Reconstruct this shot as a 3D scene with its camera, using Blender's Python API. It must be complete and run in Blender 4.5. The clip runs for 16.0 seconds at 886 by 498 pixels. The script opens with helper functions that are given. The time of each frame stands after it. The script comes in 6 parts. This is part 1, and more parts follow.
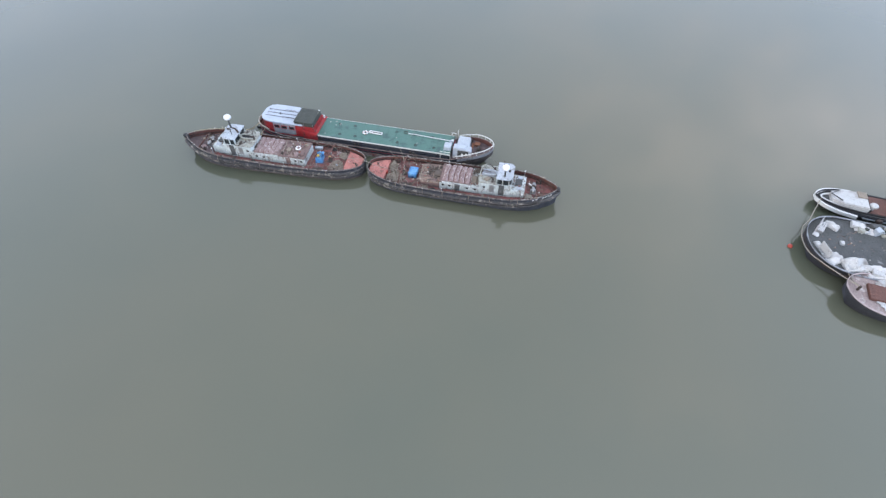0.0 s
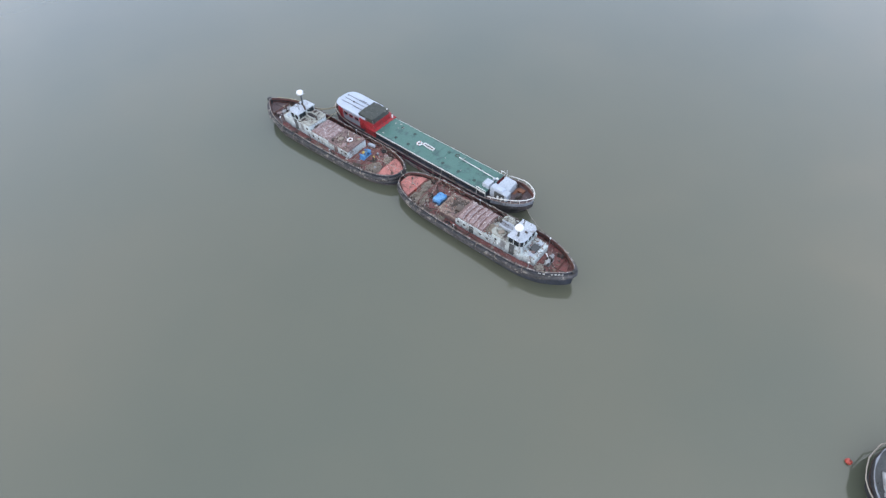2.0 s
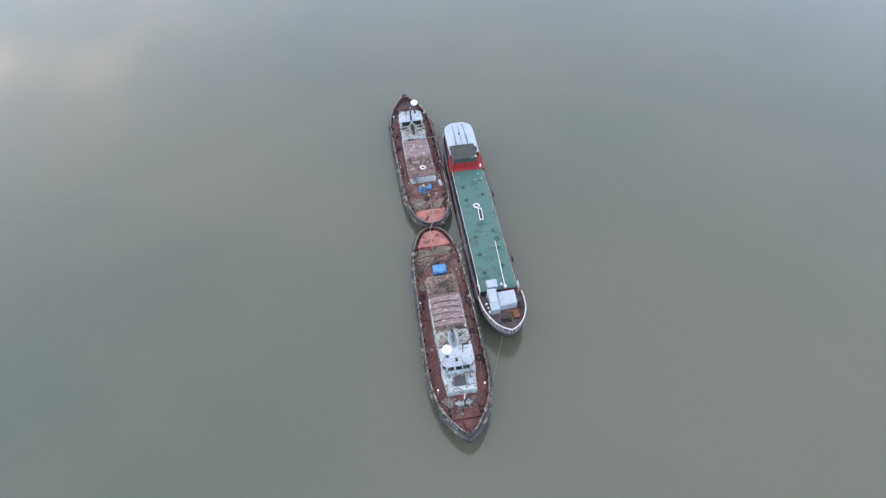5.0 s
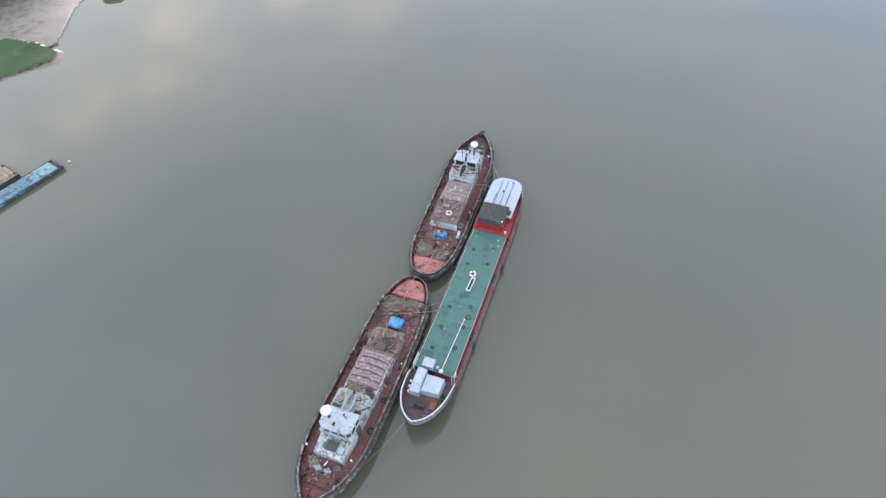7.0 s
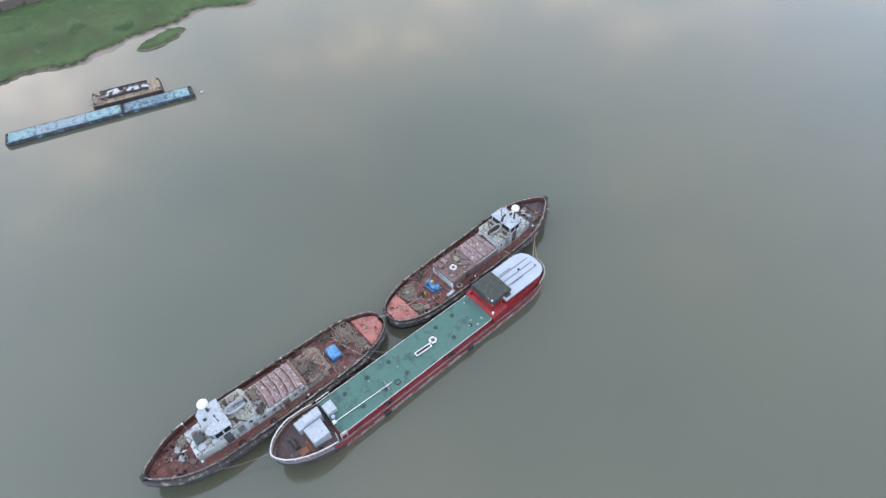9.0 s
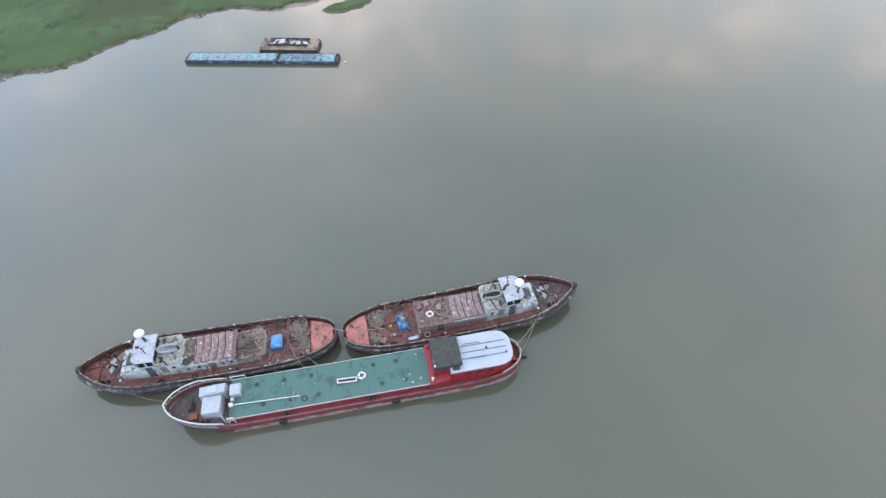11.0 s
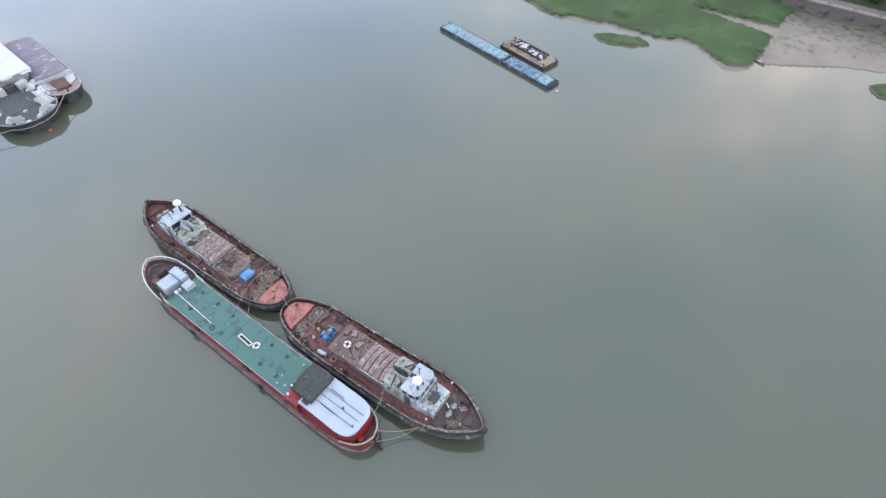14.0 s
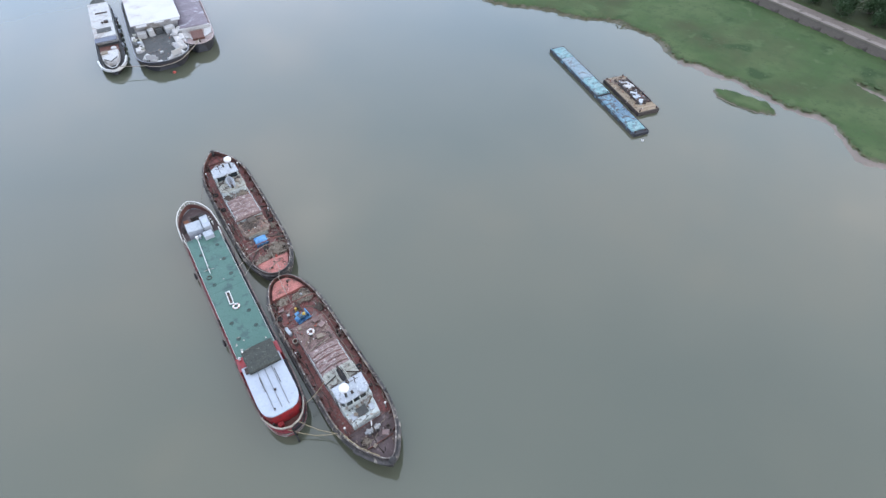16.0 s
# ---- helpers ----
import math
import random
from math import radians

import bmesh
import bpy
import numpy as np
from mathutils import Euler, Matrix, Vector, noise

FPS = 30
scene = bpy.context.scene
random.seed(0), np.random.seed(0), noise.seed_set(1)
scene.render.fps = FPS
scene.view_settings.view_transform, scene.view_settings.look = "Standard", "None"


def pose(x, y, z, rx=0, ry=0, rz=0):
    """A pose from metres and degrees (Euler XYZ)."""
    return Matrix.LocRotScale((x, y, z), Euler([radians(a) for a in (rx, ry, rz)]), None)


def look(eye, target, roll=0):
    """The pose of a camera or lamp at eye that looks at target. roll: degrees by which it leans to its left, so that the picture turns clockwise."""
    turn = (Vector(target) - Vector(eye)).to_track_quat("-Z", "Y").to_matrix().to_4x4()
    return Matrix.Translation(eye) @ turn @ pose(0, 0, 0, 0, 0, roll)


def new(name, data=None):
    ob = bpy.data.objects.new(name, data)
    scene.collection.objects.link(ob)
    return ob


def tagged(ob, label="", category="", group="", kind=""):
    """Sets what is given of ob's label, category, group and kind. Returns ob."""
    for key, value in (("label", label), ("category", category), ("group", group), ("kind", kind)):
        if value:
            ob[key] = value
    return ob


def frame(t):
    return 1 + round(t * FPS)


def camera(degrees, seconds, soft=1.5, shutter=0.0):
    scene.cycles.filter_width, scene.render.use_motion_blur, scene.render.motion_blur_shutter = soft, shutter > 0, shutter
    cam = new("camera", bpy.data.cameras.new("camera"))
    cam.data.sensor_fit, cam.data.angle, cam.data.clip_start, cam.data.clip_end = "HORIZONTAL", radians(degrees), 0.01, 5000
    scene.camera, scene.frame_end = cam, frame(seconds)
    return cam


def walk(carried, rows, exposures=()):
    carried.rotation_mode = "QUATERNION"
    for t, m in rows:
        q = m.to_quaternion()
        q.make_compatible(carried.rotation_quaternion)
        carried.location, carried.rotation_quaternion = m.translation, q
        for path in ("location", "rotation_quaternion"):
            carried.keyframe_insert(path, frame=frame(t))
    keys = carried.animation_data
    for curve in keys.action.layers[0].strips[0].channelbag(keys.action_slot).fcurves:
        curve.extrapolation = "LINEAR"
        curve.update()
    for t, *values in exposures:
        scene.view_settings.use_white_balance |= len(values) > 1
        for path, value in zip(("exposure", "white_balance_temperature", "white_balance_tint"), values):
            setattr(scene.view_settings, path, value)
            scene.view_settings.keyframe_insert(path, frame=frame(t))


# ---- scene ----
cam = camera(80.72, 16.0, soft=1.4)
PATH = [
    (0, look((-51.896, -11.216, 43.153), (-20.360, -10.366, 4.362), 0.61)),
    (0.5, look((-49.943, -15.404, 43.228), (-18.950, -10.995, 4.241), 0.47)),
    (1, look((-47.579, -19.572, 43.057), (-17.344, -11.408, 4.080), 0.11)),
    (1.5, look((-44.522, -23.639, 42.741), (-15.611, -11.562, 3.776), -0.54)),
    (2, look((-40.806, -27.432, 42.297), (-13.885, -11.140, 3.440), -2.04)),
    (2.5, look((-36.897, -30.442, 41.979), (-12.329, -10.586, 3.221), -2.95)),
    (3, look((-32.995, -32.561, 41.920), (-11.054, -9.799, 3.184), -2.54)),
    (3.5, look((-28.920, -34.053, 42.148), (-9.736, -9.004, 3.360), -1.84)),
    (4, look((-24.469, -35.165, 42.414), (-8.330, -8.136, 3.568), -1.76)),
    (4.5, look((-19.678, -35.960, 42.510), (-6.964, -7.126, 3.691), -2.31)),
    (5, look((-14.735, -36.344, 42.388), (-5.748, -5.937, 3.728), -3.02)),
    (5.5, look((-9.842, -36.117, 42.202), (-4.737, -4.517, 3.791), -3.38)),
    (6, look((-5.099, -35.049, 42.323), (-3.936, -2.912, 4.036), -3.28)),
    (6.5, look((-0.565, -33.172, 42.816), (-3.368, -1.304, 4.390), -3.08)),
    (7, look((3.637, -30.878, 43.029), (-2.979, 0.447, 4.622), -2.80)),
    (7.5, look((7.411, -28.322, 42.913), (-2.863, 2.211, 4.675), -2.34)),
    (8, look((10.815, -25.438, 42.792), (-3.249, 3.825, 4.767), -1.94)),
    (8.5, look((13.820, -22.143, 42.795), (-3.702, 5.396, 4.920), -1.30)),
    (9, look((16.400, -18.199, 43.000), (-4.361, 6.884, 5.055), -0.75)),
    (9.5, look((18.553, -13.765, 43.264), (-5.083, 8.162, 5.047), -0.92)),
    (10, look((20.300, -9.289, 43.335), (-5.939, 9.253, 5.025), -1.35)),
    (10.5, look((21.568, -4.906, 43.238), (-7.025, 10.095, 5.061), -1.43)),
    (11, look((22.240, -0.510, 43.156), (-8.248, 10.698, 5.145), -0.88)),
    (11.5, look((22.256, 4.036, 43.240), (-9.438, 11.232, 5.244), -0.02)),
    (12, look((21.671, 8.709, 43.459), (-10.548, 11.898, 5.358), 0.28)),
    (12.5, look((20.522, 13.349, 43.767), (-11.669, 12.509, 5.517), 0.14)),
    (13, look((18.800, 17.861, 44.119), (-12.927, 12.975, 5.784), 0.18)),
    (13.5, look((16.597, 22.072, 44.347), (-14.202, 13.229, 5.964), 0.24)),
    (14, look((14.124, 25.787, 44.314), (-14.796, 11.902, 5.962), 0.12)),
    (14.5, look((11.636, 28.836, 44.199), (-15.498, 11.412, 5.987), -0.02)),
    (15, look((9.258, 31.265, 44.206), (-16.261, 11.350, 6.099), 0.01)),
    (15.5, look((7.067, 33.179, 44.311), (-16.901, 11.386, 6.224), 0.22)),
    (16, look((5.075, 34.694, 44.486), (-17.210, 11.223, 6.374), 0.48)),
]
walk(cam, PATH)

# ---------------------------------------------------------------- light
world = bpy.data.worlds.new("world")
scene.world = world
world.use_nodes = True
wt = world.node_tree
wt.nodes.clear()


def wnode(kind, **values):
    n = wt.nodes.new(kind)
    for key, value in values.items():
        n.inputs[key].default_value = value
    return n


sky = wt.nodes.new("ShaderNodeTexSky")
sky.sky_type = "NISHITA"
sky.sun_disc = False
sky.sun_elevation = radians(9)
sky.sun_rotation = radians(320)
sky.air_density, sky.dust_density, sky.ozone_density = 1.2, 2.0, 1.0
coords = wt.nodes.new("ShaderNodeTexCoord")
split = wt.nodes.new("ShaderNodeSeparateXYZ")
wt.links.new(coords.outputs["Generated"], split.inputs[0])
lift = wt.nodes.new("ShaderNodeMath")
lift.operation = "ADD"
lift.inputs[1].default_value = 0.22
wt.links.new(split.outputs["Z"], lift.inputs[0])
flat = wt.nodes.new("ShaderNodeVectorMath")
flat.operation = "DIVIDE"
wt.links.new(coords.outputs["Generated"], flat.inputs[0])
wt.links.new(lift.outputs[0], flat.inputs[1])
drift = wt.nodes.new("ShaderNodeMapping")
drift.inputs["Scale"].default_value = (1.119, 1.119, 1.119)
drift.inputs["Location"].default_value = (23.797, 48.073, -37.909)
wt.links.new(flat.outputs[0], drift.inputs["Vector"])
clouds = wnode("ShaderNodeTexNoise", Scale=1.0, Detail=7.0, Roughness=0.6)
wt.links.new(drift.outputs[0], clouds.inputs["Vector"])
tone = wt.nodes.new("ShaderNodeValToRGB")
for k, (place, colour) in enumerate(((0.38, (0.255, 0.324, 0.423)), (0.48, (0.345, 0.4, 0.481)), (0.57, (0.444, 0.452, 0.497)), (0.63, (0.61, 0.56, 0.565)), (0.7, (0.97, 0.82, 0.775)))):
    stop = tone.color_ramp.elements[k] if k < 2 else tone.color_ramp.elements.new(place)
    stop.position, stop.color = place, (*colour, 1)
wt.links.new(clouds.outputs["Fac"], tone.inputs["Fac"])
low = wt.nodes.new("ShaderNodeMapRange")
low.inputs["From Min"].default_value, low.inputs["From Max"].default_value = 0.0, 0.8
low.inputs["To Min"].default_value, low.inputs["To Max"].default_value = 53.0, 44.0
wt.links.new(split.outputs["Z"], low.inputs["Value"])
bright = wt.nodes.new("ShaderNodeVectorMath")
bright.operation = "SCALE"
wt.links.new(low.outputs[0], bright.inputs["Scale"])
# broken cloud towards the low sun, an even grey sheet away from it
toward = wt.nodes.new("ShaderNodeVectorMath")
toward.operation = "DOT_PRODUCT"
toward.inputs[1].default_value = (-0.84, 0.42, 0.34)
wt.links.new(coords.outputs["Generated"], toward.inputs[0])
broken = wt.nodes.new("ShaderNodeMapRange")
broken.inputs["From Min"].default_value, broken.inputs["From Max"].default_value = 0.4, 0.95
broken.inputs["To Min"].default_value, broken.inputs["To Max"].default_value = 0.45, 1.0
wt.links.new(toward.outputs["Value"], broken.inputs["Value"])
sheet = wt.nodes.new("ShaderNodeMix")
sheet.data_type = "RGBA"
grey = wt.nodes.new("ShaderNodeMix")
grey.data_type = "RGBA"
grey.inputs["A"].default_value = (0.425, 0.435, 0.485, 1)
grey.inputs["B"].default_value = (0.33, 0.402, 0.565, 1)
side = wt.nodes.new("ShaderNodeMapRange")
side.inputs["From Min"].default_value, side.inputs["From Max"].default_value = 0.85, 0.38
wt.links.new(split.outputs["Z"], side.inputs["Value"])
wt.links.new(side.outputs[0], grey.inputs["Factor"])
wt.links.new(grey.outputs["Result"], sheet.inputs["A"])
wt.links.new(broken.outputs[0], sheet.inputs["Factor"])
wt.links.new(tone.outputs["Color"], sheet.inputs["B"])
wt.links.new(sheet.outputs["Result"], bright.inputs[0])
# the cloud sheet is thinner, and so lighter and bluer, to the south
thin = wt.nodes.new("ShaderNodeVectorMath")
thin.operation = "DOT_PRODUCT"
thin.inputs[1].default_value = (-0.46, -0.79, 0.39)
wt.links.new(coords.outputs["Generated"], thin.inputs[0])
gain = wt.nodes.new("ShaderNodeMapRange")
gain.inputs["From Min"].default_value, gain.inputs["From Max"].default_value = 0.2, 0.95
wt.links.new(thin.outputs["Value"], gain.inputs["Value"])
clearer = wt.nodes.new("ShaderNodeMix")
clearer.data_type = "RGBA"
clearer.inputs["A"].default_value = (1.04, 1.03, 1.02, 1)
clearer.inputs["B"].default_value = (1.35, 1.46, 1.57, 1)
wt.links.new(gain.outputs[0], clearer.inputs["Factor"])
lighter = wt.nodes.new("ShaderNodeVectorMath")
lighter.operation = "MULTIPLY"
wt.links.new(bright.outputs[0], lighter.inputs[0])
wt.links.new(clearer.outputs["Result"], lighter.inputs[1])
veil = wt.nodes.new("ShaderNodeMix")
veil.data_type = "RGBA"
veil.inputs["Factor"].default_value = 0.8
wt.links.new(sky.outputs[0], veil.inputs["A"])
wt.links.new(lighter.outputs[0], veil.inputs["B"])
back = wnode("ShaderNodeBackground", Strength=0.1)
wt.links.new(veil.outputs["Result"], back.inputs["Color"])
wout = wt.nodes.new("ShaderNodeOutputWorld")
wt.links.new(back.outputs[0], wout.inputs["Surface"])

sun = new("sun", bpy.data.lights.new("sun", "SUN"))
sun.data.energy, sun.data.angle, sun.data.color = 0.9, radians(10), (1.0, 0.9, 0.78)
sun.matrix_world = look((-64, 77, 15.9), (0, 0, 0))
scene.view_settings.exposure = 0.13


# ---------------------------------------------------------------- materials
def material(name, colour, rough=0.7, metal=0.0, second=None, scale=1.2, amount=0.5, stain=None, stain_scale=0.5,
             stain_at=0.6, grain=18.0, bump=0.25, random=0.0, spec=0.4, streak=1.0, fleck=0.5):
    """A weathered surface: base colour mottled with a second one, stains with ragged edges, fine grain and relief."""
    m = bpy.data.materials.new(name)
    m.use_nodes = True
    t = m.node_tree
    b = t.nodes["Principled BSDF"]
    b.inputs["Metallic"].default_value = metal
    b.inputs["Specular IOR Level"].default_value = spec
    tc = t.nodes.new("ShaderNodeTexCoord")
    mp = t.nodes.new("ShaderNodeMapping")
    mp.inputs["Scale"].default_value = (1, 1, 1 / streak)
    t.links.new(tc.outputs["Object"], mp.inputs[0])

    def noise_tex(sc, detail, ro=0.6):
        n = t.nodes.new("ShaderNodeTexNoise")
        n.inputs["Scale"].default_value, n.inputs["Detail"].default_value, n.inputs["Roughness"].default_value = sc, detail, ro
        t.links.new(mp.outputs[0], n.inputs["Vector"])
        return n.outputs["Fac"]

    def mix(fac, a, c):
        n = t.nodes.new("ShaderNodeMix")
        n.data_type = "RGBA"
        for socket, v in (("Factor", fac), ("A", a), ("B", c)):
            if isinstance(v, (tuple, float, int)):
                n.inputs[socket].default_value = (*v, 1) if isinstance(v, tuple) else v
            else:
                t.links.new(v, n.inputs[socket])
        return n.outputs["Result"]

    def ramp(v, lo, hi, to=1.0):
        n = t.nodes.new("ShaderNodeMapRange")
        n.inputs["From Min"].default_value, n.inputs["From Max"].default_value, n.inputs["To Max"].default_value = lo, hi, to
        t.links.new(v, n.inputs["Value"])
        return n.outputs[0]

    colour = tuple(0.8 * c for c in colour)
    second = tuple(0.8 * c for c in second) if second else None
    stain = tuple(0.8 * c for c in stain) if stain else None
    second = second or tuple(0.72 * c for c in colour)
    col = mix(ramp(noise_tex(scale, 4), 0.35, 0.65, amount), tuple(colour), tuple(second))
    fine = noise_tex(grain, 3)
    col = mix(ramp(fine, 0.3, 0.75, 0.35), col, tuple(0.6 * c for c in colour))
    if stain:
        col = mix(ramp(noise_tex(stain_scale, 6, 0.68), stain_at - 0.03, stain_at + 0.05, 0.9), col, tuple(stain))
    if fleck:
        col = mix(ramp(noise_tex(5.5, 3, 0.7), 0.58, 0.66, fleck), col, tuple(0.35 * c for c in colour))
        col = mix(ramp(noise_tex(8.5, 2, 0.6), 0.63, 0.7, fleck), col, tuple(min(0.8, 1.7 * c + 0.03) for c in colour))
    if random:
        info = t.nodes.new("ShaderNodeObjectInfo")
        col = mix(ramp(info.outputs["Random"], 0, 1, random), col, tuple(0.45 * c for c in colour))
    t.links.new(col, b.inputs["Base Color"])
    r = t.nodes.new("ShaderNodeMapRange")
    r.inputs["To Min"].default_value, r.inputs["To Max"].default_value = rough - 0.12, min(1, rough + 0.12)
    t.links.new(noise_tex(scale * 3, 3), r.inputs["Value"])
    t.links.new(r.outputs[0], b.inputs["Roughness"])
    if bump:
        bp = t.nodes.new("ShaderNodeBump")
        bp.inputs["Strength"].default_value, bp.inputs["Distance"].default_value = bump, 0.03
        t.links.new(fine, bp.inputs["Height"])
        t.links.new(bp.outputs[0], b.inputs["Normal"])
    return m


M_HULL = material("weathered_black_hull", (0.026, 0.031, 0.043), 0.7, second=(0.065, 0.062, 0.066), scale=1.4, fleck=0.9, stain=(0.2, 0.165, 0.145), stain_scale=0.8, stain_at=0.63, streak=2.2)
M_RUSTHULL = material("rusty_hull", (0.062, 0.052, 0.05), 0.85, second=(0.125, 0.095, 0.085), scale=0.8, fleck=0.8, stain=(0.045, 0.042, 0.042), stain_scale=0.7, stain_at=0.55, streak=2.0)
M_FENDERWOOD = material("rubbing_timber", (0.055, 0.053, 0.055), 0.85, second=(0.15, 0.135, 0.13), scale=1.6, stain=(0.3, 0.27, 0.23), stain_scale=1.5, stain_at=0.575, fleck=0.8)
M_CAPRAIL = material("worn_cap_rail", (0.18, 0.15, 0.135), 0.85, second=(0.08, 0.068, 0.063), scale=1.8, stain=(0.44, 0.41, 0.38), stain_scale=1.9, stain_at=0.56, fleck=0.7)
M_DECK = material("red_oxide_deck", (0.235, 0.08, 0.07), 0.75, fleck=1.0, second=(0.088, 0.048, 0.045), scale=1.1, amount=0.8, stain=(0.17, 0.12, 0.11), stain_scale=1.5, stain_at=0.56)
M_BULWARK = material("bulwark_inner_rust", (0.16, 0.062, 0.05), 0.8, second=(0.08, 0.05, 0.045), scale=1.2, stain=(0.22, 0.1, 0.07), stain_scale=1.0, stain_at=0.6)
M_PINK = material("salmon_deck_paint", (0.5, 0.185, 0.155), 0.65, second=(0.34, 0.125, 0.105), scale=1.6, amount=0.8, stain=(0.2, 0.095, 0.08), stain_scale=1.7, stain_at=0.55, fleck=0.9)
M_WHITE = material("chalky_white_paint", (0.58, 0.64, 0.635), 0.65, second=(0.38, 0.42, 0.41), scale=1.5, amount=0.75, stain=(0.17, 0.135, 0.115), stain_scale=1.9, stain_at=0.555, streak=2.6, fleck=0.95)
M_ROOFWHITE = material("white_roof_paint", (0.5, 0.54, 0.59), 0.55, second=(0.34, 0.37, 0.41), scale=1.2, amount=0.7, stain=(0.22, 0.21, 0.21), stain_scale=1.7, stain_at=0.575, fleck=0.6)
M_PALE = material("pale_worn_roof", (0.43, 0.44, 0.39), 0.78, fleck=0.6, second=(0.28, 0.27, 0.235), scale=1.4, amount=0.8, stain=(0.15, 0.125, 0.11), stain_scale=1.6, stain_at=0.57)
M_HATCH = material("faded_pink_hatch_cloth", (0.32, 0.225, 0.215), 0.85, fleck=0.6, second=(0.16, 0.11, 0.105), scale=2.6, amount=0.8, stain=(0.55, 0.5, 0.48), stain_scale=3.0, stain_at=0.58)
M_HATCHPALE = material("pale_pink_rim", (0.46, 0.385, 0.375), 0.8, second=(0.28, 0.215, 0.21), scale=3.0)
M_BROWNROOF = material("brown_worn_roof", (0.17, 0.108, 0.1), 0.85, fleck=1.0, second=(0.25, 0.185, 0.165), scale=2.2, stain=(0.36, 0.28, 0.22), stain_scale=1.4, stain_at=0.63)
M_NET = material("old_rope_grey_brown", (0.3, 0.25, 0.2), 0.95, second=(0.17, 0.14, 0.11), scale=3.0, bump=0.4)
M_DARKROPE = material("tarred_rope", (0.12, 0.095, 0.08), 0.95, second=(0.07, 0.06, 0.05), scale=3.0, bump=0.4)
M_ROPE = material("pale_mooring_rope", (0.36, 0.32, 0.27), 0.9, second=(0.3, 0.27, 0.22), scale=4.0, bump=0.2)
M_YROPE = material("straw_rope", (0.36, 0.3, 0.19), 0.9, second=(0.33, 0.27, 0.17), scale=4.0, bump=0.2)
M_BLUE = material("blue_tarpaulin", (0.045, 0.2, 0.46), 0.6, second=(0.2, 0.42, 0.6), scale=1.5, amount=0.9, stain=(0.025, 0.08, 0.24), stain_scale=2.6, stain_at=0.56, bump=0.4)
M_YELLOW = material("yellow_plastic", (0.55, 0.38, 0.08), 0.5)
M_GREEN = material("green_deck_paint", (0.062, 0.152, 0.126), 0.5, fleck=0.4, second=(0.088, 0.178, 0.15), scale=0.45, stain=(0.042, 0.092, 0.084), stain_scale=0.8, stain_at=0.56, grain=9)
M_DARKGREEN = material("worn_dark_green_patch", (0.03, 0.062, 0.055), 0.6, second=(0.05, 0.1, 0.085), scale=3.0, fleck=0.5)
M_EDGE = material("white_edge_paint", (0.66, 0.66, 0.63), 0.6, second=(0.5, 0.48, 0.44), scale=1.5, stain=(0.3, 0.2, 0.16), stain_scale=1.7, stain_at=0.64)
M_RED = material("red_hull_paint", (0.28, 0.04, 0.055), 0.5, second=(0.19, 0.035, 0.042), scale=1.4, stain=(0.12, 0.05, 0.05), stain_scale=1.0, stain_at=0.6, streak=2.0)
M_BRIGHTRED = material("bright_red_paint", (0.34, 0.022, 0.026), 0.5, second=(0.2, 0.018, 0.022), scale=1.6, stain=(0.11, 0.03, 0.032), stain_scale=1.8, stain_at=0.57, fleck=0.6)
M_LOWHULL = material("scraped_lower_hull", (0.22, 0.17, 0.155), 0.85, second=(0.12, 0.075, 0.068), scale=1.1, stain=(0.09, 0.07, 0.06), stain_scale=1.2, stain_at=0.54, streak=2.0)
M_SCRAPED = material("scraped_grey_boot_paint", (0.34, 0.29, 0.27), 0.85, second=(0.16, 0.1, 0.09), scale=0.9, stain=(0.2, 0.05, 0.05), stain_scale=0.9, stain_at=0.53, fleck=0.9)
M_STERNRAIL = material("cream_stern_rail", (0.42, 0.38, 0.32), 0.8, second=(0.24, 0.2, 0.17), scale=1.6, stain=(0.1, 0.08, 0.07), stain_scale=1.6, stain_at=0.58)
M_BLACK = material("black_rubber", (0.03, 0.03, 0.032), 0.8, second=(0.06, 0.055, 0.05), scale=2.0)
M_CANVAS = material("dark_green_grey_canvas", (0.045, 0.052, 0.046), 0.8, second=(0.085, 0.085, 0.07), scale=2.4, stain=(0.22, 0.23, 0.19), stain_scale=2.2, stain_at=0.63, fleck=0.9)
M_GREYCLOTH = material("pale_grey_cover", (0.44, 0.48, 0.53), 0.7, fleck=0.5, second=(0.36, 0.39, 0.43), scale=1.3, stain=(0.3, 0.31, 0.33), stain_scale=1.4, stain_at=0.66)
M_CABINROOF = material("white_cabin_roof", (0.46, 0.51, 0.59), 0.5, fleck=0.2, second=(0.38, 0.42, 0.48), scale=0.9, stain=(0.36, 0.38, 0.42), stain_scale=1.3, stain_at=0.61)
M_STEEL = material("galvanised_steel", (0.38, 0.39, 0.4), 0.5, metal=0.6, second=(0.27, 0.25, 0.23), scale=2.0)
M_IRON = material("dark_iron", (0.06, 0.052, 0.048), 0.65, metal=0.3, second=(0.13, 0.07, 0.05), scale=2.0)
M_TUBEWHITE = material("white_gloss_tube", (0.75, 0.75, 0.74), 0.4, second=(0.66, 0.66, 0.64), scale=2.0, bump=0.05, fleck=0.15)
M_DOME = material("white_radome_plastic", (0.86, 0.86, 0.86), 0.35, second=(0.83, 0.83, 0.83), scale=1.0, bump=0.02, fleck=0.0)
M_ORANGE = material("orange_red_plastic", (0.42, 0.07, 0.05), 0.55, second=(0.32, 0.055, 0.045), scale=2.0, bump=0.05, fleck=0.15)
M_WOOD = material("weathered_plank", (0.2, 0.145, 0.105), 0.8, second=(0.14, 0.1, 0.075), scale=2.5, random=0.4)
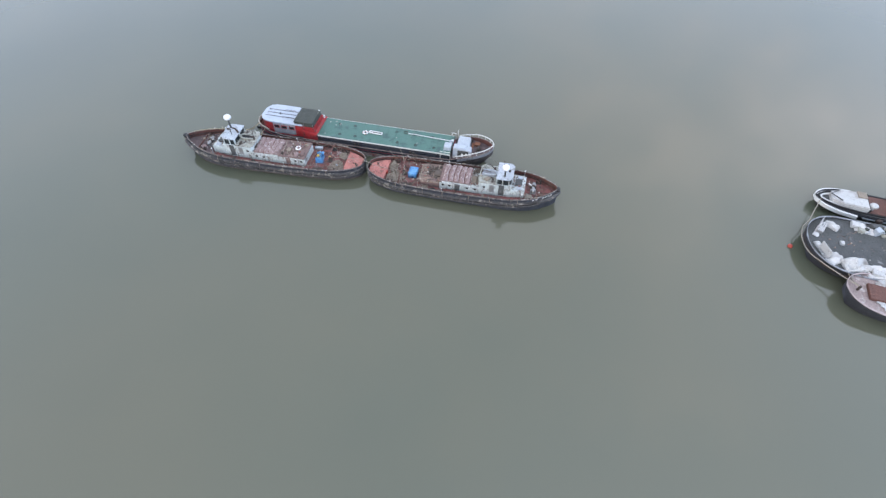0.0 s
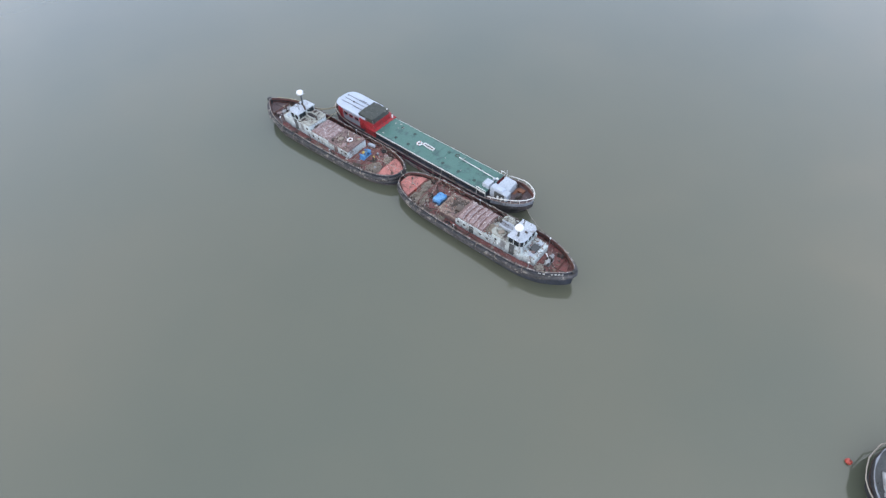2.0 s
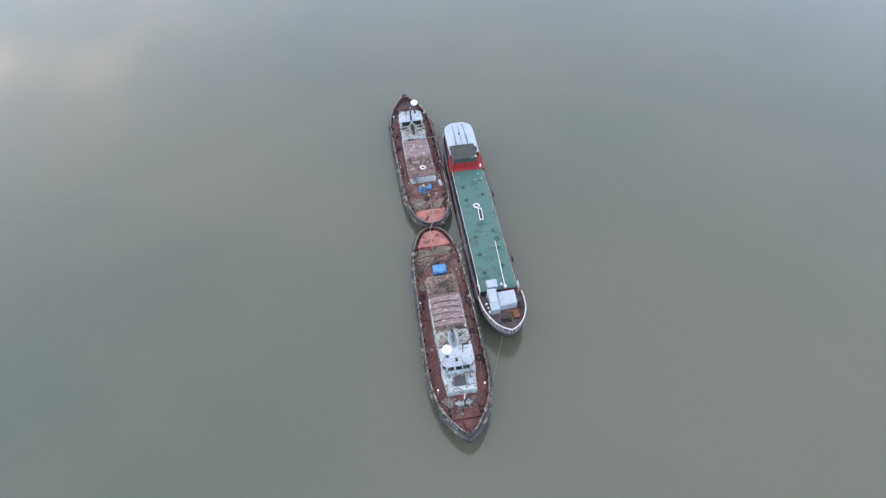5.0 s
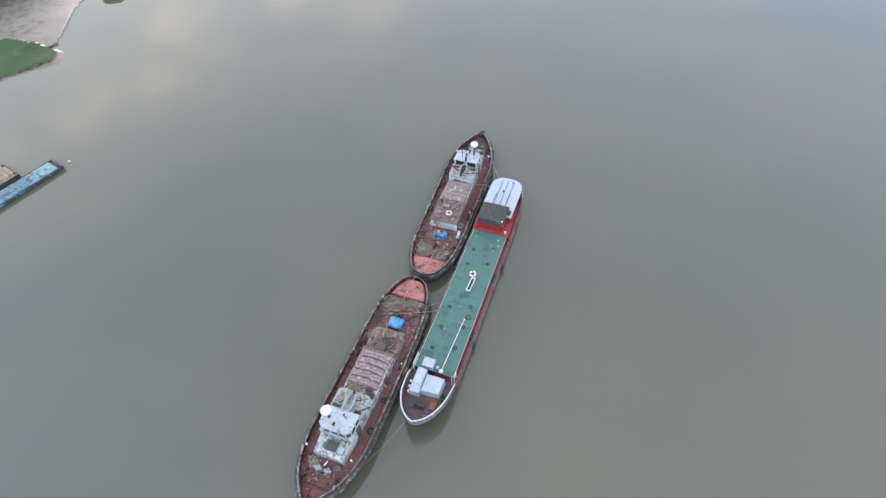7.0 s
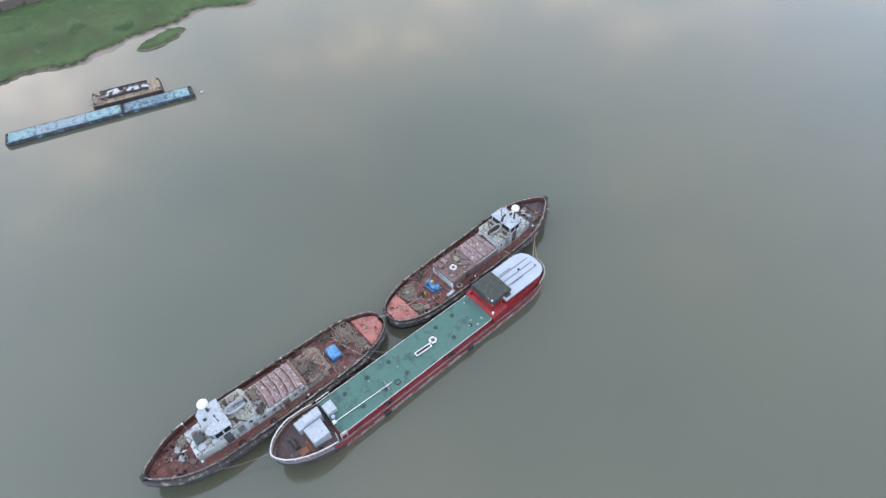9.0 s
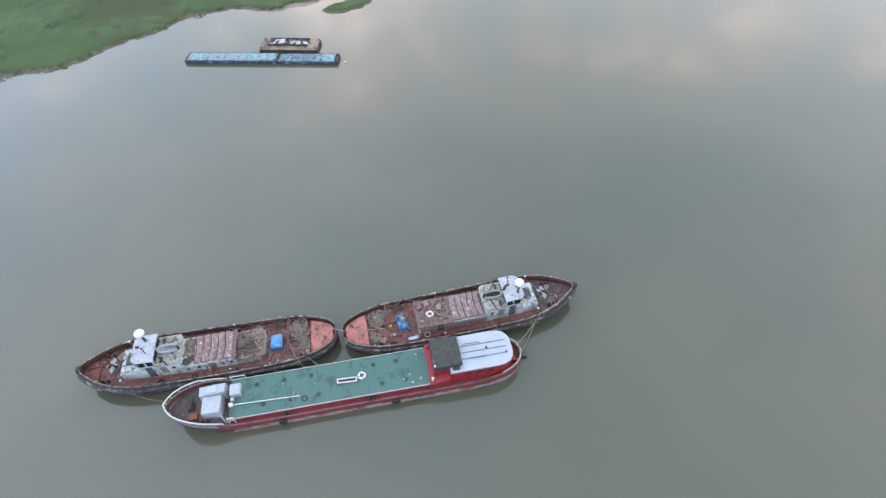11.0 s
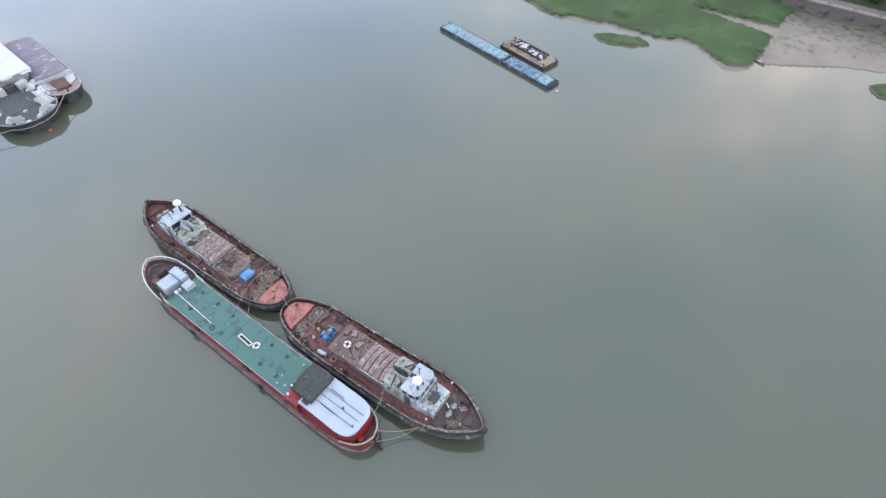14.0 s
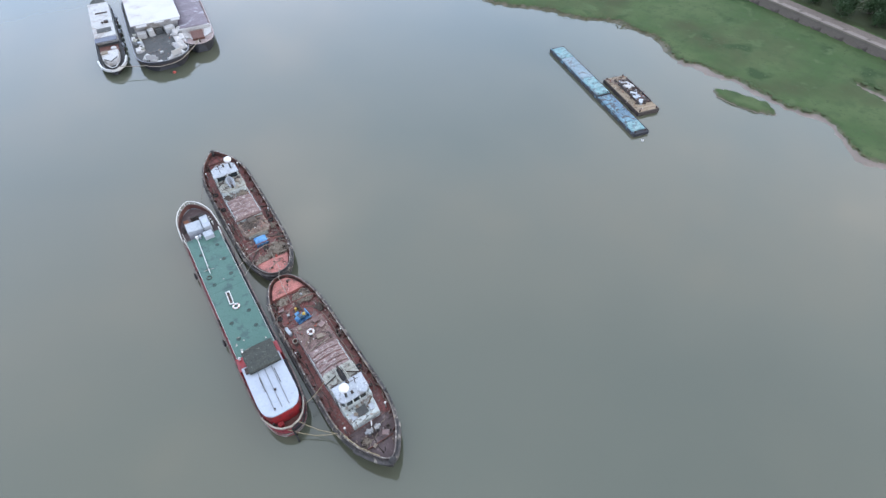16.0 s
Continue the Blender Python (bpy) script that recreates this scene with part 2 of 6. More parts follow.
M_SAND = material("tan_timber_deck", (0.38, 0.3, 0.21), 0.85, second=(0.26, 0.19, 0.14), scale=1.2, stain=(0.16, 0.11, 0.08), stain_scale=1.1, stain_at=0.6, random=0.5)
M_SKYBLUE = material("light_blue_cover", (0.17, 0.36, 0.39), 0.75, second=(0.33, 0.44, 0.44), scale=1.3, amount=0.9, stain=(0.12, 0.15, 0.18), stain_scale=1.5, stain_at=0.525, fleck=0.9)
M_MIDBLUE = material("worn_blue_cover", (0.1, 0.17, 0.25), 0.7, second=(0.2, 0.36, 0.43), scale=0.6, amount=1.0, stain=(0.075, 0.068, 0.076), stain_scale=1.5, stain_at=0.52, fleck=0.95)
M_GREYBLUE = material("faded_grey_blue_cover", (0.21, 0.29, 0.33), 0.75, second=(0.3, 0.38, 0.43), scale=0.8, amount=0.9, stain=(0.14, 0.13, 0.14), stain_scale=1.3, stain_at=0.58, fleck=0.8)
M_MAUVE = material("mauve_grey_cover", (0.235, 0.2, 0.235), 0.75, second=(0.16, 0.14, 0.165), scale=0.5, amount=0.8, stain=(0.4, 0.39, 0.43), stain_scale=0.8, stain_at=0.6, fleck=0.9)
M_BLUESIDE = material("dark_side_with_blue_paint", (0.05, 0.05, 0.055), 0.75, second=(0.1, 0.085, 0.085), scale=1.0, stain=(0.13, 0.27, 0.36), stain_scale=0.8, stain_at=0.56, fleck=0.6)
M_AWNING = material("slate_blue_awning", (0.15, 0.17, 0.23), 0.75, second=(0.21, 0.23, 0.28), scale=1.0, fleck=0.7)
M_COCKPIT = material("red_brown_cockpit", (0.14, 0.06, 0.045), 0.75, second=(0.08, 0.04, 0.035), scale=1.5, fleck=0.8)
M_LIGHTERDECK = material("faded_pink_plank_deck", (0.34, 0.265, 0.25), 0.8, second=(0.24, 0.18, 0.17), scale=1.2, stain=(0.45, 0.42, 0.4), stain_scale=1.2, stain_at=0.58, fleck=0.8)
M_NAVY = material("dark_blue_hull", (0.028, 0.03, 0.038), 0.6, second=(0.06, 0.06, 0.07), scale=0.8)
M_SLATE = material("slate_grey_deck", (0.07, 0.073, 0.073), 0.8, second=(0.115, 0.118, 0.118), scale=0.8, fleck=0.8, stain=(0.24, 0.24, 0.24), stain_scale=1.2, stain_at=0.66)
M_STONE = material("grey_river_wall_concrete", (0.19, 0.165, 0.145), 0.9, second=(0.13, 0.112, 0.098), scale=0.3, stain=(0.075, 0.066, 0.06), stain_scale=0.22, stain_at=0.58, streak=0.35, random=0.08, spec=0.15)
M_COPING = material("pale_tan_coping", (0.29, 0.25, 0.22), 0.9, second=(0.22, 0.19, 0.165), scale=0.4, stain=(0.13, 0.11, 0.09), stain_scale=0.5, stain_at=0.6, random=0.08, spec=0.15)
M_PATH = material("tan_gravel_path", (0.2, 0.165, 0.145), 0.95, second=(0.15, 0.12, 0.105), scale=0.4, stain=(0.09, 0.072, 0.06), stain_scale=0.5, stain_at=0.6, spec=0.15)
M_GRASS = material("marsh_grass_blades", (0.062, 0.092, 0.039), 0.85, fleck=0.0, second=(0.07, 0.108, 0.048), scale=0.15, spec=0.15, bump=0.0)
M_REED = material("olive_straw_reeds", (0.075, 0.088, 0.042), 0.9, fleck=0.0, second=(0.15, 0.13, 0.08), scale=0.5, amount=0.9, spec=0.1, bump=0.0)
M_LEAF = material("dark_shrub_leaves", (0.045, 0.085, 0.035), 0.75, second=(0.07, 0.12, 0.05), scale=0.6, spec=0.2, bump=0.0)
M_GREYBOW = material("grey_bow_paint", (0.26, 0.275, 0.3), 0.65, second=(0.17, 0.173, 0.19), scale=1.1, stain=(0.12, 0.09, 0.08), stain_scale=1.2, stain_at=0.58, streak=2.0)
M_DARKIN = material("dark_funnel_inside", (0.02, 0.02, 0.022), 0.9)
M_CLEANWHITE = material("white_boat_paint", (0.53, 0.53, 0.53), 0.55, second=(0.4, 0.385, 0.37), scale=0.35, stain=(0.29, 0.265, 0.24), stain_scale=0.3, stain_at=0.56, fleck=0.8)
M_HOUSEROOF = material("smudged_white_roof", (0.64, 0.63, 0.63), 0.6, second=(0.56, 0.54, 0.53), scale=0.25, amount=0.8, stain=(0.42, 0.37, 0.34), stain_scale=0.13, stain_at=0.6, fleck=0.15)
M_RUSTY = material("orange_rust", (0.24, 0.1, 0.055), 0.9, second=(0.15, 0.07, 0.045), scale=2.0)
M_NETSHEET = material("spread_fishing_net", (0.22, 0.15, 0.12), 0.95, second=(0.28, 0.23, 0.19), scale=2.2, stain=(0.12, 0.07, 0.06), stain_scale=1.8, stain_at=0.56, fleck=0.9, bump=0.6)
# mauve holds the dimmer light of the second tug's east house side
M_MAUVEWALL = material("stained_shaded_mauve_side", (0.3, 0.22, 0.21), 0.75, second=(0.19, 0.13, 0.125), scale=1.6, stain=(0.4, 0.38, 0.37), stain_scale=1.6, stain_at=0.6, streak=2.0, fleck=0.8)
M_FOREDECK = material("mauve_brown_deck", (0.12, 0.085, 0.085), 0.8, second=(0.075, 0.056, 0.058), scale=1.5, stain=(0.24, 0.19, 0.18), stain_scale=1.4, stain_at=0.6, fleck=0.9)
M_BARK = material("bark", (0.13, 0.1, 0.08), 0.9, scale=2.0)


def glass_dark():
    m = bpy.data.materials.new("window_glass")
    m.use_nodes = True
    b = m.node_tree.nodes["Principled BSDF"]
    b.inputs["Base Color"].default_value = (0.02, 0.025, 0.028, 1)
    b.inputs["Roughness"].default_value = 0.06
    b.inputs["IOR"].default_value = 1.5
    return m


M_GLASS = glass_dark()


def scrap_material():
    """Small scattered bits, each in a tone of its own."""
    m = bpy.data.materials.new("mixed_deck_scraps")
    m.use_nodes = True
    t = m.node_tree
    b = t.nodes["Principled BSDF"]
    b.inputs["Roughness"].default_value = 0.85
    g = t.nodes.new("ShaderNodeNewGeometry")
    r = t.nodes.new("ShaderNodeValToRGB")
    r.color_ramp.interpolation = "CONSTANT"
    tones = ((0.0, (0.05, 0.042, 0.038)), (0.22, (0.12, 0.085, 0.07)), (0.5, (0.19, 0.14, 0.12)), (0.74, (0.28, 0.23, 0.19)), (0.9, (0.4, 0.38, 0.35)), (0.95, (0.24, 0.07, 0.05)))
    for k, (p, c) in enumerate(tones):
        e = r.color_ramp.elements[k] if k < 2 else r.color_ramp.elements.new(p)
        e.position, e.color = p, (*c, 1)
    t.links.new(g.outputs["Random Per Island"], r.inputs["Fac"])
    t.links.new(r.outputs["Color"], b.inputs["Base Color"])
    return m


M_SCRAP = scrap_material()


def water_material():
    m = bpy.data.materials.new("silty_river_water")
    m.use_nodes = True
    t = m.node_tree
    b = t.nodes["Principled BSDF"]
    tc = t.nodes.new("ShaderNodeNewGeometry")
    n = t.nodes.new("ShaderNodeTexNoise")
    n.inputs["Scale"].default_value, n.inputs["Detail"].default_value = 0.022, 4
    t.links.new(tc.outputs["Position"], n.inputs["Vector"])
    r = t.nodes.new("ShaderNodeMapRange")
    r.inputs["From Min"].default_value, r.inputs["From Max"].default_value = 0.3, 0.7
    t.links.new(n.outputs["Fac"], r.inputs["Value"])
    c = t.nodes.new("ShaderNodeMix")
    c.data_type = "RGBA"
    c.inputs["A"].default_value = (0.0665, 0.075, 0.054, 1)
    c.inputs["B"].default_value = (0.0865, 0.0845, 0.058, 1)
    t.links.new(r.outputs[0], c.inputs["Factor"])
    t.links.new(c.outputs["Result"], b.inputs["Base Color"])
    b.inputs["IOR"].default_value = 1.36
    b.inputs["Specular IOR Level"].default_value = 1.0
    b.inputs["Roughness"].default_value = 0.06
    w = t.nodes.new("ShaderNodeTexNoise")
    w.inputs["Scale"].default_value, w.inputs["Detail"].default_value = 0.9, 5
    t.links.new(tc.outputs["Position"], w.inputs["Vector"])
    bp = t.nodes.new("ShaderNodeBump")
    bp.inputs["Strength"].default_value, bp.inputs["Distance"].default_value = 0.025, 0.12
    t.links.new(w.outputs["Fac"], bp.inputs["Height"])
    t.links.new(bp.outputs[0], b.inputs["Normal"])
    return m


def ground_material():
    """Wet mud low down, marsh green where the bank rises out of it."""
    m = bpy.data.materials.new("river_mud_and_marsh")
    m.use_nodes = True
    t = m.node_tree
    b = t.nodes["Principled BSDF"]
    tc = t.nodes.new("ShaderNodeNewGeometry")
    sep = t.nodes.new("ShaderNodeSeparateXYZ")
    t.links.new(tc.outputs["Position"], sep.inputs[0])

    def noise_tex(sc, det):
        n = t.nodes.new("ShaderNodeTexNoise")
        n.inputs["Scale"].default_value, n.inputs["Detail"].default_value = sc, det
        t.links.new(tc.outputs["Position"], n.inputs["Vector"])
        return n.outputs["Fac"]

    def mix(f, a, c):
        n = t.nodes.new("ShaderNodeMix")
        n.data_type = "RGBA"
        t.links.new(f, n.inputs["Factor"])
        for s, v in (("A", a), ("B", c)):
            if isinstance(v, tuple):
                n.inputs[s].default_value = (*v, 1)
            else:
                t.links.new(v, n.inputs[s])
        return n.outputs["Result"]

    def ramp(v, lo, hi):
        n = t.nodes.new("ShaderNodeMapRange")
        n.inputs["From Min"].default_value, n.inputs["From Max"].default_value = lo, hi
        t.links.new(v, n.inputs["Value"])
        return n.outputs[0]

    mud = mix(ramp(noise_tex(0.25, 5), 0.35, 0.65), (0.175, 0.142, 0.12), (0.135, 0.11, 0.093))
    brown = mix(ramp(noise_tex(0.9, 5), 0.4, 0.6), (0.1, 0.088, 0.058), (0.055, 0.056, 0.032))
    rim = mix(ramp(noise_tex(0.9, 5), 0.4, 0.6), (0.085, 0.088, 0.05), (0.05, 0.068, 0.032))
    fringe = mix(ramp(sep.outputs["Y"], 2.0, 6.0), brown, rim)
    green = mix(ramp(noise_tex(0.12, 5), 0.38, 0.62), (0.046, 0.08, 0.03), (0.068, 0.098, 0.042))
    green = mix(ramp(noise_tex(0.055, 4), 0.5, 0.62), green, (0.05, 0.062, 0.029))
    green = mix(ramp(noise_tex(0.17, 3), 0.6, 0.68), green, (0.03, 0.055, 0.022))
    green = mix(ramp(noise_tex(0.8, 6), 0.5, 0.8), green, (0.042, 0.068, 0.029))
    green = mix(ramp(noise_tex(0.33, 7), 0.6, 0.7), green, (0.068, 0.1, 0.045))
    earth = mix(ramp(noise_tex(0.3, 5), 0.35, 0.65), (0.035, 0.042, 0.02), (0.028, 0.036, 0.017))
    add = t.nodes.new("ShaderNodeMath")
    add.operation = "MULTIPLY_ADD"
    add.inputs[1].default_value, add.inputs[2].default_value = 0.25, -0.125
    t.links.new(noise_tex(0.8, 4), add.inputs[0])
    height = t.nodes.new("ShaderNodeMath")
    height.operation = "ADD"
    t.links.new(sep.outputs["Z"], height.inputs[0])
    t.links.new(add.outputs[0], height.inputs[1])
    flat_part = t.nodes.new("ShaderNodeMath")
    flat_part.operation = "MAXIMUM"
    t.links.new(ramp(sep.outputs["Y"], 2.0, 5.0), flat_part.inputs[0])
    t.links.new(ramp(sep.outputs["X"], -82.0, -84.0), flat_part.inputs[1])
    col = mix(ramp(height.outputs[0], 0.05, 0.1), mix(flat_part.outputs[0], fringe, mud), fringe)
    col = mix(ramp(height.outputs[0], 0.2, 0.34), col, green)
    col = mix(ramp(height.outputs[0], 1.9, 2.1), col, earth)
    t.links.new(col, b.inputs["Base Color"])
    rr = t.nodes.new("ShaderNodeMapRange")
    rr.inputs["From Min"].default_value, rr.inputs["From Max"].default_value = 0.1, 0.3
    rr.inputs["To Min"].default_value, rr.inputs["To Max"].default_value = 0.36, 0.95
    t.links.new(height.outputs[0], rr.inputs["Value"])
    t.links.new(rr.outputs[0], b.inputs["Roughness"])
    b.inputs["Specular IOR Level"].default_value = 0.17
    return m


M_WATER, M_GROUND = water_material(), ground_material()


# ---------------------------------------------------------------- mesh helpers
def mesh_object(name, bm, mat, parent=None, smooth=False):
    me = bpy.data.meshes.new(name)
    bmesh.ops.recalc_face_normals(bm, faces=bm.faces)
    bm.to_mesh(me)
    bm.free()
    if smooth:
        me.polygons.foreach_set("use_smooth", [True] * len(me.polygons))
    me.materials.append(mat)
    ob = new(name, me)
    if parent is not None:
        ob.parent = parent
    return ob


def part(name, bm, mat, parent, label="", smooth=False):
    return tagged(mesh_object(name, bm, mat, parent, smooth), label)


def thing(name, m, label, category, group=""):
    e = new(name)
    e.matrix_world = m
    e.empty_display_size = 0.3
    return tagged(e, label, category, group)


def solid(name, bm, mat, m, label, category, group="", smooth=False):
    ob = mesh_object(name, bm, mat, None, smooth)
    ob.matrix_world = m
    return tagged(ob, label, category, group)


def box(bm, x0, x1, y0, y1, z0, z1, bevel=0.0, m=None):
    r = bmesh.ops.create_cube(bm, size=1)
    vs = r["verts"]
    for v in vs:
        v.co = (x0 + (v.co.x + 0.5) * (x1 - x0), y0 + (v.co.y + 0.5) * (y1 - y0), z0 + (v.co.z + 0.5) * (z1 - z0))
    if m is not None:
        for v in vs:
            v.co = m @ v.co
    if bevel:
        es = {e for v in vs for e in v.link_edges}
        bmesh.ops.bevel(bm, geom=list(es), offset=bevel, segments=2, affect="EDGES", profile=0.6)
    return bm


def B(*a, **k):
    return box(bmesh.new(), *a, **k)


def rod(bm, p, q, r0, r1=None, seg=10):
    p, q = Vector(p), Vector(q)
    d = q - p
    turn = d.to_track_quat("Z", "Y").to_matrix().to_4x4()
    bmesh.ops.create_cone(bm, cap_ends=True, segments=seg, radius1=r0, radius2=r0 if r1 is None else r1, depth=d.length,
                          matrix=Matrix.Translation((p + q) / 2) @ turn)
    return bm


def tube(bm, pts, r, seg=6, closed=False):
    pts = [Vector(p) for p in pts]
    n, rings = len(pts), []
    for i, p in enumerate(pts):
        a = pts[i - 1] if (i or closed) else p
        c = pts[(i + 1) % n] if (i < n - 1 or closed) else p
        d = (c - a).normalized()
        side = d.cross(Vector((0, 0, 1)))
        side = side.normalized() if side.length > 1e-4 else Vector((1, 0, 0))
        up = side.cross(d)
        rings.append([bm.verts.new(p + r * (math.cos(k * math.tau / seg) * side + math.sin(k * math.tau / seg) * up)) for k in range(seg)])
    for i in range(n if closed else n - 1):
        a, c = rings[i], rings[(i + 1) % n]
        for k in range(seg):
            bm.faces.new((a[k], a[(k + 1) % seg], c[(k + 1) % seg], c[k]))
    if not closed:
        bm.faces.new(rings[0]), bm.faces.new(rings[-1])
    return bm


def torus(bm, c, big, small, turn=None, seg=20, ring=8):
    turn = turn or Matrix.Identity(4)
    m = Matrix.Translation(c) @ turn
    vs = [[bm.verts.new(m @ Vector(((big + small * math.cos(b)) * math.cos(a), (big + small * math.cos(b)) * math.sin(a), small * math.sin(b))))
           for b in (k * math.tau / ring for k in range(ring))] for a in (k * math.tau / seg for k in range(seg))]
    for i in range(seg):
        for k in range(ring):
            bm.faces.new((vs[i][k], vs[(i + 1) % seg][k], vs[(i + 1) % seg][(k + 1) % ring], vs[i][(k + 1) % ring]))
    return bm


def ball(bm, c, r, sx=1, sy=1, sz=1, sub=3):
    bmesh.ops.create_icosphere(bm, subdivisions=sub, radius=r, matrix=Matrix.Translation(c) @ Matrix.Diagonal((sx, sy, sz, 1)))
    return bm


def prism(bm, outline, z0, z1, bevel=0.0, inset=0.0):
    """An upright block on an outline of (x, y); inset draws the top in. z1 may be a function of (x, y)."""
    cx = sum(p[0] for p in outline) / len(outline)
    cy = sum(p[1] for p in outline) / len(outline)
    top = z1 if callable(z1) else (lambda x, y: z1)
    low = [bm.verts.new((x, y, z0)) for x, y in outline]
    high = [bm.verts.new((x + (cx - x) * inset, y + (cy - y) * inset, top(x, y))) for x, y in outline]
    n = len(outline)
    bm.faces.new(low[::-1])
    cap = bm.faces.new(high)
    for i in range(n):
        bm.faces.new((low[i], low[(i + 1) % n], high[(i + 1) % n], high[i]))
    if bevel:
        bmesh.ops.bevel(bm, geom=list(cap.edges), offset=bevel, segments=2, affect="EDGES")
    return bm


def spline(table, u):
    """Smooth curve through a short table of (u, value)."""
    us, vs = [a for a, _ in table], [b for _, b in table]
    i = max(0, min(len(us) - 2, int(np.searchsorted(us, u)) - 1))
    h = us[i + 1] - us[i]

    def slope(k):
        if k == 0 or k == len(us) - 1:
            return 0 if len(us) < 3 else (vs[min(k + 1, len(us) - 1)] - vs[max(k - 1, 0)]) / (us[min(k + 1, len(us) - 1)] - us[max(k - 1, 0)])
        a, b = (vs[k] - vs[k - 1]) / (us[k] - us[k - 1]), (vs[k + 1] - vs[k]) / (us[k + 1] - us[k])
        return 0 if a * b <= 0 else 2 * a * b / (a + b)

    s = min(1, max(0, (u - us[i]) / h))
    m0, m1 = slope(i) * h, slope(i + 1) * h
    return (2 * s**3 - 3 * s**2 + 1) * vs[i] + (s**3 - 2 * s**2 + s) * m0 + (-2 * s**3 + 3 * s**2) * vs[i + 1] + (s**3 - s**2) * m1


class Hull:
    """A boat's form: half breadth and sheer along y, from the stern at y0 to the stem at y1."""

    def __init__(self, breadth, sheer, deck, y0, y1, n=56):
        self.b, self.s, self.d = (lambda y: max(0.0, spline(breadth, y))), (lambda y: spline(sheer, y)), (lambda y: spline(deck, y))
        self.rake = lambda y, f: 0.0
        k = np.linspace(0, 1, n)
        k = 0.5 - 0.5 * np.cos(np.pi * k)
        self.ys = [float(y0 + (y1 - y0) * v) for v in k]

    def ring(self, off, z, low=None, high=None):
        """The closed line round the hull, drawn in by off, at heights z(y)."""
        ys = [y for y in self.ys if (low is None or y >= low) and (high is None or y <= high)]
        lo, hi = self.ys[0] + off, self.ys[-1] - off
        ys = [min(hi, max(lo, y)) for y in ys]
        right = [(max(0.012, self.b(y) - off), y, z(y)) for y in ys]
        return right + [(-x, y, h) for x, y, h in right[::-1]]

    def side(self, sign, off=0.0, flare=0.1, bottom=-0.55, steps=6, y0=None, y1=None):
        """One side of the skin, from the top edge down, between two stations."""
        bm, rows = bmesh.new(), []
        ys = [y for y in self.ys if (y0 is None or y >= y0) and (y1 is None or y <= y1)]
        for j in range(steps):
            f = j / (steps - 1)
            rows.append([bm.verts.new((sign * max(0.004, self.b(y) - off - 2.2 * flare * f**1.6 - 0.5 * abs(self.rake(y, f))), y + self.rake(y, f), self.s(y) + (bottom - self.s(y)) * f)) for y in ys])
        for a, c in zip(rows, rows[1:]):
            for i in range(len(ys) - 1):
                bm.faces.new((a[i], a[i + 1], c[i + 1], c[i]))
        return bm

    def shell(self, off=0.0, flare=0.1, bottom=-0.55, top=None, steps=7):
        """The outer skin from the top edge down under the water, and a flat bottom."""
        bm, rows = bmesh.new(), []
        for j in range(steps):
            f = j / (steps - 1)

            def at(y, f=f):
                t0 = (top or self.s)(y)
                return t0 + (bottom - t0) * f

            draw = off + flare * (f**1.6) * 2.2
            rows.append([bm.verts.new((math.copysign(max(0.004, abs(x) - 0.5 * abs(self.rake(y, f))), x), y + self.rake(y, f), z)) for x, y, z in self.ring(draw, at)])
        n = len(rows[0])
        for a, c in zip(rows, rows[1:]):
            for i in range(n):
                bm.faces.new((a[i], a[(i + 1) % n], c[(i + 1) % n], c[i]))
        bm.faces.new(rows[-1])
        return bm

    def band(self, off0, off1, z0, z1):
        """A strip round the hull between two drawn-in lines."""
        bm = bmesh.new()
        a, c = [[bm.verts.new(p) for p in self.ring(o, z)] for o, z in ((off0, z0), (off1, z1))]
        for i in range(len(a)):
            bm.faces.new((a[i], a[(i + 1) % len(a)], c[(i + 1) % len(a)], c[i]))
        return bm

    def rail(self, off, z, wide, high, y0=None, y1=None):
        """A bar with a rectangular section that runs round the top edge."""
        bm = bmesh.new()
        loops = []
        for o, dz in ((off - wide / 2, -high / 2), (off - wide / 2, high / 2), (off + wide / 2, high / 2), (off + wide / 2, -high / 2)):
            loops.append([bm.verts.new(p) for p in self.ring(o, lambda y, dz=dz: z(y) + dz, y0, y1)])
        n = len(loops[0])
        for a, c in zip(loops, loops[1:] + loops[:1]):
            for i in range(n):
                bm.faces.new((a[i], a[(i + 1) % n], c[(i + 1) % n], c[i]))
        return bm

    def floor(self, off, z, y0=None, y1=None, lift=0.0):
        """A deck that fills the hull between two stations, cambered by lift."""
        bm, rows = bmesh.new(), []
        ys = [y for y in self.ys if (y0 is None or y > y0) and (y1 is None or y < y1)]
        ys = ([y0] if y0 is not None else []) + ys + ([y1] if y1 is not None else [])
        ys = [min(self.ys[-1] - off, max(self.ys[0] + off, y)) for y in ys]
        for y in ys:
            w = max(0.01, self.b(y) - off)
            rows.append([bm.verts.new((w * k / 3, y, z(y) + lift * (1 - (k / 3) ** 2))) for k in range(-3, 4)])
        for a, c in zip(rows, rows[1:]):
            for i in range(6):
                bm.faces.new((a[i], a[i + 1], c[i + 1], c[i]))
        return bm


def rumpled(bm, x0, x1, y0, y1, height, nx, ny, seed, base):
    """A cloth-like sheet over a box: height(x, y) plus small folds, with skirts down to base."""
    grid = []
    for j in range(ny + 1):
        row = []
        for i in range(nx + 1):
            x, y = x0 + (x1 - x0) * i / nx, y0 + (y1 - y0) * j / ny
            f = noise.noise((x * 2.3 + seed, y * 2.3, seed)) * 0.05 + noise.noise((x * 6 + seed, y * 6, 1.7 * seed)) * 0.025
            row.append(bm.verts.new((x + 0.3 * f, y + 0.3 * f, height(x, y) + f)))
        grid.append(row)
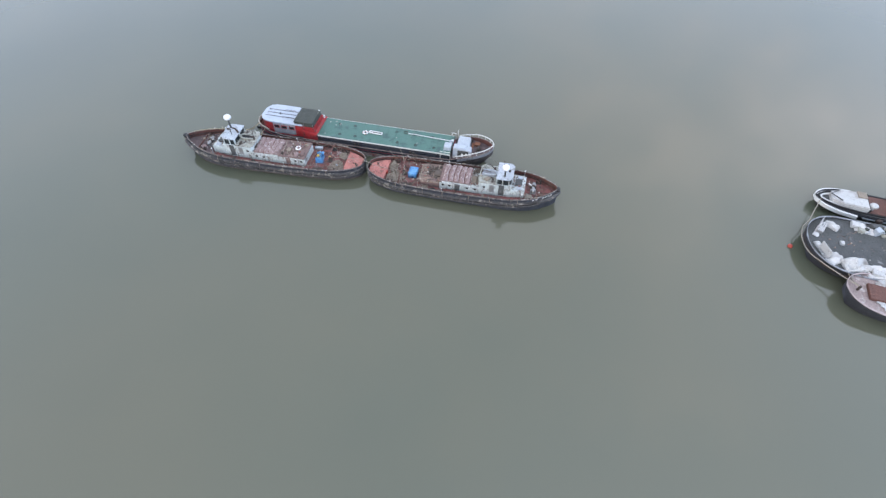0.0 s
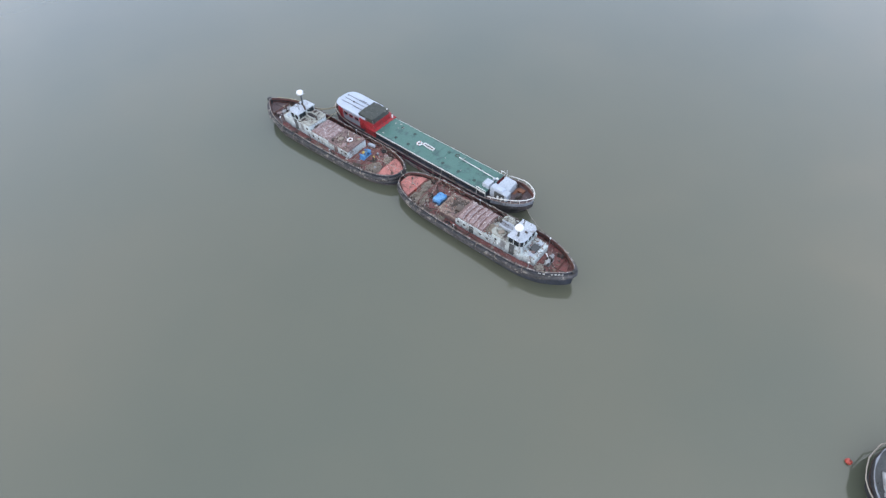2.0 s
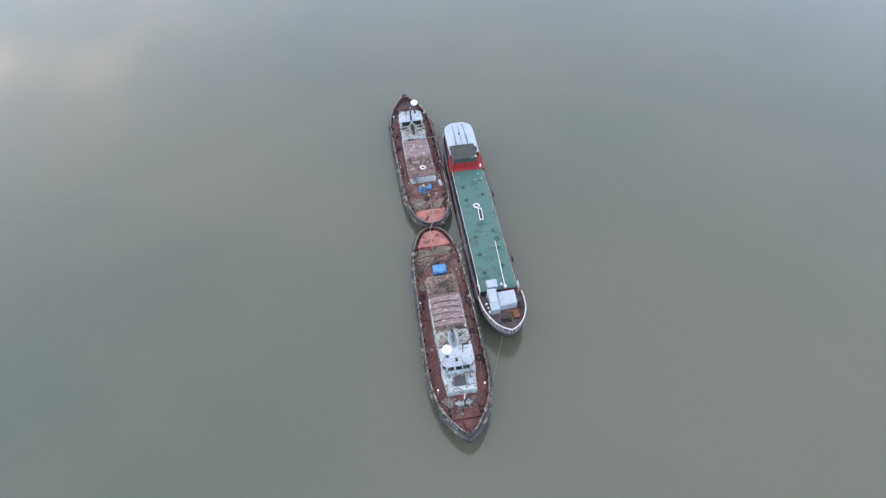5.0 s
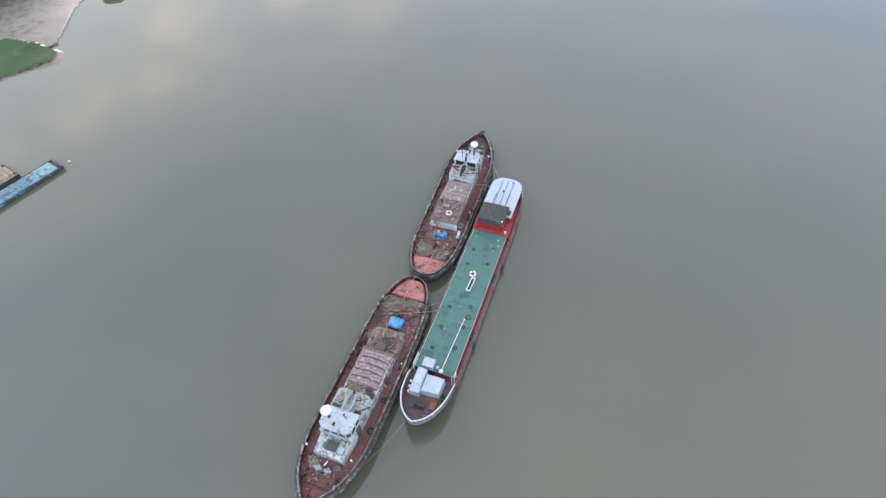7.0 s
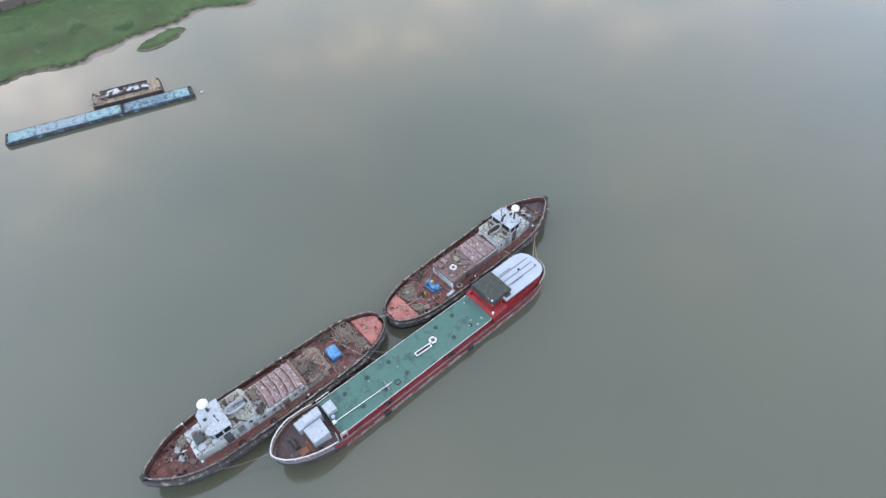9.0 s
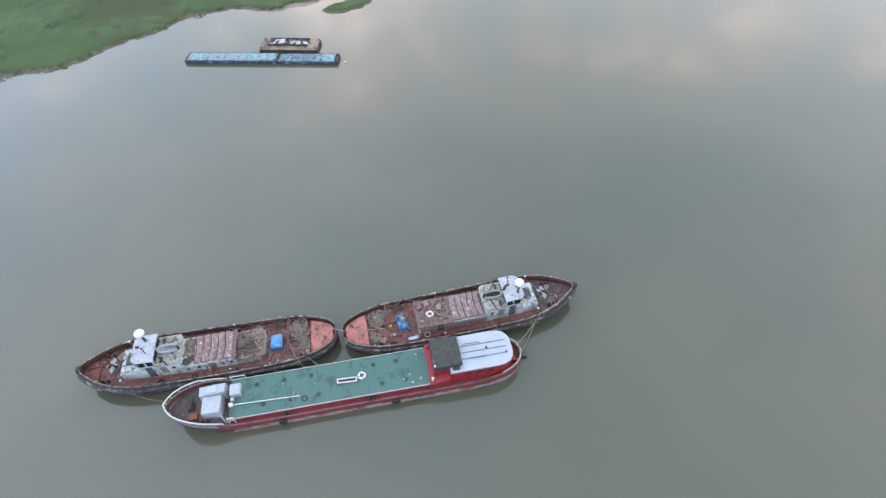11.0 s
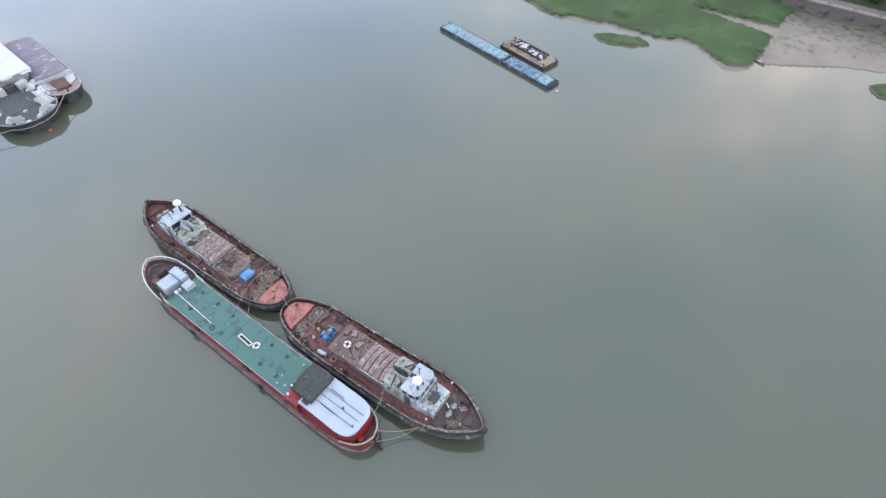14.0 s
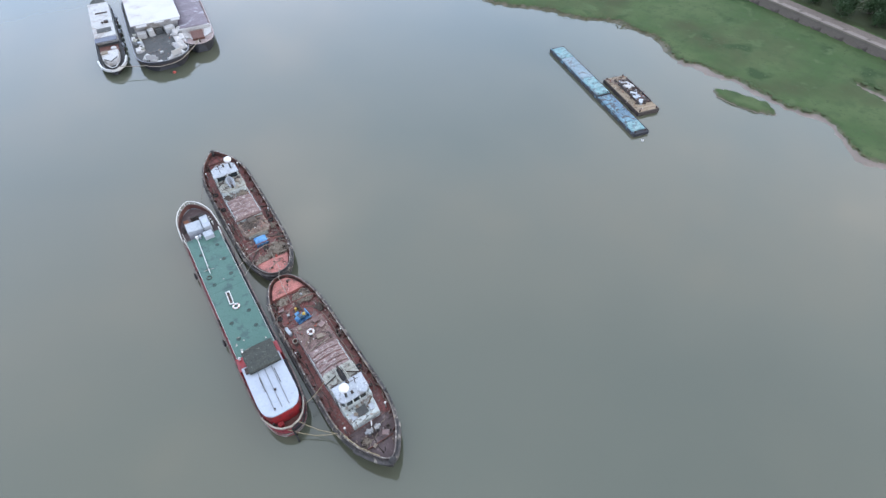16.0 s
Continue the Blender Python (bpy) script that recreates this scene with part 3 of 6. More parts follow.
    for j in range(ny):
        for i in range(nx):
            bm.faces.new((grid[j][i], grid[j][i + 1], grid[j + 1][i + 1], grid[j + 1][i]))
    edge = [grid[0][i] for i in range(nx)] + [grid[j][nx] for j in range(ny)] + [grid[ny][i] for i in range(nx, 0, -1)] + [grid[j][0] for j in range(ny, 0, -1)]
    low = []
    for v in edge:
        k = 0.03 * noise.noise((v.co.x * 4 + seed, v.co.y * 4, 3.1))
        low.append(bm.verts.new((v.co.x + k, v.co.y + k, base)))
    for i in range(len(edge)):
        bm.faces.new((edge[i], edge[(i + 1) % len(edge)], low[(i + 1) % len(edge)], low[i]))
    bm.faces.new(low)
    return bm


# ---------------------------------------------------------------- loose things used on several boats
def life_ring(m, label, big=0.27, small=0.1):
    ring = thing("life_ring", m, label, "life ring", "life rings")
    bm = torus(bmesh.new(), (0, 0, small * 0.75), big, small, seg=28, ring=10)
    for v in bm.verts:
        v.co.z = v.co.z * 0.8 + 0.01
    part("ring", bm, M_TUBEWHITE, ring, "white ring body", True)
    for k in range(4):
        a = math.tau * k / 4 + 0.4
        bm = torus(bmesh.new(), (0, 0, 0), small * 1.02, 0.026, Matrix.Rotation(a, 4, "Z") @ Matrix.Rotation(math.pi / 2, 4, "X"), seg=12, ring=6)
        for v in bm.verts:
            v.co += Vector((big * math.cos(a), big * math.sin(a), small * 0.62))
            v.co.z = max(0.004, v.co.z)
        part("band", bm, M_ORANGE, ring, "red band", True)
    return ring


def rope_coil(m, wide, length, turns, mat, label, high=0.22, seed=1, thick=0.035):
    rnd = random.Random(seed)
    bm = bmesh.new()
    for k in range(turns):
        cx, cy = rnd.uniform(-0.5, 0.5) * wide * 0.6, rnd.uniform(-0.5, 0.5) * length * 0.6
        r, ph, e = rnd.uniform(0.22, 0.5) * min(wide, length) * 0.75, rnd.uniform(0, 6.3), rnd.uniform(0.6, 1.3)
        z = thick + high * k / max(1, turns)
        pts = []
        for i in range(14):
            a = ph + math.tau * i / 14
            q = 1 + 0.25 * noise.noise((k * 3.1, i * 0.6, seed))
            pts.append((cx + r * e * q * math.cos(a), cy + r / e * q * math.sin(a), z + 0.05 * noise.noise((i * 0.9, k, seed + 5)) + 0.03))
        tube(bm, pts, thick * rnd.uniform(0.8, 1.3), 5, True)
    low = min(v.co.z for v in bm.verts)
    for v in bm.verts:
        v.co.z -= low
    return solid("rope_coil", bm, mat, m, label, "rope", smooth=True)


def line(name, pts, r, mat, label, sag=0.0, n=14):
    """A rope through points of the world, each span sagging a little."""
    out = []
    for i, (p, q) in enumerate(zip(pts, pts[1:])):
        p, q = Vector(p), Vector(q)
        for k in range(n + (i == len(pts) - 2)):
            s = k / n
            v = p.lerp(q, s)
            v.z -= sag * 4 * s * (1 - s)
            v.x += 0.05 * noise.noise((s * 5, i, p.x))
            out.append(v)
    return solid(name, tube(bmesh.new(), out, r, 6), mat, Matrix.Identity(4), label, "rope", "mooring lines", True)


def tyre(m, label="worn black tyre fender hanging on a hull side"):
    t = thing("tyre_fender", m, label, "fender", "tyre fenders")
    part("tread", torus(bmesh.new(), (0, 0, 0), 0.26, 0.1, seg=18, ring=8), M_BLACK, t, "", True)
    part("lanyard", tube(bmesh.new(), [(0, 0.34, 0), (0.01, 0.55, -0.02), (0, 0.75, -0.07)], 0.018, 5), M_DARKROPE, t)
    return t


def cover_box(name, m, sx, sy, sz, mat, label, category, seed=3):
    def h(x, y):
        return sz * (1 - 0.09 * (2 * x / sx) ** 6 - 0.09 * (2 * y / sy) ** 6)
    return solid(name, rumpled(bmesh.new(), -sx / 2, sx / 2, -sy / 2, sy / 2, h, 12, 12, seed, 0.0), mat, m, label, category, smooth=True)


# ---------------------------------------------------------------- water, bank, river wall
def shore_x(y):
    """Where the marsh meets the water, for each y."""
    return spline([(-400, -60), (-120, -64), (-68, -69.8), (-56, -71.4), (-42, -69.6), (-33, -69.6), (-23, -73.4), (-15, -77), (-8, -80.6), (-3, -80.4), (2.5, -77.4), (10, -78), (16, -78.6),
                   (21, -77.6), (26.5, -78.2), (30, -76.4), (33, -74), (36, -74.4), (37.8, -78), (39, -85), (41, -95), (43, -98), (60, -99), (400, -104)], y)


def wall_x(y):
    return -104.4 + 0.165 * y


def land_height(x, y):
    edge = shore_x(y) + 1.0 + 1.1 * noise.noise((y * 0.21, 3.3, 0)) + 0.6 * noise.noise((y * 0.8, x * 0.25, 1.2)) + 0.45 * noise.noise((y * 1.7, x * 0.9, 6.2))
    d = edge - x
    wall = wall_x(y)
    if x < wall - 0.35:
        return 2.3 + 0.25 * noise.noise((x * 0.1, y * 0.1, 4)) if x < wall - 3.6 else 1.6
    h = -0.04 + 0.09 * d if d < 0 else -0.04 + 0.4 * min(1, d / (1.9 if y < 3 else 0.7))
    h = max(-1.3, h)
    if d > 0:
        h += 0.02 * min(d, 10) + 0.07 * noise.noise((x * 0.35, y * 0.35, 7)) + 0.05 * noise.noise((x * 1.3, y * 1.3, 9))
    # narrow wet mud apron, northern marsh edge; its pale band also imitates reflected cloud
    if -3 < d < 0.05 and 4 < y < 38:
        wide = 0.35 + 1.1 * (noise.noise((y * 0.16, 7.7, 2.0)) + 0.4) + 0.4 * noise.noise((y * 0.9, x * 0.6, 5.0))
        h = max(h, min(0.03, 0.05 * (d + wide)))
    # the creek that cuts into the marsh
    s = (y - 25.5) / 12.5
    if 0 < s < 1.2 and d > 0:
        axis = -90.2 + 2.6 * s
        c = abs(x - axis) / (0.7 + 1.6 * s)
        if c < 1:
            h = min(h, 0.02 + 0.35 * c * c * c)
    # mud beyond the marsh's end, wet and almost level with the water
    if y > 38 and d < 0:
        m = shore_mud(y) + 1.5 * noise.noise((y * 0.08, 1, 1))
        if x < m:
            h = max(h, 0.012 + 0.05 * min(1, (m - x) / 8) + 0.02 * noise.noise((x * 0.2, y * 0.2, 2)))
    for cx, cy, rx, ry, turn in ((-73.0, 16.8, 1.6, 4.4, 0.12), (-75.4, 57.4, 2.4, 3.7, 0.2), (-68.0, -87.0, 2.0, 5.0, 0.0)):
        u, v = (x - cx) * math.cos(turn) + (y - cy) * math.sin(turn), -(x - cx) * math.sin(turn) + (y - cy) * math.cos(turn)
        e = math.hypot(u / rx, v / ry) + 0.2 * noise.noise((x * 0.6, y * 0.6, 5)) + 0.16 * noise.noise((x * 1.5, y * 1.5, 2))
        if e < 1.1:
            h = max(h, 0.42 * min(1, max(0, (1.1 - e) / 0.16)))
    return h


def shore_mud(y):
    return spline([(38, -75), (46, -78.3), (58, -81), (82, -85), (400, -94)], y)


def build_ground():
    xs = [-2500, -1200, -600, -300, -180, -140, -126] + [float(v) for v in np.arange(-121, -65, 0.5)] + [-58, -55, -50, -40, -20, 0, 50, 150, 400, 1000, 2500]
    ys = [-2500, -1000, -500, -250, -160, -130, -110] + [float(v) for v in np.arange(-100, 90, 0.6)] + [96, 110, 130, 180, 300, 600, 1200, 2500]
    verts, faces = [], []
    for y in ys:
        for x in xs:
            verts.append((x, y, land_height(x, max(-390, min(390, y)))))
    w = len(xs)
    for j in range(len(ys) - 1):
        for i in range(w - 1):
            a = j * w + i
            faces.append((a, a + 1, a + w + 1, a + w))
    me = bpy.data.meshes.new("ground")
    me.from_pydata(verts, [], faces)
    me.polygons.foreach_set("use_smooth", [True] * len(me.polygons))
    me.materials.append(M_GROUND)
    return tagged(new("ground", me), "green marsh bank with bare wet mud", "ground", kind="structure")


def build_water():
    bm = bmesh.new()
    bmesh.ops.create_grid(bm, x_segments=8, y_segments=8, size=2500)
    return tagged(mesh_object("water", bm, M_WATER), "calm silty grey-green river water", "water", kind="structure")


def tufts(name, label, mat, seed, count, low, high, tall0, tall1, wide0, wide1, fits):
    """Many small pointed clumps on the bank, wherever fits(x, y, height) allows one."""
    rnd = random.Random(seed)
    verts, faces = [], []
    n = tries = 0
    while n < count and tries < 60 * count:
        tries += 1
        y = rnd.uniform(-85, 62)
        x = rnd.uniform(-104, shore_x(y) + 4)
        if x < wall_x(y) + 0.3:
            continue
        h = land_height(x, y)
        if h < low or h > high or not fits(x, y, h):
            continue
        n += 1
        tall = rnd.uniform(tall0, tall1) * (1.5 if noise.noise((x * 0.2, y * 0.2, 8)) > 0.1 else 0.8)
        i, r = len(verts), rnd.uniform(wide0, wide1)
        verts += [(x + r * math.cos(a) * rnd.uniform(0.6, 1.3), y + r * math.sin(a) * rnd.uniform(0.6, 1.3), max(h, 0) - 0.06) for a in (k * 1.2566 for k in range(5))]
        verts.append((x + rnd.uniform(-0.15, 0.15), y + rnd.uniform(-0.15, 0.15), max(h, 0) + tall))
        faces += [(i + k, i + (k + 1) % 5, i + 5) for k in range(5)]
    me = bpy.data.meshes.new(name)
    me.from_pydata(verts, [], faces)
    me.polygons.foreach_set("use_smooth", [True] * len(me.polygons))
    me.materials.append(mat)
    return tagged(new(name, me), label, "grass", kind="stuff")


def build_grass():
    tufts("marsh_grass", "low green marsh grass on the bank", M_GRASS, 11, 7000, 0.3, 1.2, 0.0, 0.02, 0.3, 0.7, lambda x, y, h: True)
    tufts("shore_reeds", "ragged olive and straw reeds along the water's edge", M_REED, 12, 2400, -0.1, 0.3, 0.03, 0.1, 0.07, 0.2,
          lambda x, y, h: y < 37 and (h > 0.14 if y > -6 else noise.noise((x * 0.45, y * 0.45, 3)) + 2 * h > -0.02))


def build_wall():
    wall = tagged(new("wall_west"), "weathered grey concrete river wall with a coping", "river wall", kind="structure")
    y = -130.0
    face = None
    while y < 130:
        x = wall_x(y)
        m = pose(x, y, 0, 0, 0, -math.degrees(math.atan(0.165)))
        if face is None:
            face = part("panel", B(-0.45, 0, 0, 3.985, -0.6, 1.95, 0.012), M_STONE, wall)
            cope = part("coping", B(-0.85, 0.16, 0.0, 3.985, 1.955, 2.2, 0.02), M_COPING, wall)
            face.matrix_local = cope.matrix_local = m
        else:
            for o in (face, cope):
                c = o.copy()
                scene.collection.objects.link(c)
                c.matrix_local = m
        y += 4 * math.cos(math.atan(0.165))
    bm = bmesh.new()
    for k in range(66):
        y0, y1 = -132 + 4 * k, -128 + 4 * k
        bm.faces.new([bm.verts.new((wall_x(yy) - o, yy, 2.14)) for yy, o in ((y0, 0.88), (y1, 0.88), (y1, 2.9), (y0, 2.9))])
    bmesh.ops.remove_doubles(bm, verts=bm.verts, dist=0.01)
    r = bmesh.ops.extrude_face_region(bm, geom=bm.faces[:])
    for v in r["geom"]:
        if isinstance(v, bmesh.types.BMVert):
            v.co.z = 1.2
    tagged(mesh_object("pavement", bm, M_PATH), "tan gravel riverside path behind the wall", "path", kind="structure")
    return wall


def shrub(m, size, seed, label):
    rnd = random.Random(seed)
    s = thing("shrub", m, label, "shrub", "shrubs behind the wall")
    bm = bmesh.new()
    tips = []
    for k in range(7):
        a, t = rnd.uniform(0, 6.28), rnd.uniform(0.25, 0.9)
        tip = Vector((math.cos(a) * t * size, math.sin(a) * t * size, size * rnd.uniform(0.7, 1.15)))
        rod(bm, (0.05 * math.cos(a), 0.05 * math.sin(a), -0.1), tip, 0.05, 0.015, 6)
        tips.append(tip)
    part("stem", bm, M_BARK, s)
    verts, faces = [], []
    for k in range(1500):
        c = rnd.choice(tips) * rnd.uniform(0.45, 1.05)
        v = Vector((rnd.gauss(0, 1), rnd.gauss(0, 1), rnd.gauss(0, 0.8))) * size * 0.2
        p = c + v
        p.z = max(0.1, p.z)
        u = Vector((rnd.gauss(0, 1), rnd.gauss(0, 1), rnd.gauss(0, 1))).normalized()
        w = u.orthogonal().normalized()
        l = rnd.uniform(0.12, 0.24)
        i = len(verts)
        verts += [p - u * l, p + w * l * 0.45, p + u * l, p - w * l * 0.45]
        faces.append((i, i + 1, i + 2, i + 3))
    me = bpy.data.meshes.new("foliage")
    me.from_pydata(verts, [], faces)
    me.materials.append(M_LEAF)
    ob = new("foliage", me)
    ob.parent = s
    return s


build_water()
build_ground()
build_grass()
build_wall()
rnd = random.Random(77)
for k in range(40):
    y = -8 + 1.7 * k + rnd.uniform(-1, 1)
    size = rnd.uniform(1.5, 2.5)
    shrub(pose(wall_x(y) - 4.9 - 3.4 * (k % 3) - rnd.uniform(0, 1.5), y, 2.2), size, 40 + k, "dense dark green shrub behind the river wall")
bm = bmesh.new()
rod(bm, (-0.9, 0, 0.1), (0.9, 0.15, 0.14), 0.12, 0.09, 8)
rod(bm, (0.2, 0.05, 0.14), (0.7, 0.6, 0.4), 0.06, 0.03, 6)
solid("driftwood_log", bm, M_BARK, pose(-75.45, 38.1, 0.0, 0, 0, 60), "dark driftwood log lying at the marsh edge", "log")


# ---------------------------------------------------------------- the two sister tugs
TUG_BREADTH = [(-11.13, 0.05), (-10.95, 0.75), (-10.4, 1.38), (-9.1, 2.0), (-7.2, 2.4), (-4, 2.52), (2, 2.58), (5.4, 2.56), (7.0, 2.36), (8.5, 1.92), (9.9, 1.1), (10.65, 0.5), (10.95, 0.04)]
TUG_SHEER = [(-11.13, 1.62), (-8, 1.48), (-2, 1.42), (4, 1.6), (8, 1.88), (10.95, 2.2)]
TUG_DECK = [(-11.13, 1.02), (-8, 0.92), (-2, 0.88), (4, 1.0), (8, 1.2), (10.95, 1.5)]
TUG = Hull(TUG_BREADTH, TUG_SHEER, TUG_DECK, -11.13, 10.95, 64)


def drawn_out(stern, stem):
    """The sister hull with its two ends moved fore and aft."""
    def move(table):
        return [(y - stern * min(1, max(0, (-y - 7) / 4.13)) + stem * min(1, max(0, (y - 6) / 4.95)), v) for y, v in table]
    return Hull(move(TUG_BREADTH), move(TUG_SHEER), move(TUG_DECK), -11.13 - stern, 10.95 + stem, 64)


TUG_FORM_A, TUG_FORM_B = drawn_out(0.33, -0.14), drawn_out(0.28, 0.2)


def window(parent, c, w, h, turn, name="window", frame_mat=None):
    """A framed pane standing upright; turn is about z, 0 faces +y."""
    m = Matrix.Translation(c) @ Matrix.Rotation(turn, 4, "Z")
    bm = bmesh.new()
    f = 0.045
    for x0, x1, z0, z1 in ((-w / 2, w / 2, -h / 2, -h / 2 + f), (-w / 2, w / 2, h / 2 - f, h / 2), (-w / 2, -w / 2 + f, -h / 2 + f, h / 2 - f), (w / 2 - f, w / 2, -h / 2 + f, h / 2 - f)):
        box(bm, x0, x1, -0.02, 0.035, z0, z1, m=m)
    o = part(name, bm, frame_mat or M_WHITE, parent, "painted window frame with dark glass")
    part("pane", B(-w / 2 + f, w / 2 - f, -0.01, 0.012, -h / 2 + f, h / 2 - f, m=m), M_GLASS, o, "dark glass pane")
    return o


def porthole(parent, c, side, r=0.13):
    turn = Matrix.Rotation(math.pi / 2, 4, "Y")
    o = part("porthole", torus(bmesh.new(), c, r, 0.03, turn, 14, 6), M_IRON, parent, "round porthole with a dark rim", True)
    part("pane", rod(bmesh.new(), (c[0] - 0.02 * side, c[1], c[2]), (c[0] + 0.015 * side, c[1], c[2]), r, seg=14), M_GLASS, o)
    return o


def bollard_pair(parent, x, y, z, along=True, mat=None):
    bm = bmesh.new()
    dx, dy = (0, 0.22) if along else (0.22, 0)
    box(bm, x - 0.12 - dx, x + 0.12 + dx, y - 0.12 - dy, y + 0.12 + dy, z - 0.02, z + 0.05, 0.015)
    for k in (-1, 1):
        rod(bm, (x + k * dx, y + k * dy, z + 0.04), (x + k * dx, y + k * dy, z + 0.4), 0.085, 0.075, 12)
        rod(bm, (x + k * dx, y + k * dy, z + 0.4), (x + k * dx, y + k * dy, z + 0.46), 0.11, 0.1, 12)
    return part("bollard", bm, mat or M_IRON, parent, "iron double bollard")


def build_tug(m, label, aft, hatch_aft, hatch_fwd, hull_mat, radome, funnel_mat, roof_mat, platform=None, fore_mat=None, TUG=None):
    tug = thing("tugboat", m, label, "tugboat", "sister tugs")
    part("hull", TUG.shell(flare=0.09), hull_mat, tug, "weathered dark riveted hull", True)
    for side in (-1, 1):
        # the side that faces west is dark, the other brown
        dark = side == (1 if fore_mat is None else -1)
        part("side_plating", TUG.side(side, -0.012, 0.09, -0.4, 6), M_HULL if dark else M_RUSTHULL, tug, "black side plating with pale scrapes" if dark else "rust brown side plating", True)
    part("deck", TUG.floor(0.1, TUG.d, lift=0.06), M_DECK, tug, "red oxide painted steel deck", True)
    part("bulwark", TUG.band(0.1, 0.1, TUG.s, TUG.d), M_BULWARK, tug, "rusty inner bulwark plating", True)
    part("gunwale", TUG.rail(0.05, lambda y: TUG.s(y) + 0.03, 0.13, 0.06), M_CAPRAIL, tug, "worn timber capping rail")
    for k, (drop, wide, mat) in enumerate(((0.42, 0.36, M_FENDERWOOD), (0.88, 0.24, M_FENDERWOOD))):
        part("rubbing_strake", TUG.rail(-0.08 + 0.05 * k, lambda y, d=drop: TUG.s(y) - d, wide, 0.2), mat, tug, "grey scraped rubbing timber")
    # stays that hold the bulwark up
    for side in (-1, 1):
        for y in np.arange(-9, 9.1, 1.5):
            x = side * (TUG.b(y) - 0.12)
            bm = bmesh.new()
            vs = [bm.verts.new(v) for v in ((x, y - 0.02, TUG.s(y)), (x, y - 0.02, TUG.d(y)), (x - side * 0.3, y - 0.02, TUG.d(y)),
                                            (x, y + 0.02, TUG.s(y)), (x, y + 0.02, TUG.d(y)), (x - side * 0.3, y + 0.02, TUG.d(y)))]
            for f in ((0, 1, 2), (5, 4, 3), (0, 3, 4, 1), (1, 4, 5, 2), (2, 5, 3, 0)):
                bm.faces.new([vs[i] for i in f])
            part("stay", bm, M_BULWARK, tug)
    if fore_mat is not None:
        # this plate's colour puts shade on the east side of the house
        part("side_plate", B(1.465, 1.487, aft + 0.08, 2.1, 0.95, 1.93, 0.004), M_MAUVEWALL, tug, "stained house side, its mauve darkened for shade")
        part("exhaust", rod(rod(bmesh.new(), (0.0, 4.0, 3.45), (0.0, 4.15, 4.05), 0.13, 0.11, 12), (0.0, 4.15, 4.05), (0.0, 4.5, 4.2), 0.11, 0.1, 12), M_IRON, tug, "dark exhaust pipe behind the wheelhouse roof")
        part("fore_deck", TUG.floor(0.13, lambda y: TUG.d(y) + 0.03, y0=7.25, lift=0.06), fore_mat, tug, "mauve brown worn fore deck", True)
    # salmon after deck with its edge bar and towing horns
    part("after_deck", TUG.floor(0.36, lambda y: TUG.d(y) + 0.3, y1=-9.1, lift=0.09), M_PINK, tug, "salmon pink painted raised stern deck", True)
    part("deck_step", B(-1.62, 1.62, -9.14, -9.09, 0.9, 1.33, 0.01), M_PINK, tug)
    part("fairlead", rod(rod(bmesh.new(), (-0.5, -10.4, 1.3), (-0.5, -10.4, 1.56), 0.07), (-0.62, -10.4, 1.5), (-0.38, -10.4, 1.5), 0.03), M_IRON, tug)
    part("hatch_ring", torus(bmesh.new(), (0.75, -9.7, 1.36), 0.23, 0.03, seg=18, ring=6), M_PINK, tug, "raised round hatch rim", True)
    # tow bow across the after deck
    arch = [(-2.2, -7.9, 1.3), (-2.0, -7.9, 1.9), (-1.2, -7.9, 2.15), (1.2, -7.9, 2.15), (2.0, -7.9, 1.9), (2.2, -7.9, 1.3)]
    part("tow_beam", tube(bmesh.new(), [(x, y + 0.75, z) for x, y, z in arch], 0.06, 8), M_BULWARK, tug, "rusty tow rope beam", True)
    hook = bmesh.new()
    rod(hook, (0, -7.0, 0.95), (0, -7.0, 1.5), 0.13, 0.11, 12)
    box(hook, -0.3, 0.3, -7.3, -6.7, 0.93, 1.05, 0.03)
    tube(hook, [(0, -7.05, 1.4), (0, -7.4, 1.4), (0, -7.6, 1.5), (0, -7.5, 1.62)], 0.05, 8)
    part("tow_hook", hook, M_IRON, tug, "iron tow hook on a post", True)
    # deckhouse
    x = 1.47
    house = part("deckhouse", prism(bmesh.new(), [(-x, aft), (x, aft), (x, 2.6), (-x, 2.6)], 0.85, 2.0, 0.05), M_WHITE, tug, "chalky white steel deckhouse with stains")
    part("coaming", B(-x - 0.05, x + 0.05, aft - 0.05, aft + 0.22, 1.9, 2.09, 0.03), roof_mat, house, "worn roof edge")
    if aft + 0.22 < hatch_aft:
        part("roof", B(-x - 0.04, x + 0.04, aft + 0.22, hatch_aft, 1.97, 2.06, 0.02), roof_mat, house, "brown worn deckhouse roof")
    if platform is not None:
        low_house = part("engine_casing", prism(bmesh.new(), [(-x, platform + 0.35), (-x + 0.35, platform), (x - 0.35, platform), (x, platform + 0.35), (x, aft - 0.03), (-x, aft - 0.03)], 0.8, 1.58, 0.03), M_BROWNROOF, tug, "low brown engine casing with a worn top")
        part("side_plate", B(-x - 0.02, -x + 0.004, platform + 0.4, aft - 0.1, 0.95, 1.5, 0.004), M_PALE, low_house, "pale cream casing side")
        part("end_plate", B(-x + 0.4, x - 0.4, platform - 0.02, platform + 0.004, 0.95, 1.48, 0.004), M_PALE, low_house, "pale cream casing end")
        part("coaming", B(-x + 0.2, x - 0.2, platform - 0.02, platform + 0.2, 1.5, 1.64, 0.03), M_NET, low_house, "pale casing edge")
        part("coaming", B(-x - 0.02, -x + 0.2, platform + 0.4, aft - 0.5, 1.5, 1.64, 0.03), M_NET, low_house, "pale casing edge")
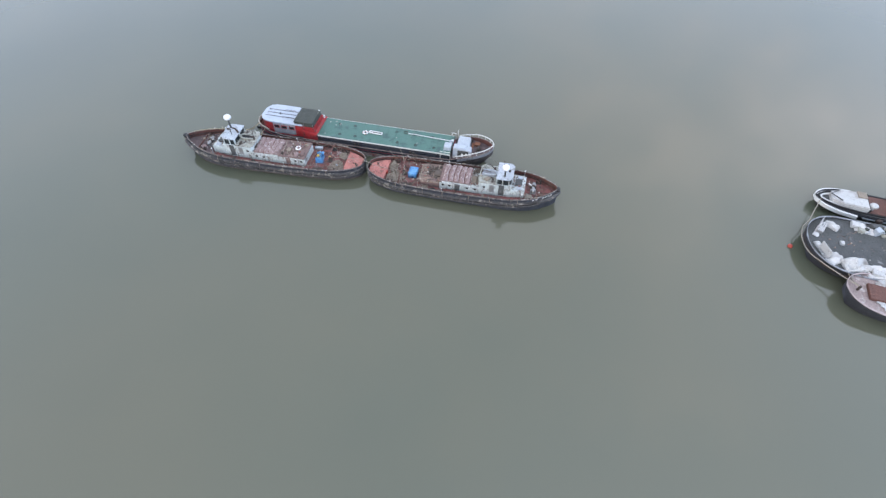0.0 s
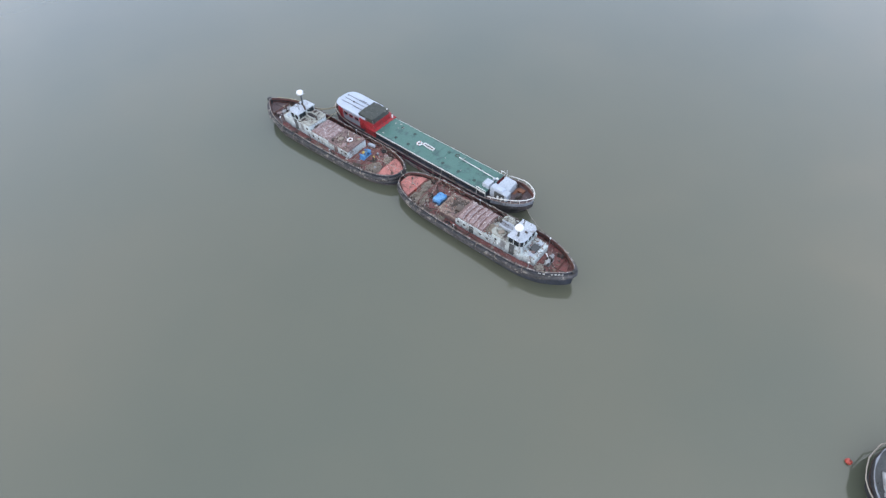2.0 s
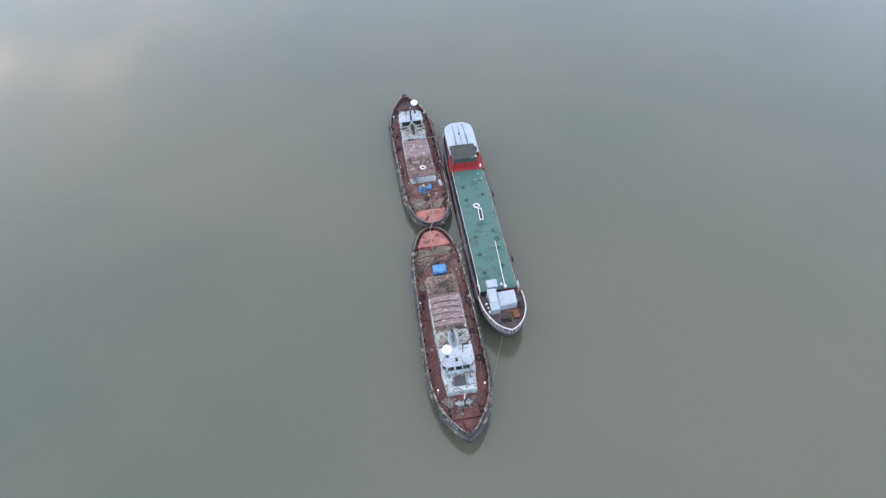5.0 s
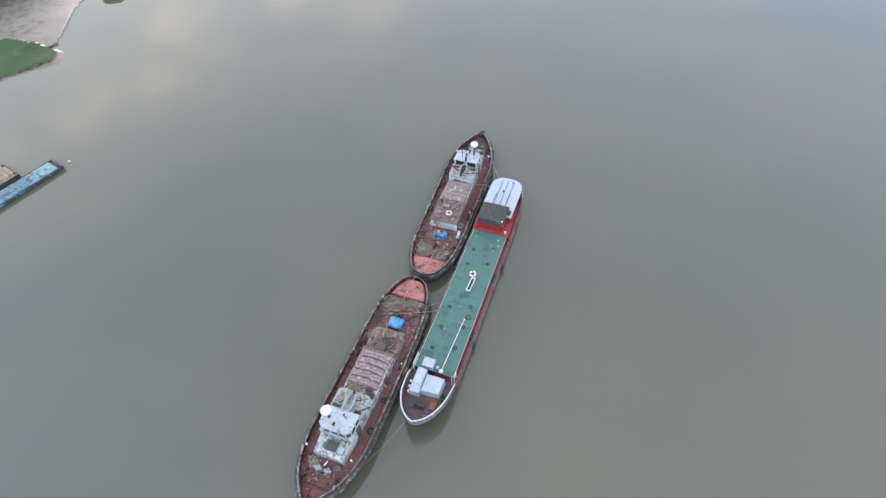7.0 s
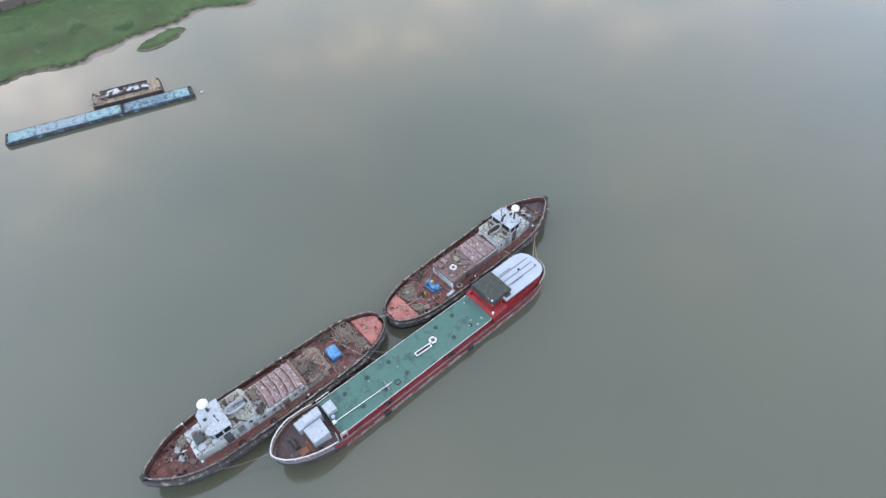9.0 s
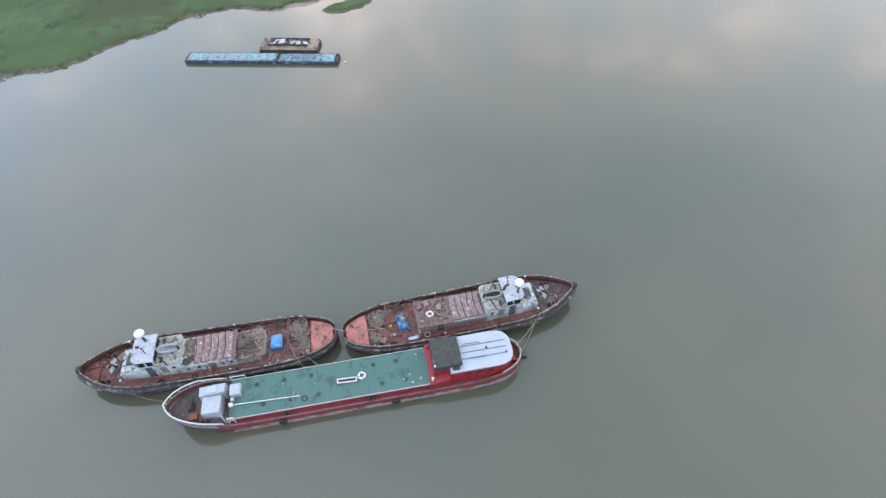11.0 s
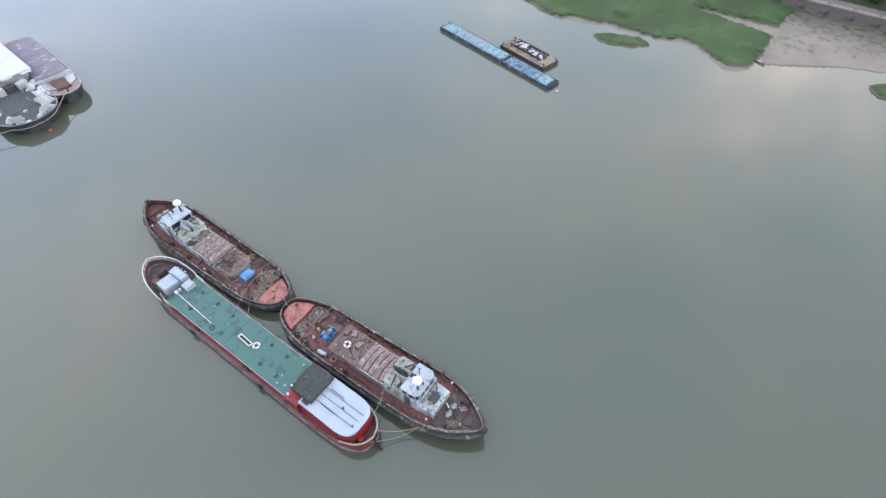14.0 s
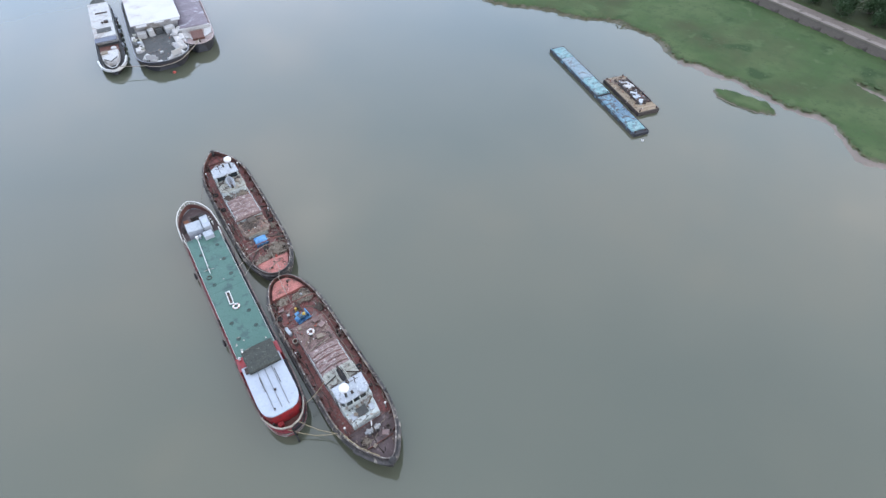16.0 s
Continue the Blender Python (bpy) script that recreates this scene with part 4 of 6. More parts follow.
        part("coaming", B(x - 0.2, x + 0.02, platform + 0.4, platform + 1.2, 1.5, 1.64, 0.03), M_NET, low_house, "pale casing edge")
    for side in (-1, 1):
        part("grab_rail", tube(bmesh.new(), [(side * (x + 0.07), aft + 0.4, 1.75), (side * (x + 0.07), 2.4, 1.75)], 0.018, 6), M_STEEL, house)
        for y in (aft + 0.4, aft + 1.15, 0.7, 1.6):
            porthole(house, (side * x, y, 1.55), side)
        d = part("door", B(side * x - 0.03, side * x + 0.03, aft + 1.75, aft + 2.35, 1.0, 1.9, 0.012), M_SLATE if side > 0 else M_BROWNROOF, house, "narrow steel door")
        part("handle", rod(bmesh.new(), (side * (x + 0.03), aft + 2.25, 1.45), (side * (x + 0.09), aft + 2.25, 1.45), 0.02), M_STEEL, d)
    # hatch under a faded cloth, with two rows of lids, each with a raised round rim
    def ridge(xx, yy):
        return 2.12 - 0.05 * (xx / 1.4) ** 2 + 0.07 * noise.noise((xx * 2.6, yy * 2.6, 6.1)) + 0.04 * noise.noise((xx * 7, yy * 7, 1.1))
    step = (hatch_fwd - hatch_aft - 0.1) / 5

    def swell(xx, yy):
        k = (yy - hatch_aft - 0.05 + 0.08 * math.cos(1.6 * xx)) / step
        return ridge(xx, yy) + 0.2 * abs(math.sin(math.pi * k)) * (0.7 + 0.3 * abs(math.sin(math.pi * xx / 1.38)))
    part("hatch_cover", rumpled(bmesh.new(), -1.38, 1.38, hatch_aft, hatch_fwd, swell, 34, 60, 2.0 + aft, 1.96), M_HATCH, tug, "faded pink hatch cloth over rounded lids", True)
    rnd = random.Random(int(10 * abs(hatch_aft)))
    for k in range(5):
        y = hatch_aft + 0.05 + step * (k + 0.5)
        for x0 in (-0.98, -0.33, 0.33, 0.98):
            if rnd.random() < 0.72:
                continue
            w, cx, cy = rnd.uniform(0.2, 0.27), x0 + rnd.uniform(-0.07, 0.07), y + rnd.uniform(-0.06, 0.06) - 0.1
            arc = []
            for i in range(9):
                a = math.pi * (-0.15 + 1.3 * i / 8)
                xx, yy = cx + w * math.cos(a), cy + 0.8 * step * 0.42 * math.sin(a)
                arc.append((xx, yy, swell(xx, yy) + 0.03))
            part("lashing", tube(bmesh.new(), arc, rnd.uniform(0.014, 0.024), 5), M_HATCHPALE, tug, "pale looped lashing", True)
        edge = [(xx, y + step * 0.5 - 0.08 * math.cos(1.6 * xx) + 0.03 * noise.noise((xx * 3, k, 2)), swell(xx, y + step * 0.5 - 0.08 * math.cos(1.6 * xx)) + 0.035) for xx in np.linspace(-1.3, 1.3, 15)]
        # a dark tube draws the shade in each fold between lids
        part("groove_rope", tube(bmesh.new(), [(float(a), float(b), float(c) - 0.02) for a, b, c in edge], 0.045, 5), M_BULWARK, tug, "dark tube standing in for shade in the fold between two lids", True)
        edge = [(a, b - 0.13 + 0.04 * noise.noise((a * 4, k, 7)), swell(a, b - 0.13) + 0.01) for a, b, c in edge]
        part("cloth_edge", tube(bmesh.new(), [tuple(map(float, q)) for q in edge], 0.036, 5), M_HATCHPALE, tug, "worn pale cloth edge", True)
    # upper house, wheelhouse and the lower house before it
    upper = part("upper_house", prism(bmesh.new(), [(-1.42, 2.15), (-1.15, 1.95), (1.15, 1.95), (1.42, 2.15), (1.42, 5.65), (-1.42, 5.65)], 0.95, 2.72, 0.05), M_WHITE, tug, "white upper deckhouse")
    part("roof", prism(bmesh.new(), [(-1.46, 2.13), (-1.17, 1.9), (1.17, 1.9), (1.46, 2.13), (1.46, 4.0), (-1.46, 4.0)], 2.71, 2.84, 0.02), M_PALE, upper, "pale chalky roof")
    for side in (-1, 1):
        xx = side * 1.42
        part("door", B(xx - 0.03, xx + 0.03, 4.25, 4.85, 1.2, 2.7, 0.015), M_SLATE, upper, "dark sliding wheelhouse door")
        lv = part("louvre", B(xx - 0.02, xx + 0.02, 3.2, 3.75, 1.5, 2.5, 0.01), M_STEEL, upper, "grey ventilation louvre")
        for k in range(6):
            part("slat", B(xx + side * 0.02 - 0.015, xx + side * 0.02 + 0.015, 3.23, 3.72, 1.56 + k * 0.155, 1.62 + k * 0.155), M_STEEL, lv)
        porthole(upper, (xx, 2.6, 2.1), side, 0.12)
    low = part("front_house", prism(bmesh.new(), [(-1.38, 5.6), (1.38, 5.6), (1.25, 7.15), (-1.25, 7.15)], 1.0, 2.12, 0.05), M_WHITE, tug, "low white house before the wheelhouse")
    part("skylight", B(-0.45, 0.45, 6.0, 6.75, 2.1, 2.3, 0.04), M_SLATE, low, "low skylight box")
    for k in (-1, 1):
        part("vent_lid", B(k * 0.85 - 0.22, k * 0.85 + 0.22, 6.2, 6.75, 2.1, 2.22, 0.03), M_GREYCLOTH, low)
    wh = part("wheelhouse", prism(bmesh.new(), [(-1.3, 3.95), (1.3, 3.95), (1.3, 5.3), (0.98, 5.6), (-0.98, 5.6), (-1.3, 5.3)], 2.7, 3.54), M_WHITE, tug, "white wheelhouse with large windows")
    part("roof", prism(bmesh.new(), [(-1.42, 3.85), (1.42, 3.85), (1.4, 5.34), (1.02, 5.7), (-1.02, 5.7), (-1.4, 5.34)], 3.52, lambda xx, yy: 3.66 - 0.1 * (5.9 - yy) / 2, 0.03, 0.02), M_ROOFWHITE, wh, "white wheelhouse roof")
    for cx in (-0.64, 0.0, 0.64):
        window(wh, (cx, 5.61, 3.1), 0.62, 0.8, 0)
    for side in (-1, 1):
        window(wh, (side * 1.15, 5.46, 3.1), 0.4, 0.78, -side * 0.76)
        window(wh, (side * 1.31, 4.96, 3.1), 0.66, 0.8, -side * math.pi / 2)
        window(wh, (side * 1.31, 4.29, 3.1), 0.62, 0.8, -side * math.pi / 2)
        window(wh, (side * 0.66, 3.94, 3.12), 1.1, 0.7, math.pi)
    rx, ry, rz = radome
    dome = part("radome", ball(bmesh.new(), (rx, ry, rz), 0.43, 1, 1, 0.75), M_DOME, tug, "white satellite radome", True)
    part("post", rod(bmesh.new(), (rx, ry, 3.5), (rx, ry, rz - 0.25), 0.12, 0.08, 10), M_SLATE, dome, "grey post")
    mast = part("mast", rod(bmesh.new(), (-0.55, 4.5, 3.55), (-0.55, 4.5, 4.5), 0.035, 0.025), M_IRON, tug, "short dark mast with lamps")
    part("yard", rod(bmesh.new(), (-0.95, 4.5, 4.2), (-0.15, 4.5, 4.2), 0.02), M_IRON, mast)
    part("lamp", ball(bmesh.new(), (-0.55, 4.5, 4.53), 0.08, sub=2), M_IRON, mast, "", True)
    part("searchlight", rod(rod(bmesh.new(), (0.1, 5.2, 3.6), (0.1, 5.2, 3.76), 0.03), (0.1, 5.1, 3.84), (0.1, 5.35, 3.84), 0.1, 0.12), M_IRON, tug, "small dark searchlight")
    # funnel laid down on the upper roof, with its dark mouth aft
    shape = [(-0.3, 2.2), (-0.4, 3.1), (-0.34, 3.6), (-0.15, 3.83), (0.15, 3.83), (0.34, 3.6), (0.4, 3.1), (0.3, 2.2)]
    fun = part("funnel", prism(bmesh.new(), shape, 2.84, 3.12), funnel_mat, tug, "funnel folded down on the roof")
    part("rim", tube(bmesh.new(), [(a, b, 3.14) for a, b in shape], 0.07, 8), funnel_mat, fun, "thick rounded rim", True)
    # a flat plate fills the mouth, near black on the second tug
    part("mouth", prism(bmesh.new(), [(0.62 * a, 2.26 + 0.88 * (b - 2.2)) for a, b in shape], 3.1, 3.135), M_DARKIN if fore_mat is not None else M_GREYBOW, fun, "dark plate in the funnel mouth" if fore_mat is not None else "grey plate in the funnel mouth")
    part("flue", rod(bmesh.new(), (-0.03, 2.15, 2.84), (-0.03, 2.15, 3.3), 0.13, 0.11, 14), M_IRON, fun, "dark flue stub")
    part("strut", tube(bmesh.new(), [(-0.1, 2.2, 3.25), (0.0, 2.7, 3.3), (0.02, 3.2, 3.2)], 0.035, 6), M_IRON, fun)
    for side in (-1, 1):
        part("roof_hatch", B(side * 0.95 - 0.3, side * 0.95 + 0.3, 3.35, 3.6, 2.83, 2.9, 0.02), M_IRON, tug, "dark roof hatch")
        part("vent", ball(rod(bmesh.new(), (side * 1.0, 2.4, 2.8), (side * 1.0, 2.4, 3.2), 0.08), (side * 1.0, 2.42, 3.25), 0.13, sub=2), M_PALE, tug, "mushroom vent", True)
    # foredeck: windlass, bollards, hawse posts
    wl = part("windlass", B(-0.55, 0.55, 7.8, 8.4, 1.1, 1.3, 0.03), M_STEEL, tug, "grey anchor windlass")
    for k in (-1, 1):
        part("cheek", B(k * 0.4 - 0.1, k * 0.4 + 0.1, 7.85, 8.35, 1.28, 1.85, 0.03), M_STEEL, wl)
    part("drum", rod(bmesh.new(), (-0.72, 8.1, 1.75), (0.72, 8.1, 1.75), 0.16, seg=14), M_STEEL, wl, "", True)
    part("gear_wheel", rod(bmesh.new(), (-0.12, 8.1, 1.75), (0.02, 8.1, 1.75), 0.32, seg=18), M_IRON, wl)
    part("anchor_chain", tube(bmesh.new(), [(0.15, 8.3, 1.6), (0.25, 8.9, 1.36), (0.3, 9.5, 1.42), (0.2, 10.2, 1.52)], 0.04, 6), M_IRON, tug, "rusty anchor chain", True)
    for side in (-1, 1):
        px = part("post", rod(bmesh.new(), (side * 1.94, 6.9, 1.2), (side * 1.94, 6.9, 2.22), 0.05), M_STEEL, tug, "deck post with a white cap")
        part("cap", ball(bmesh.new(), (side * 1.94, 6.9, 2.28), 0.1, sub=2), M_TUBEWHITE, px, "", True)
        bollard_pair(tug, side * 1.25, 8.6, TUG.d(8.6) + 0.02)
        bollard_pair(tug, side * 2.05, -2.2, TUG.d(-2.2) + 0.01)
        bollard_pair(tug, side * 1.75, -8.3, TUG.d(-8.3) + 0.01)
        px = part("post", rod(bmesh.new(), (side * 2.3, -2.1, 0.95), (side * 2.3, -2.1, 1.72), 0.045), M_STEEL, tug)
        part("cap", ball(bmesh.new(), (side * 2.3, -2.1, 1.77), 0.075, sub=2), M_TUBEWHITE, px, "", True)
        part("freeing_port", B(side * (TUG.b(1) - 0.115) - 0.02, side * (TUG.b(1) - 0.115) + 0.02, 0.5, 1.5, 1.05, 1.25), M_BLACK, tug, "dark slot in the bulwark")
    # small cleats, lashings and fairleads along the capping rail
    rnd = random.Random(int(100 * abs(aft)))
    for side in (-1, 1):
        y = -8.6
        while y < 9.2:
            w, l, h = rnd.uniform(0.05, 0.1), rnd.uniform(0.06, 0.2), rnd.uniform(0.05, 0.14)
            x = side * (TUG.b(y) - 0.05)
            part("cleat", B(x - w, x + w, y - l, y + l, TUG.s(y) + 0.05, TUG.s(y) + 0.06 + h, 0.012), rnd.choice((M_IRON, M_IRON, M_NET, M_CAPRAIL, M_DARKROPE)), tug)
            y += rnd.uniform(0.7, 1.7)
    tip = TUG.ys[-1]
    part("stem_fender", ball(rod(bmesh.new(), (0, tip - 0.1, 0.9), (0, tip, 2.2), 0.16, 0.2, 10), (0, tip + (0.03 if fore_mat is None else 0.14), 2.08), 0.26, 1.3 if fore_mat is None else 1.35, 0.9 if fore_mat is None else 1.25, 1.0, sub=2), M_BLACK, tug, "thick dark rope fender on the stem", True)
    ys = [y for y in TUG.ys if y > 8.4]
    bow = [(TUG.b(y) + 0.1, y + 0.12, TUG.s(y) - 0.5) for y in ys] + [(-TUG.b(y) - 0.1, y + 0.12, TUG.s(y) - 0.5) for y in ys[::-1]]
    part("bow_fender", tube(bmesh.new(), bow, 0.22, 8), M_FENDERWOOD, tug, "thick dark timber bow fender", True)
    part("breakwater", B(-1.25, 1.25, 9.2, 9.27, TUG.d(9.2), TUG.d(9.2) + 0.22, 0.01), M_BULWARK, tug, "low rusty breakwater plate")
    part("windlass_lever", rod(bmesh.new(), (0.15, 8.3, 1.7), (-0.2, 7.5, 2.15), 0.035, 0.05, 8), M_TUBEWHITE, tug, "white lever")
    for side in (-1, 1):
        for k in range(6):
            y = -7.4 + 2.7 * k + rnd.uniform(-0.5, 0.5)
            x = TUG.b(y)
            part("lashing", tube(bmesh.new(), [(side * (x - 0.06), y, TUG.s(y) + 0.08), (side * (x + 0.2), y + 0.03, TUG.s(y) - 0.3), (side * (x + 0.25), y + 0.05, TUG.s(y) - 0.52), (side * (x + 0.08), y + 0.06, TUG.s(y) - 0.8)], 0.03, 5), M_NET, tug)
    part("jackstaff", rod(bmesh.new(), (0, 10.1, 1.4), (0, 10.2, 2.6), 0.025), M_IRON, tug)
    return tug


TA = pose(-7.48, -12.27, 0, 0, 0, 170.08)
TB = pose(-3.39, 10.72, 0, 0, 0, -8.3)
TUG_A = build_tug(TA, "rusty dark tugboat with white deckhouse and pink hatch cloth", -2.5, -2.25, 1.0, M_HULL, (0.79, 4.76, 4.8), M_GREYCLOTH, M_BROWNROOF, -5.0, None, TUG_FORM_A)
build_tug(TB, "rusty brown tugboat with white deckhouse, moored stern to stern", -4.4, -1.15, 1.9, M_RUSTHULL, (0.65, 5.18, 5.1), M_PALE, M_BROWNROOF, None, M_FOREDECK, TUG_FORM_B)


# ---------------------------------------------------------------- the green-decked motor barge
GM = pose(1.05, 5.47, 0, 0, 0, -10.25)
G_BREADTH = [(-21.65, 0.05), (-21.44, 0.5), (-20.88, 1.12), (-20.1, 1.58), (-19.1, 1.92), (-17.5, 2.08), (-14, 2.12), (3, 2.1), (6, 1.95), (7.5, 1.5), (8.35, 0.8), (8.6, 0.05)]
G_TOP = [(-21.75, 2.38), (-19.5, 2.05), (-17.6, 1.55), (-16.5, 1.2), (-10, 1.1), (4, 1.1), (6.5, 1.35), (8.6, 1.5)]
G_DECK = [(-21.75, 1.37), (-18, 1.15), (-16.5, 1.08), (4, 1.02), (8.6, 1.15)]
GH = Hull(G_BREADTH, G_TOP, G_DECK, -21.65, 8.6, 72)
GH.rake = lambda y, f: 1.3 * max(0.0, (f - 0.33) / 0.67) * max(0.0, min(1.0, (-17.2 - y) / 4.2)) ** 1.3  # the stem leans forward over the water


def build_barge():
    g = thing("motor_barge", GM, "red hulled motor barge with a long green hatch deck", "barge")
    part("hull", GH.shell(flare=0.05, bottom=-0.6), M_RUSTHULL, g, "dark rusty hull plating", True)
    # east side red, west side dark grey; likewise side decks and coamings
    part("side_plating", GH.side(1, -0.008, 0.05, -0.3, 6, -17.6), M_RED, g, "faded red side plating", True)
    part("side_plating", GH.side(-1, -0.008, 0.05, -0.3, 6, -17.6), M_HULL, g, "dark grey side plating", True)
    for side in (-1, 1):
        part("bow_plating", GH.side(side, -0.012, 0.05, 0.12, 6, None, -17.3), M_GREYBOW, g, "worn grey bow plating", True)
    part("boot_strip", GH.rail(0.04, lambda y: 0.15 + 0.05 * math.sin(0.9 * y) + 0.04 * math.sin(2.3 * y), 0.13, 0.56, y0=-17.0), M_SCRAPED, g, "scraped rusty strip at the waterline")
    part("rubbing_strake", GH.rail(0.015, lambda y: GH.s(y) - 0.3, 0.07, 0.07, y0=-17.0), M_RED, g, "scraped rubbing strake")
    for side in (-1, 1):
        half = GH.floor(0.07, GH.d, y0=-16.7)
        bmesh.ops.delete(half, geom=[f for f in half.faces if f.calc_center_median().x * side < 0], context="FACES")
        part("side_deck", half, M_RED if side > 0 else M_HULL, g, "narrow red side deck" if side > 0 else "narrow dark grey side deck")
    part("fore_deck", GH.floor(0.07, lambda y: GH.d(y) + 0.3 * min(1, max(0, (-16.7 - y) / 1.2)), y1=-16.7), M_FOREDECK, g, "dark mauve-brown fore deck")
    part("aft_deck", GH.floor(0.08, lambda y: GH.d(y) + 0.03, y0=7.2), M_BULWARK, g, "dark red-brown aft deck")
    part("bulwark", GH.band(0.08, 0.08, GH.s, GH.d), M_BULWARK, g)
    part("gunwale", GH.rail(0.04, lambda y: GH.s(y) + 0.02, 0.14, 0.05), M_LOWHULL, g)
    # raised hatch with its green cover plates
    x = 1.74
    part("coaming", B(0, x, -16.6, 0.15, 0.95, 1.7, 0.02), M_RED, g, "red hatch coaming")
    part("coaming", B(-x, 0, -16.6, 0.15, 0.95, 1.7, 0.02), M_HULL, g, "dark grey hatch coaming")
    cuts = [-16.65, -9.3, -8.25, 0.12]
    for a, c in zip(cuts, cuts[1:]):
        part("hatch_plate", B(-x - 0.02, x + 0.02, a + 0.012, c - 0.012, 1.7, 1.78, 0.012), M_GREEN, g, "green painted hatch plate")
        part("joint_strip", B(-x, x, c - 0.035, c + 0.035, 1.76, 1.8, 0.01), M_GREEN, g)
    for side in (-1, 1):
        w = 0.018 if side < 0 else 0.014
        part("edge_strip", B(side * (x + 0.04) - w, side * (x + 0.04) + w, -16.6, 0.1, 1.64, 1.82, 0.015), M_EDGE, g, "worn white edge strip")
    # eye plates on the hatch
    for yy in (-14.2, -11.9, -9.6, -4.2, -2.2):
        for side in (-1, 1):
            part("pad", rod(bmesh.new(), (side * 0.95, yy + 0.3 * side, 1.76), (side * 0.95, yy + 0.3 * side, 1.792), 0.24, 0.22, 12), M_DARKGREEN, g, "dark worn round pad")
            part("eye_plate", torus(bmesh.new(), (side * 0.95, yy + 0.3 * side, 1.84), 0.1, 0.022, Matrix.Rotation(math.pi / 2, 4, "X"), 12, 6), M_IRON, g, "", True)
    # fore deck and its tall white rail
    rail = [(GH.b(y) * 0.985, y, GH.s(y) + 0.36 + 0.08 * (y < -19)) for y in GH.ys if y < -17.1]
    full = [(a, b, c) for a, b, c in rail[::-1]] + [(-a, b, c) for a, b, c in rail]
    part("bow_rail", tube(bmesh.new(), full, 0.058, 8), M_EDGE, g, "thick white bow rail", True)
    for a, b, c in full[::3]:
        part("stanchion", rod(bmesh.new(), (a, b, GH.s(b) - 0.05), (a, b, c), 0.03), M_EDGE, g)
    wl = part("bow_winch", box(bmesh.new(), -0.45, 0.45, -20.1, -19.6, 1.5, 1.72, 0.03), M_IRON, g, "dark rusty bow winch")
    part("drum", rod(bmesh.new(), (-0.4, -19.85, 1.85), (0.4, -19.85, 1.85), 0.17, seg=14), M_IRON, wl, "", True)
    part("deck_box", B(0.7, 1.25, -19.9, -19.2, 1.45, 1.8, 0.03), M_RUSTY, g, "rust orange deck box")
    part("rust_plate", B(0.2, 1.3, -19.15, -18.9, 1.42, 1.56, 0.02), M_RUSTY, g, "rust orange deck plate")
    part("deck_hatch", B(-0.95, -0.55, -20.2, -19.8, 1.5, 1.7, 0.03), M_SLATE, g)
    # white gate frames at the fore end of the hatch
    for side in (-1, 1):
        px = side * 1.86
        far = -15.5 if side < 0 else -16.2
        gate = [(px, -16.7, 1.1), (px, -16.7, 2.15), (px, far, 2.15), (px, far, 1.1)]
        part("gate_frame", tube(bmesh.new(), gate, 0.045, 6), M_EDGE, g, "white tubular gate frame")
        part("cross_bar", tube(bmesh.new(), [(px, -16.7, 1.7), (px, far, 1.7)], 0.03, 6), M_EDGE, g)
    part("flag_staff", rod(bmesh.new(), (1.75, -17.0, 1.1), (1.75, -17.0, 2.75), 0.04, 0.03), M_EDGE, g, "short white post")
    for k in range(3):
        part("mushroom_vent", ball(rod(bmesh.new(), (-1.5 + 0.06 * k, -18.1 - 0.45 * k, 1.15), (-1.5 + 0.06 * k, -18.1 - 0.45 * k, 1.8), 0.07), (-1.5 + 0.06 * k, -18.1 - 0.45 * k, 1.85), 0.14, 1, 1, 0.7, sub=2), M_EDGE, g, "", True)
    # casing and wheelhouse
    part("casing", prism(bmesh.new(), [(-1.95, 0.16), (1.95, 0.16), (1.95, 1.9), (-1.95, 1.9)], 0.95, lambda xx, yy: 1.85 if yy < 1 else 2.3), M_BRIGHTRED, g, "bright red sloping casing")
    for k in (-1, 1):
        part("door", B(k * 0.62 - 0.32, k * 0.62 + 0.32, 0.52, 0.6, 1.6, 2.35, 0.015), M_BRIGHTRED, g, "red wheelhouse door")
    hood = part("wheelhouse", prism(bmesh.new(), [(-1.58, 0.55), (1.2, 0.55), (1.2, 1.94), (-1.58, 1.94)], 1.6, 2.62), M_BRIGHTRED, g, "red wheelhouse front and sides")
    part("hood_roof", rumpled(bmesh.new(), -1.6, 1.22, 0.6, 3.05, lambda xx, yy: 3.26 - 0.06 * ((xx + 0.19) / 1.4) ** 2 + 0.03 * abs(math.sin(2.6 * yy)), 20, 20, 4.4, 3.1), M_CANVAS, hood, "dark green-grey canvas roof", True)
    part("hood_curtain", prism(bmesh.new(), [(-1.55, 0.6), (1.17, 0.6), (1.17, 3.0), (-1.55, 3.0)], 2.58, 3.14), M_CANVAS, hood, "dark canvas side curtain")
    for yy in (0.62, 1.8, 2.98):
        for side in (-1, 1):
            part("frame_post", rod(bmesh.new(), (-0.19 + side * 1.39, yy, 2.4), (-0.19 + side * 1.39, yy, 3.16), 0.025), M_STEEL, hood)
        part("roof_bow", tube(bmesh.new(), [(-1.6, yy, 3.2), (-0.19, yy, 3.3), (1.22, yy, 3.2)], 0.02, 6), M_CANVAS, hood)
    part("lamp", ball(bmesh.new(), (1.05, 0.7, 3.32), 0.1, sub=2), M_TUBEWHITE, g, "white round lamp", True)
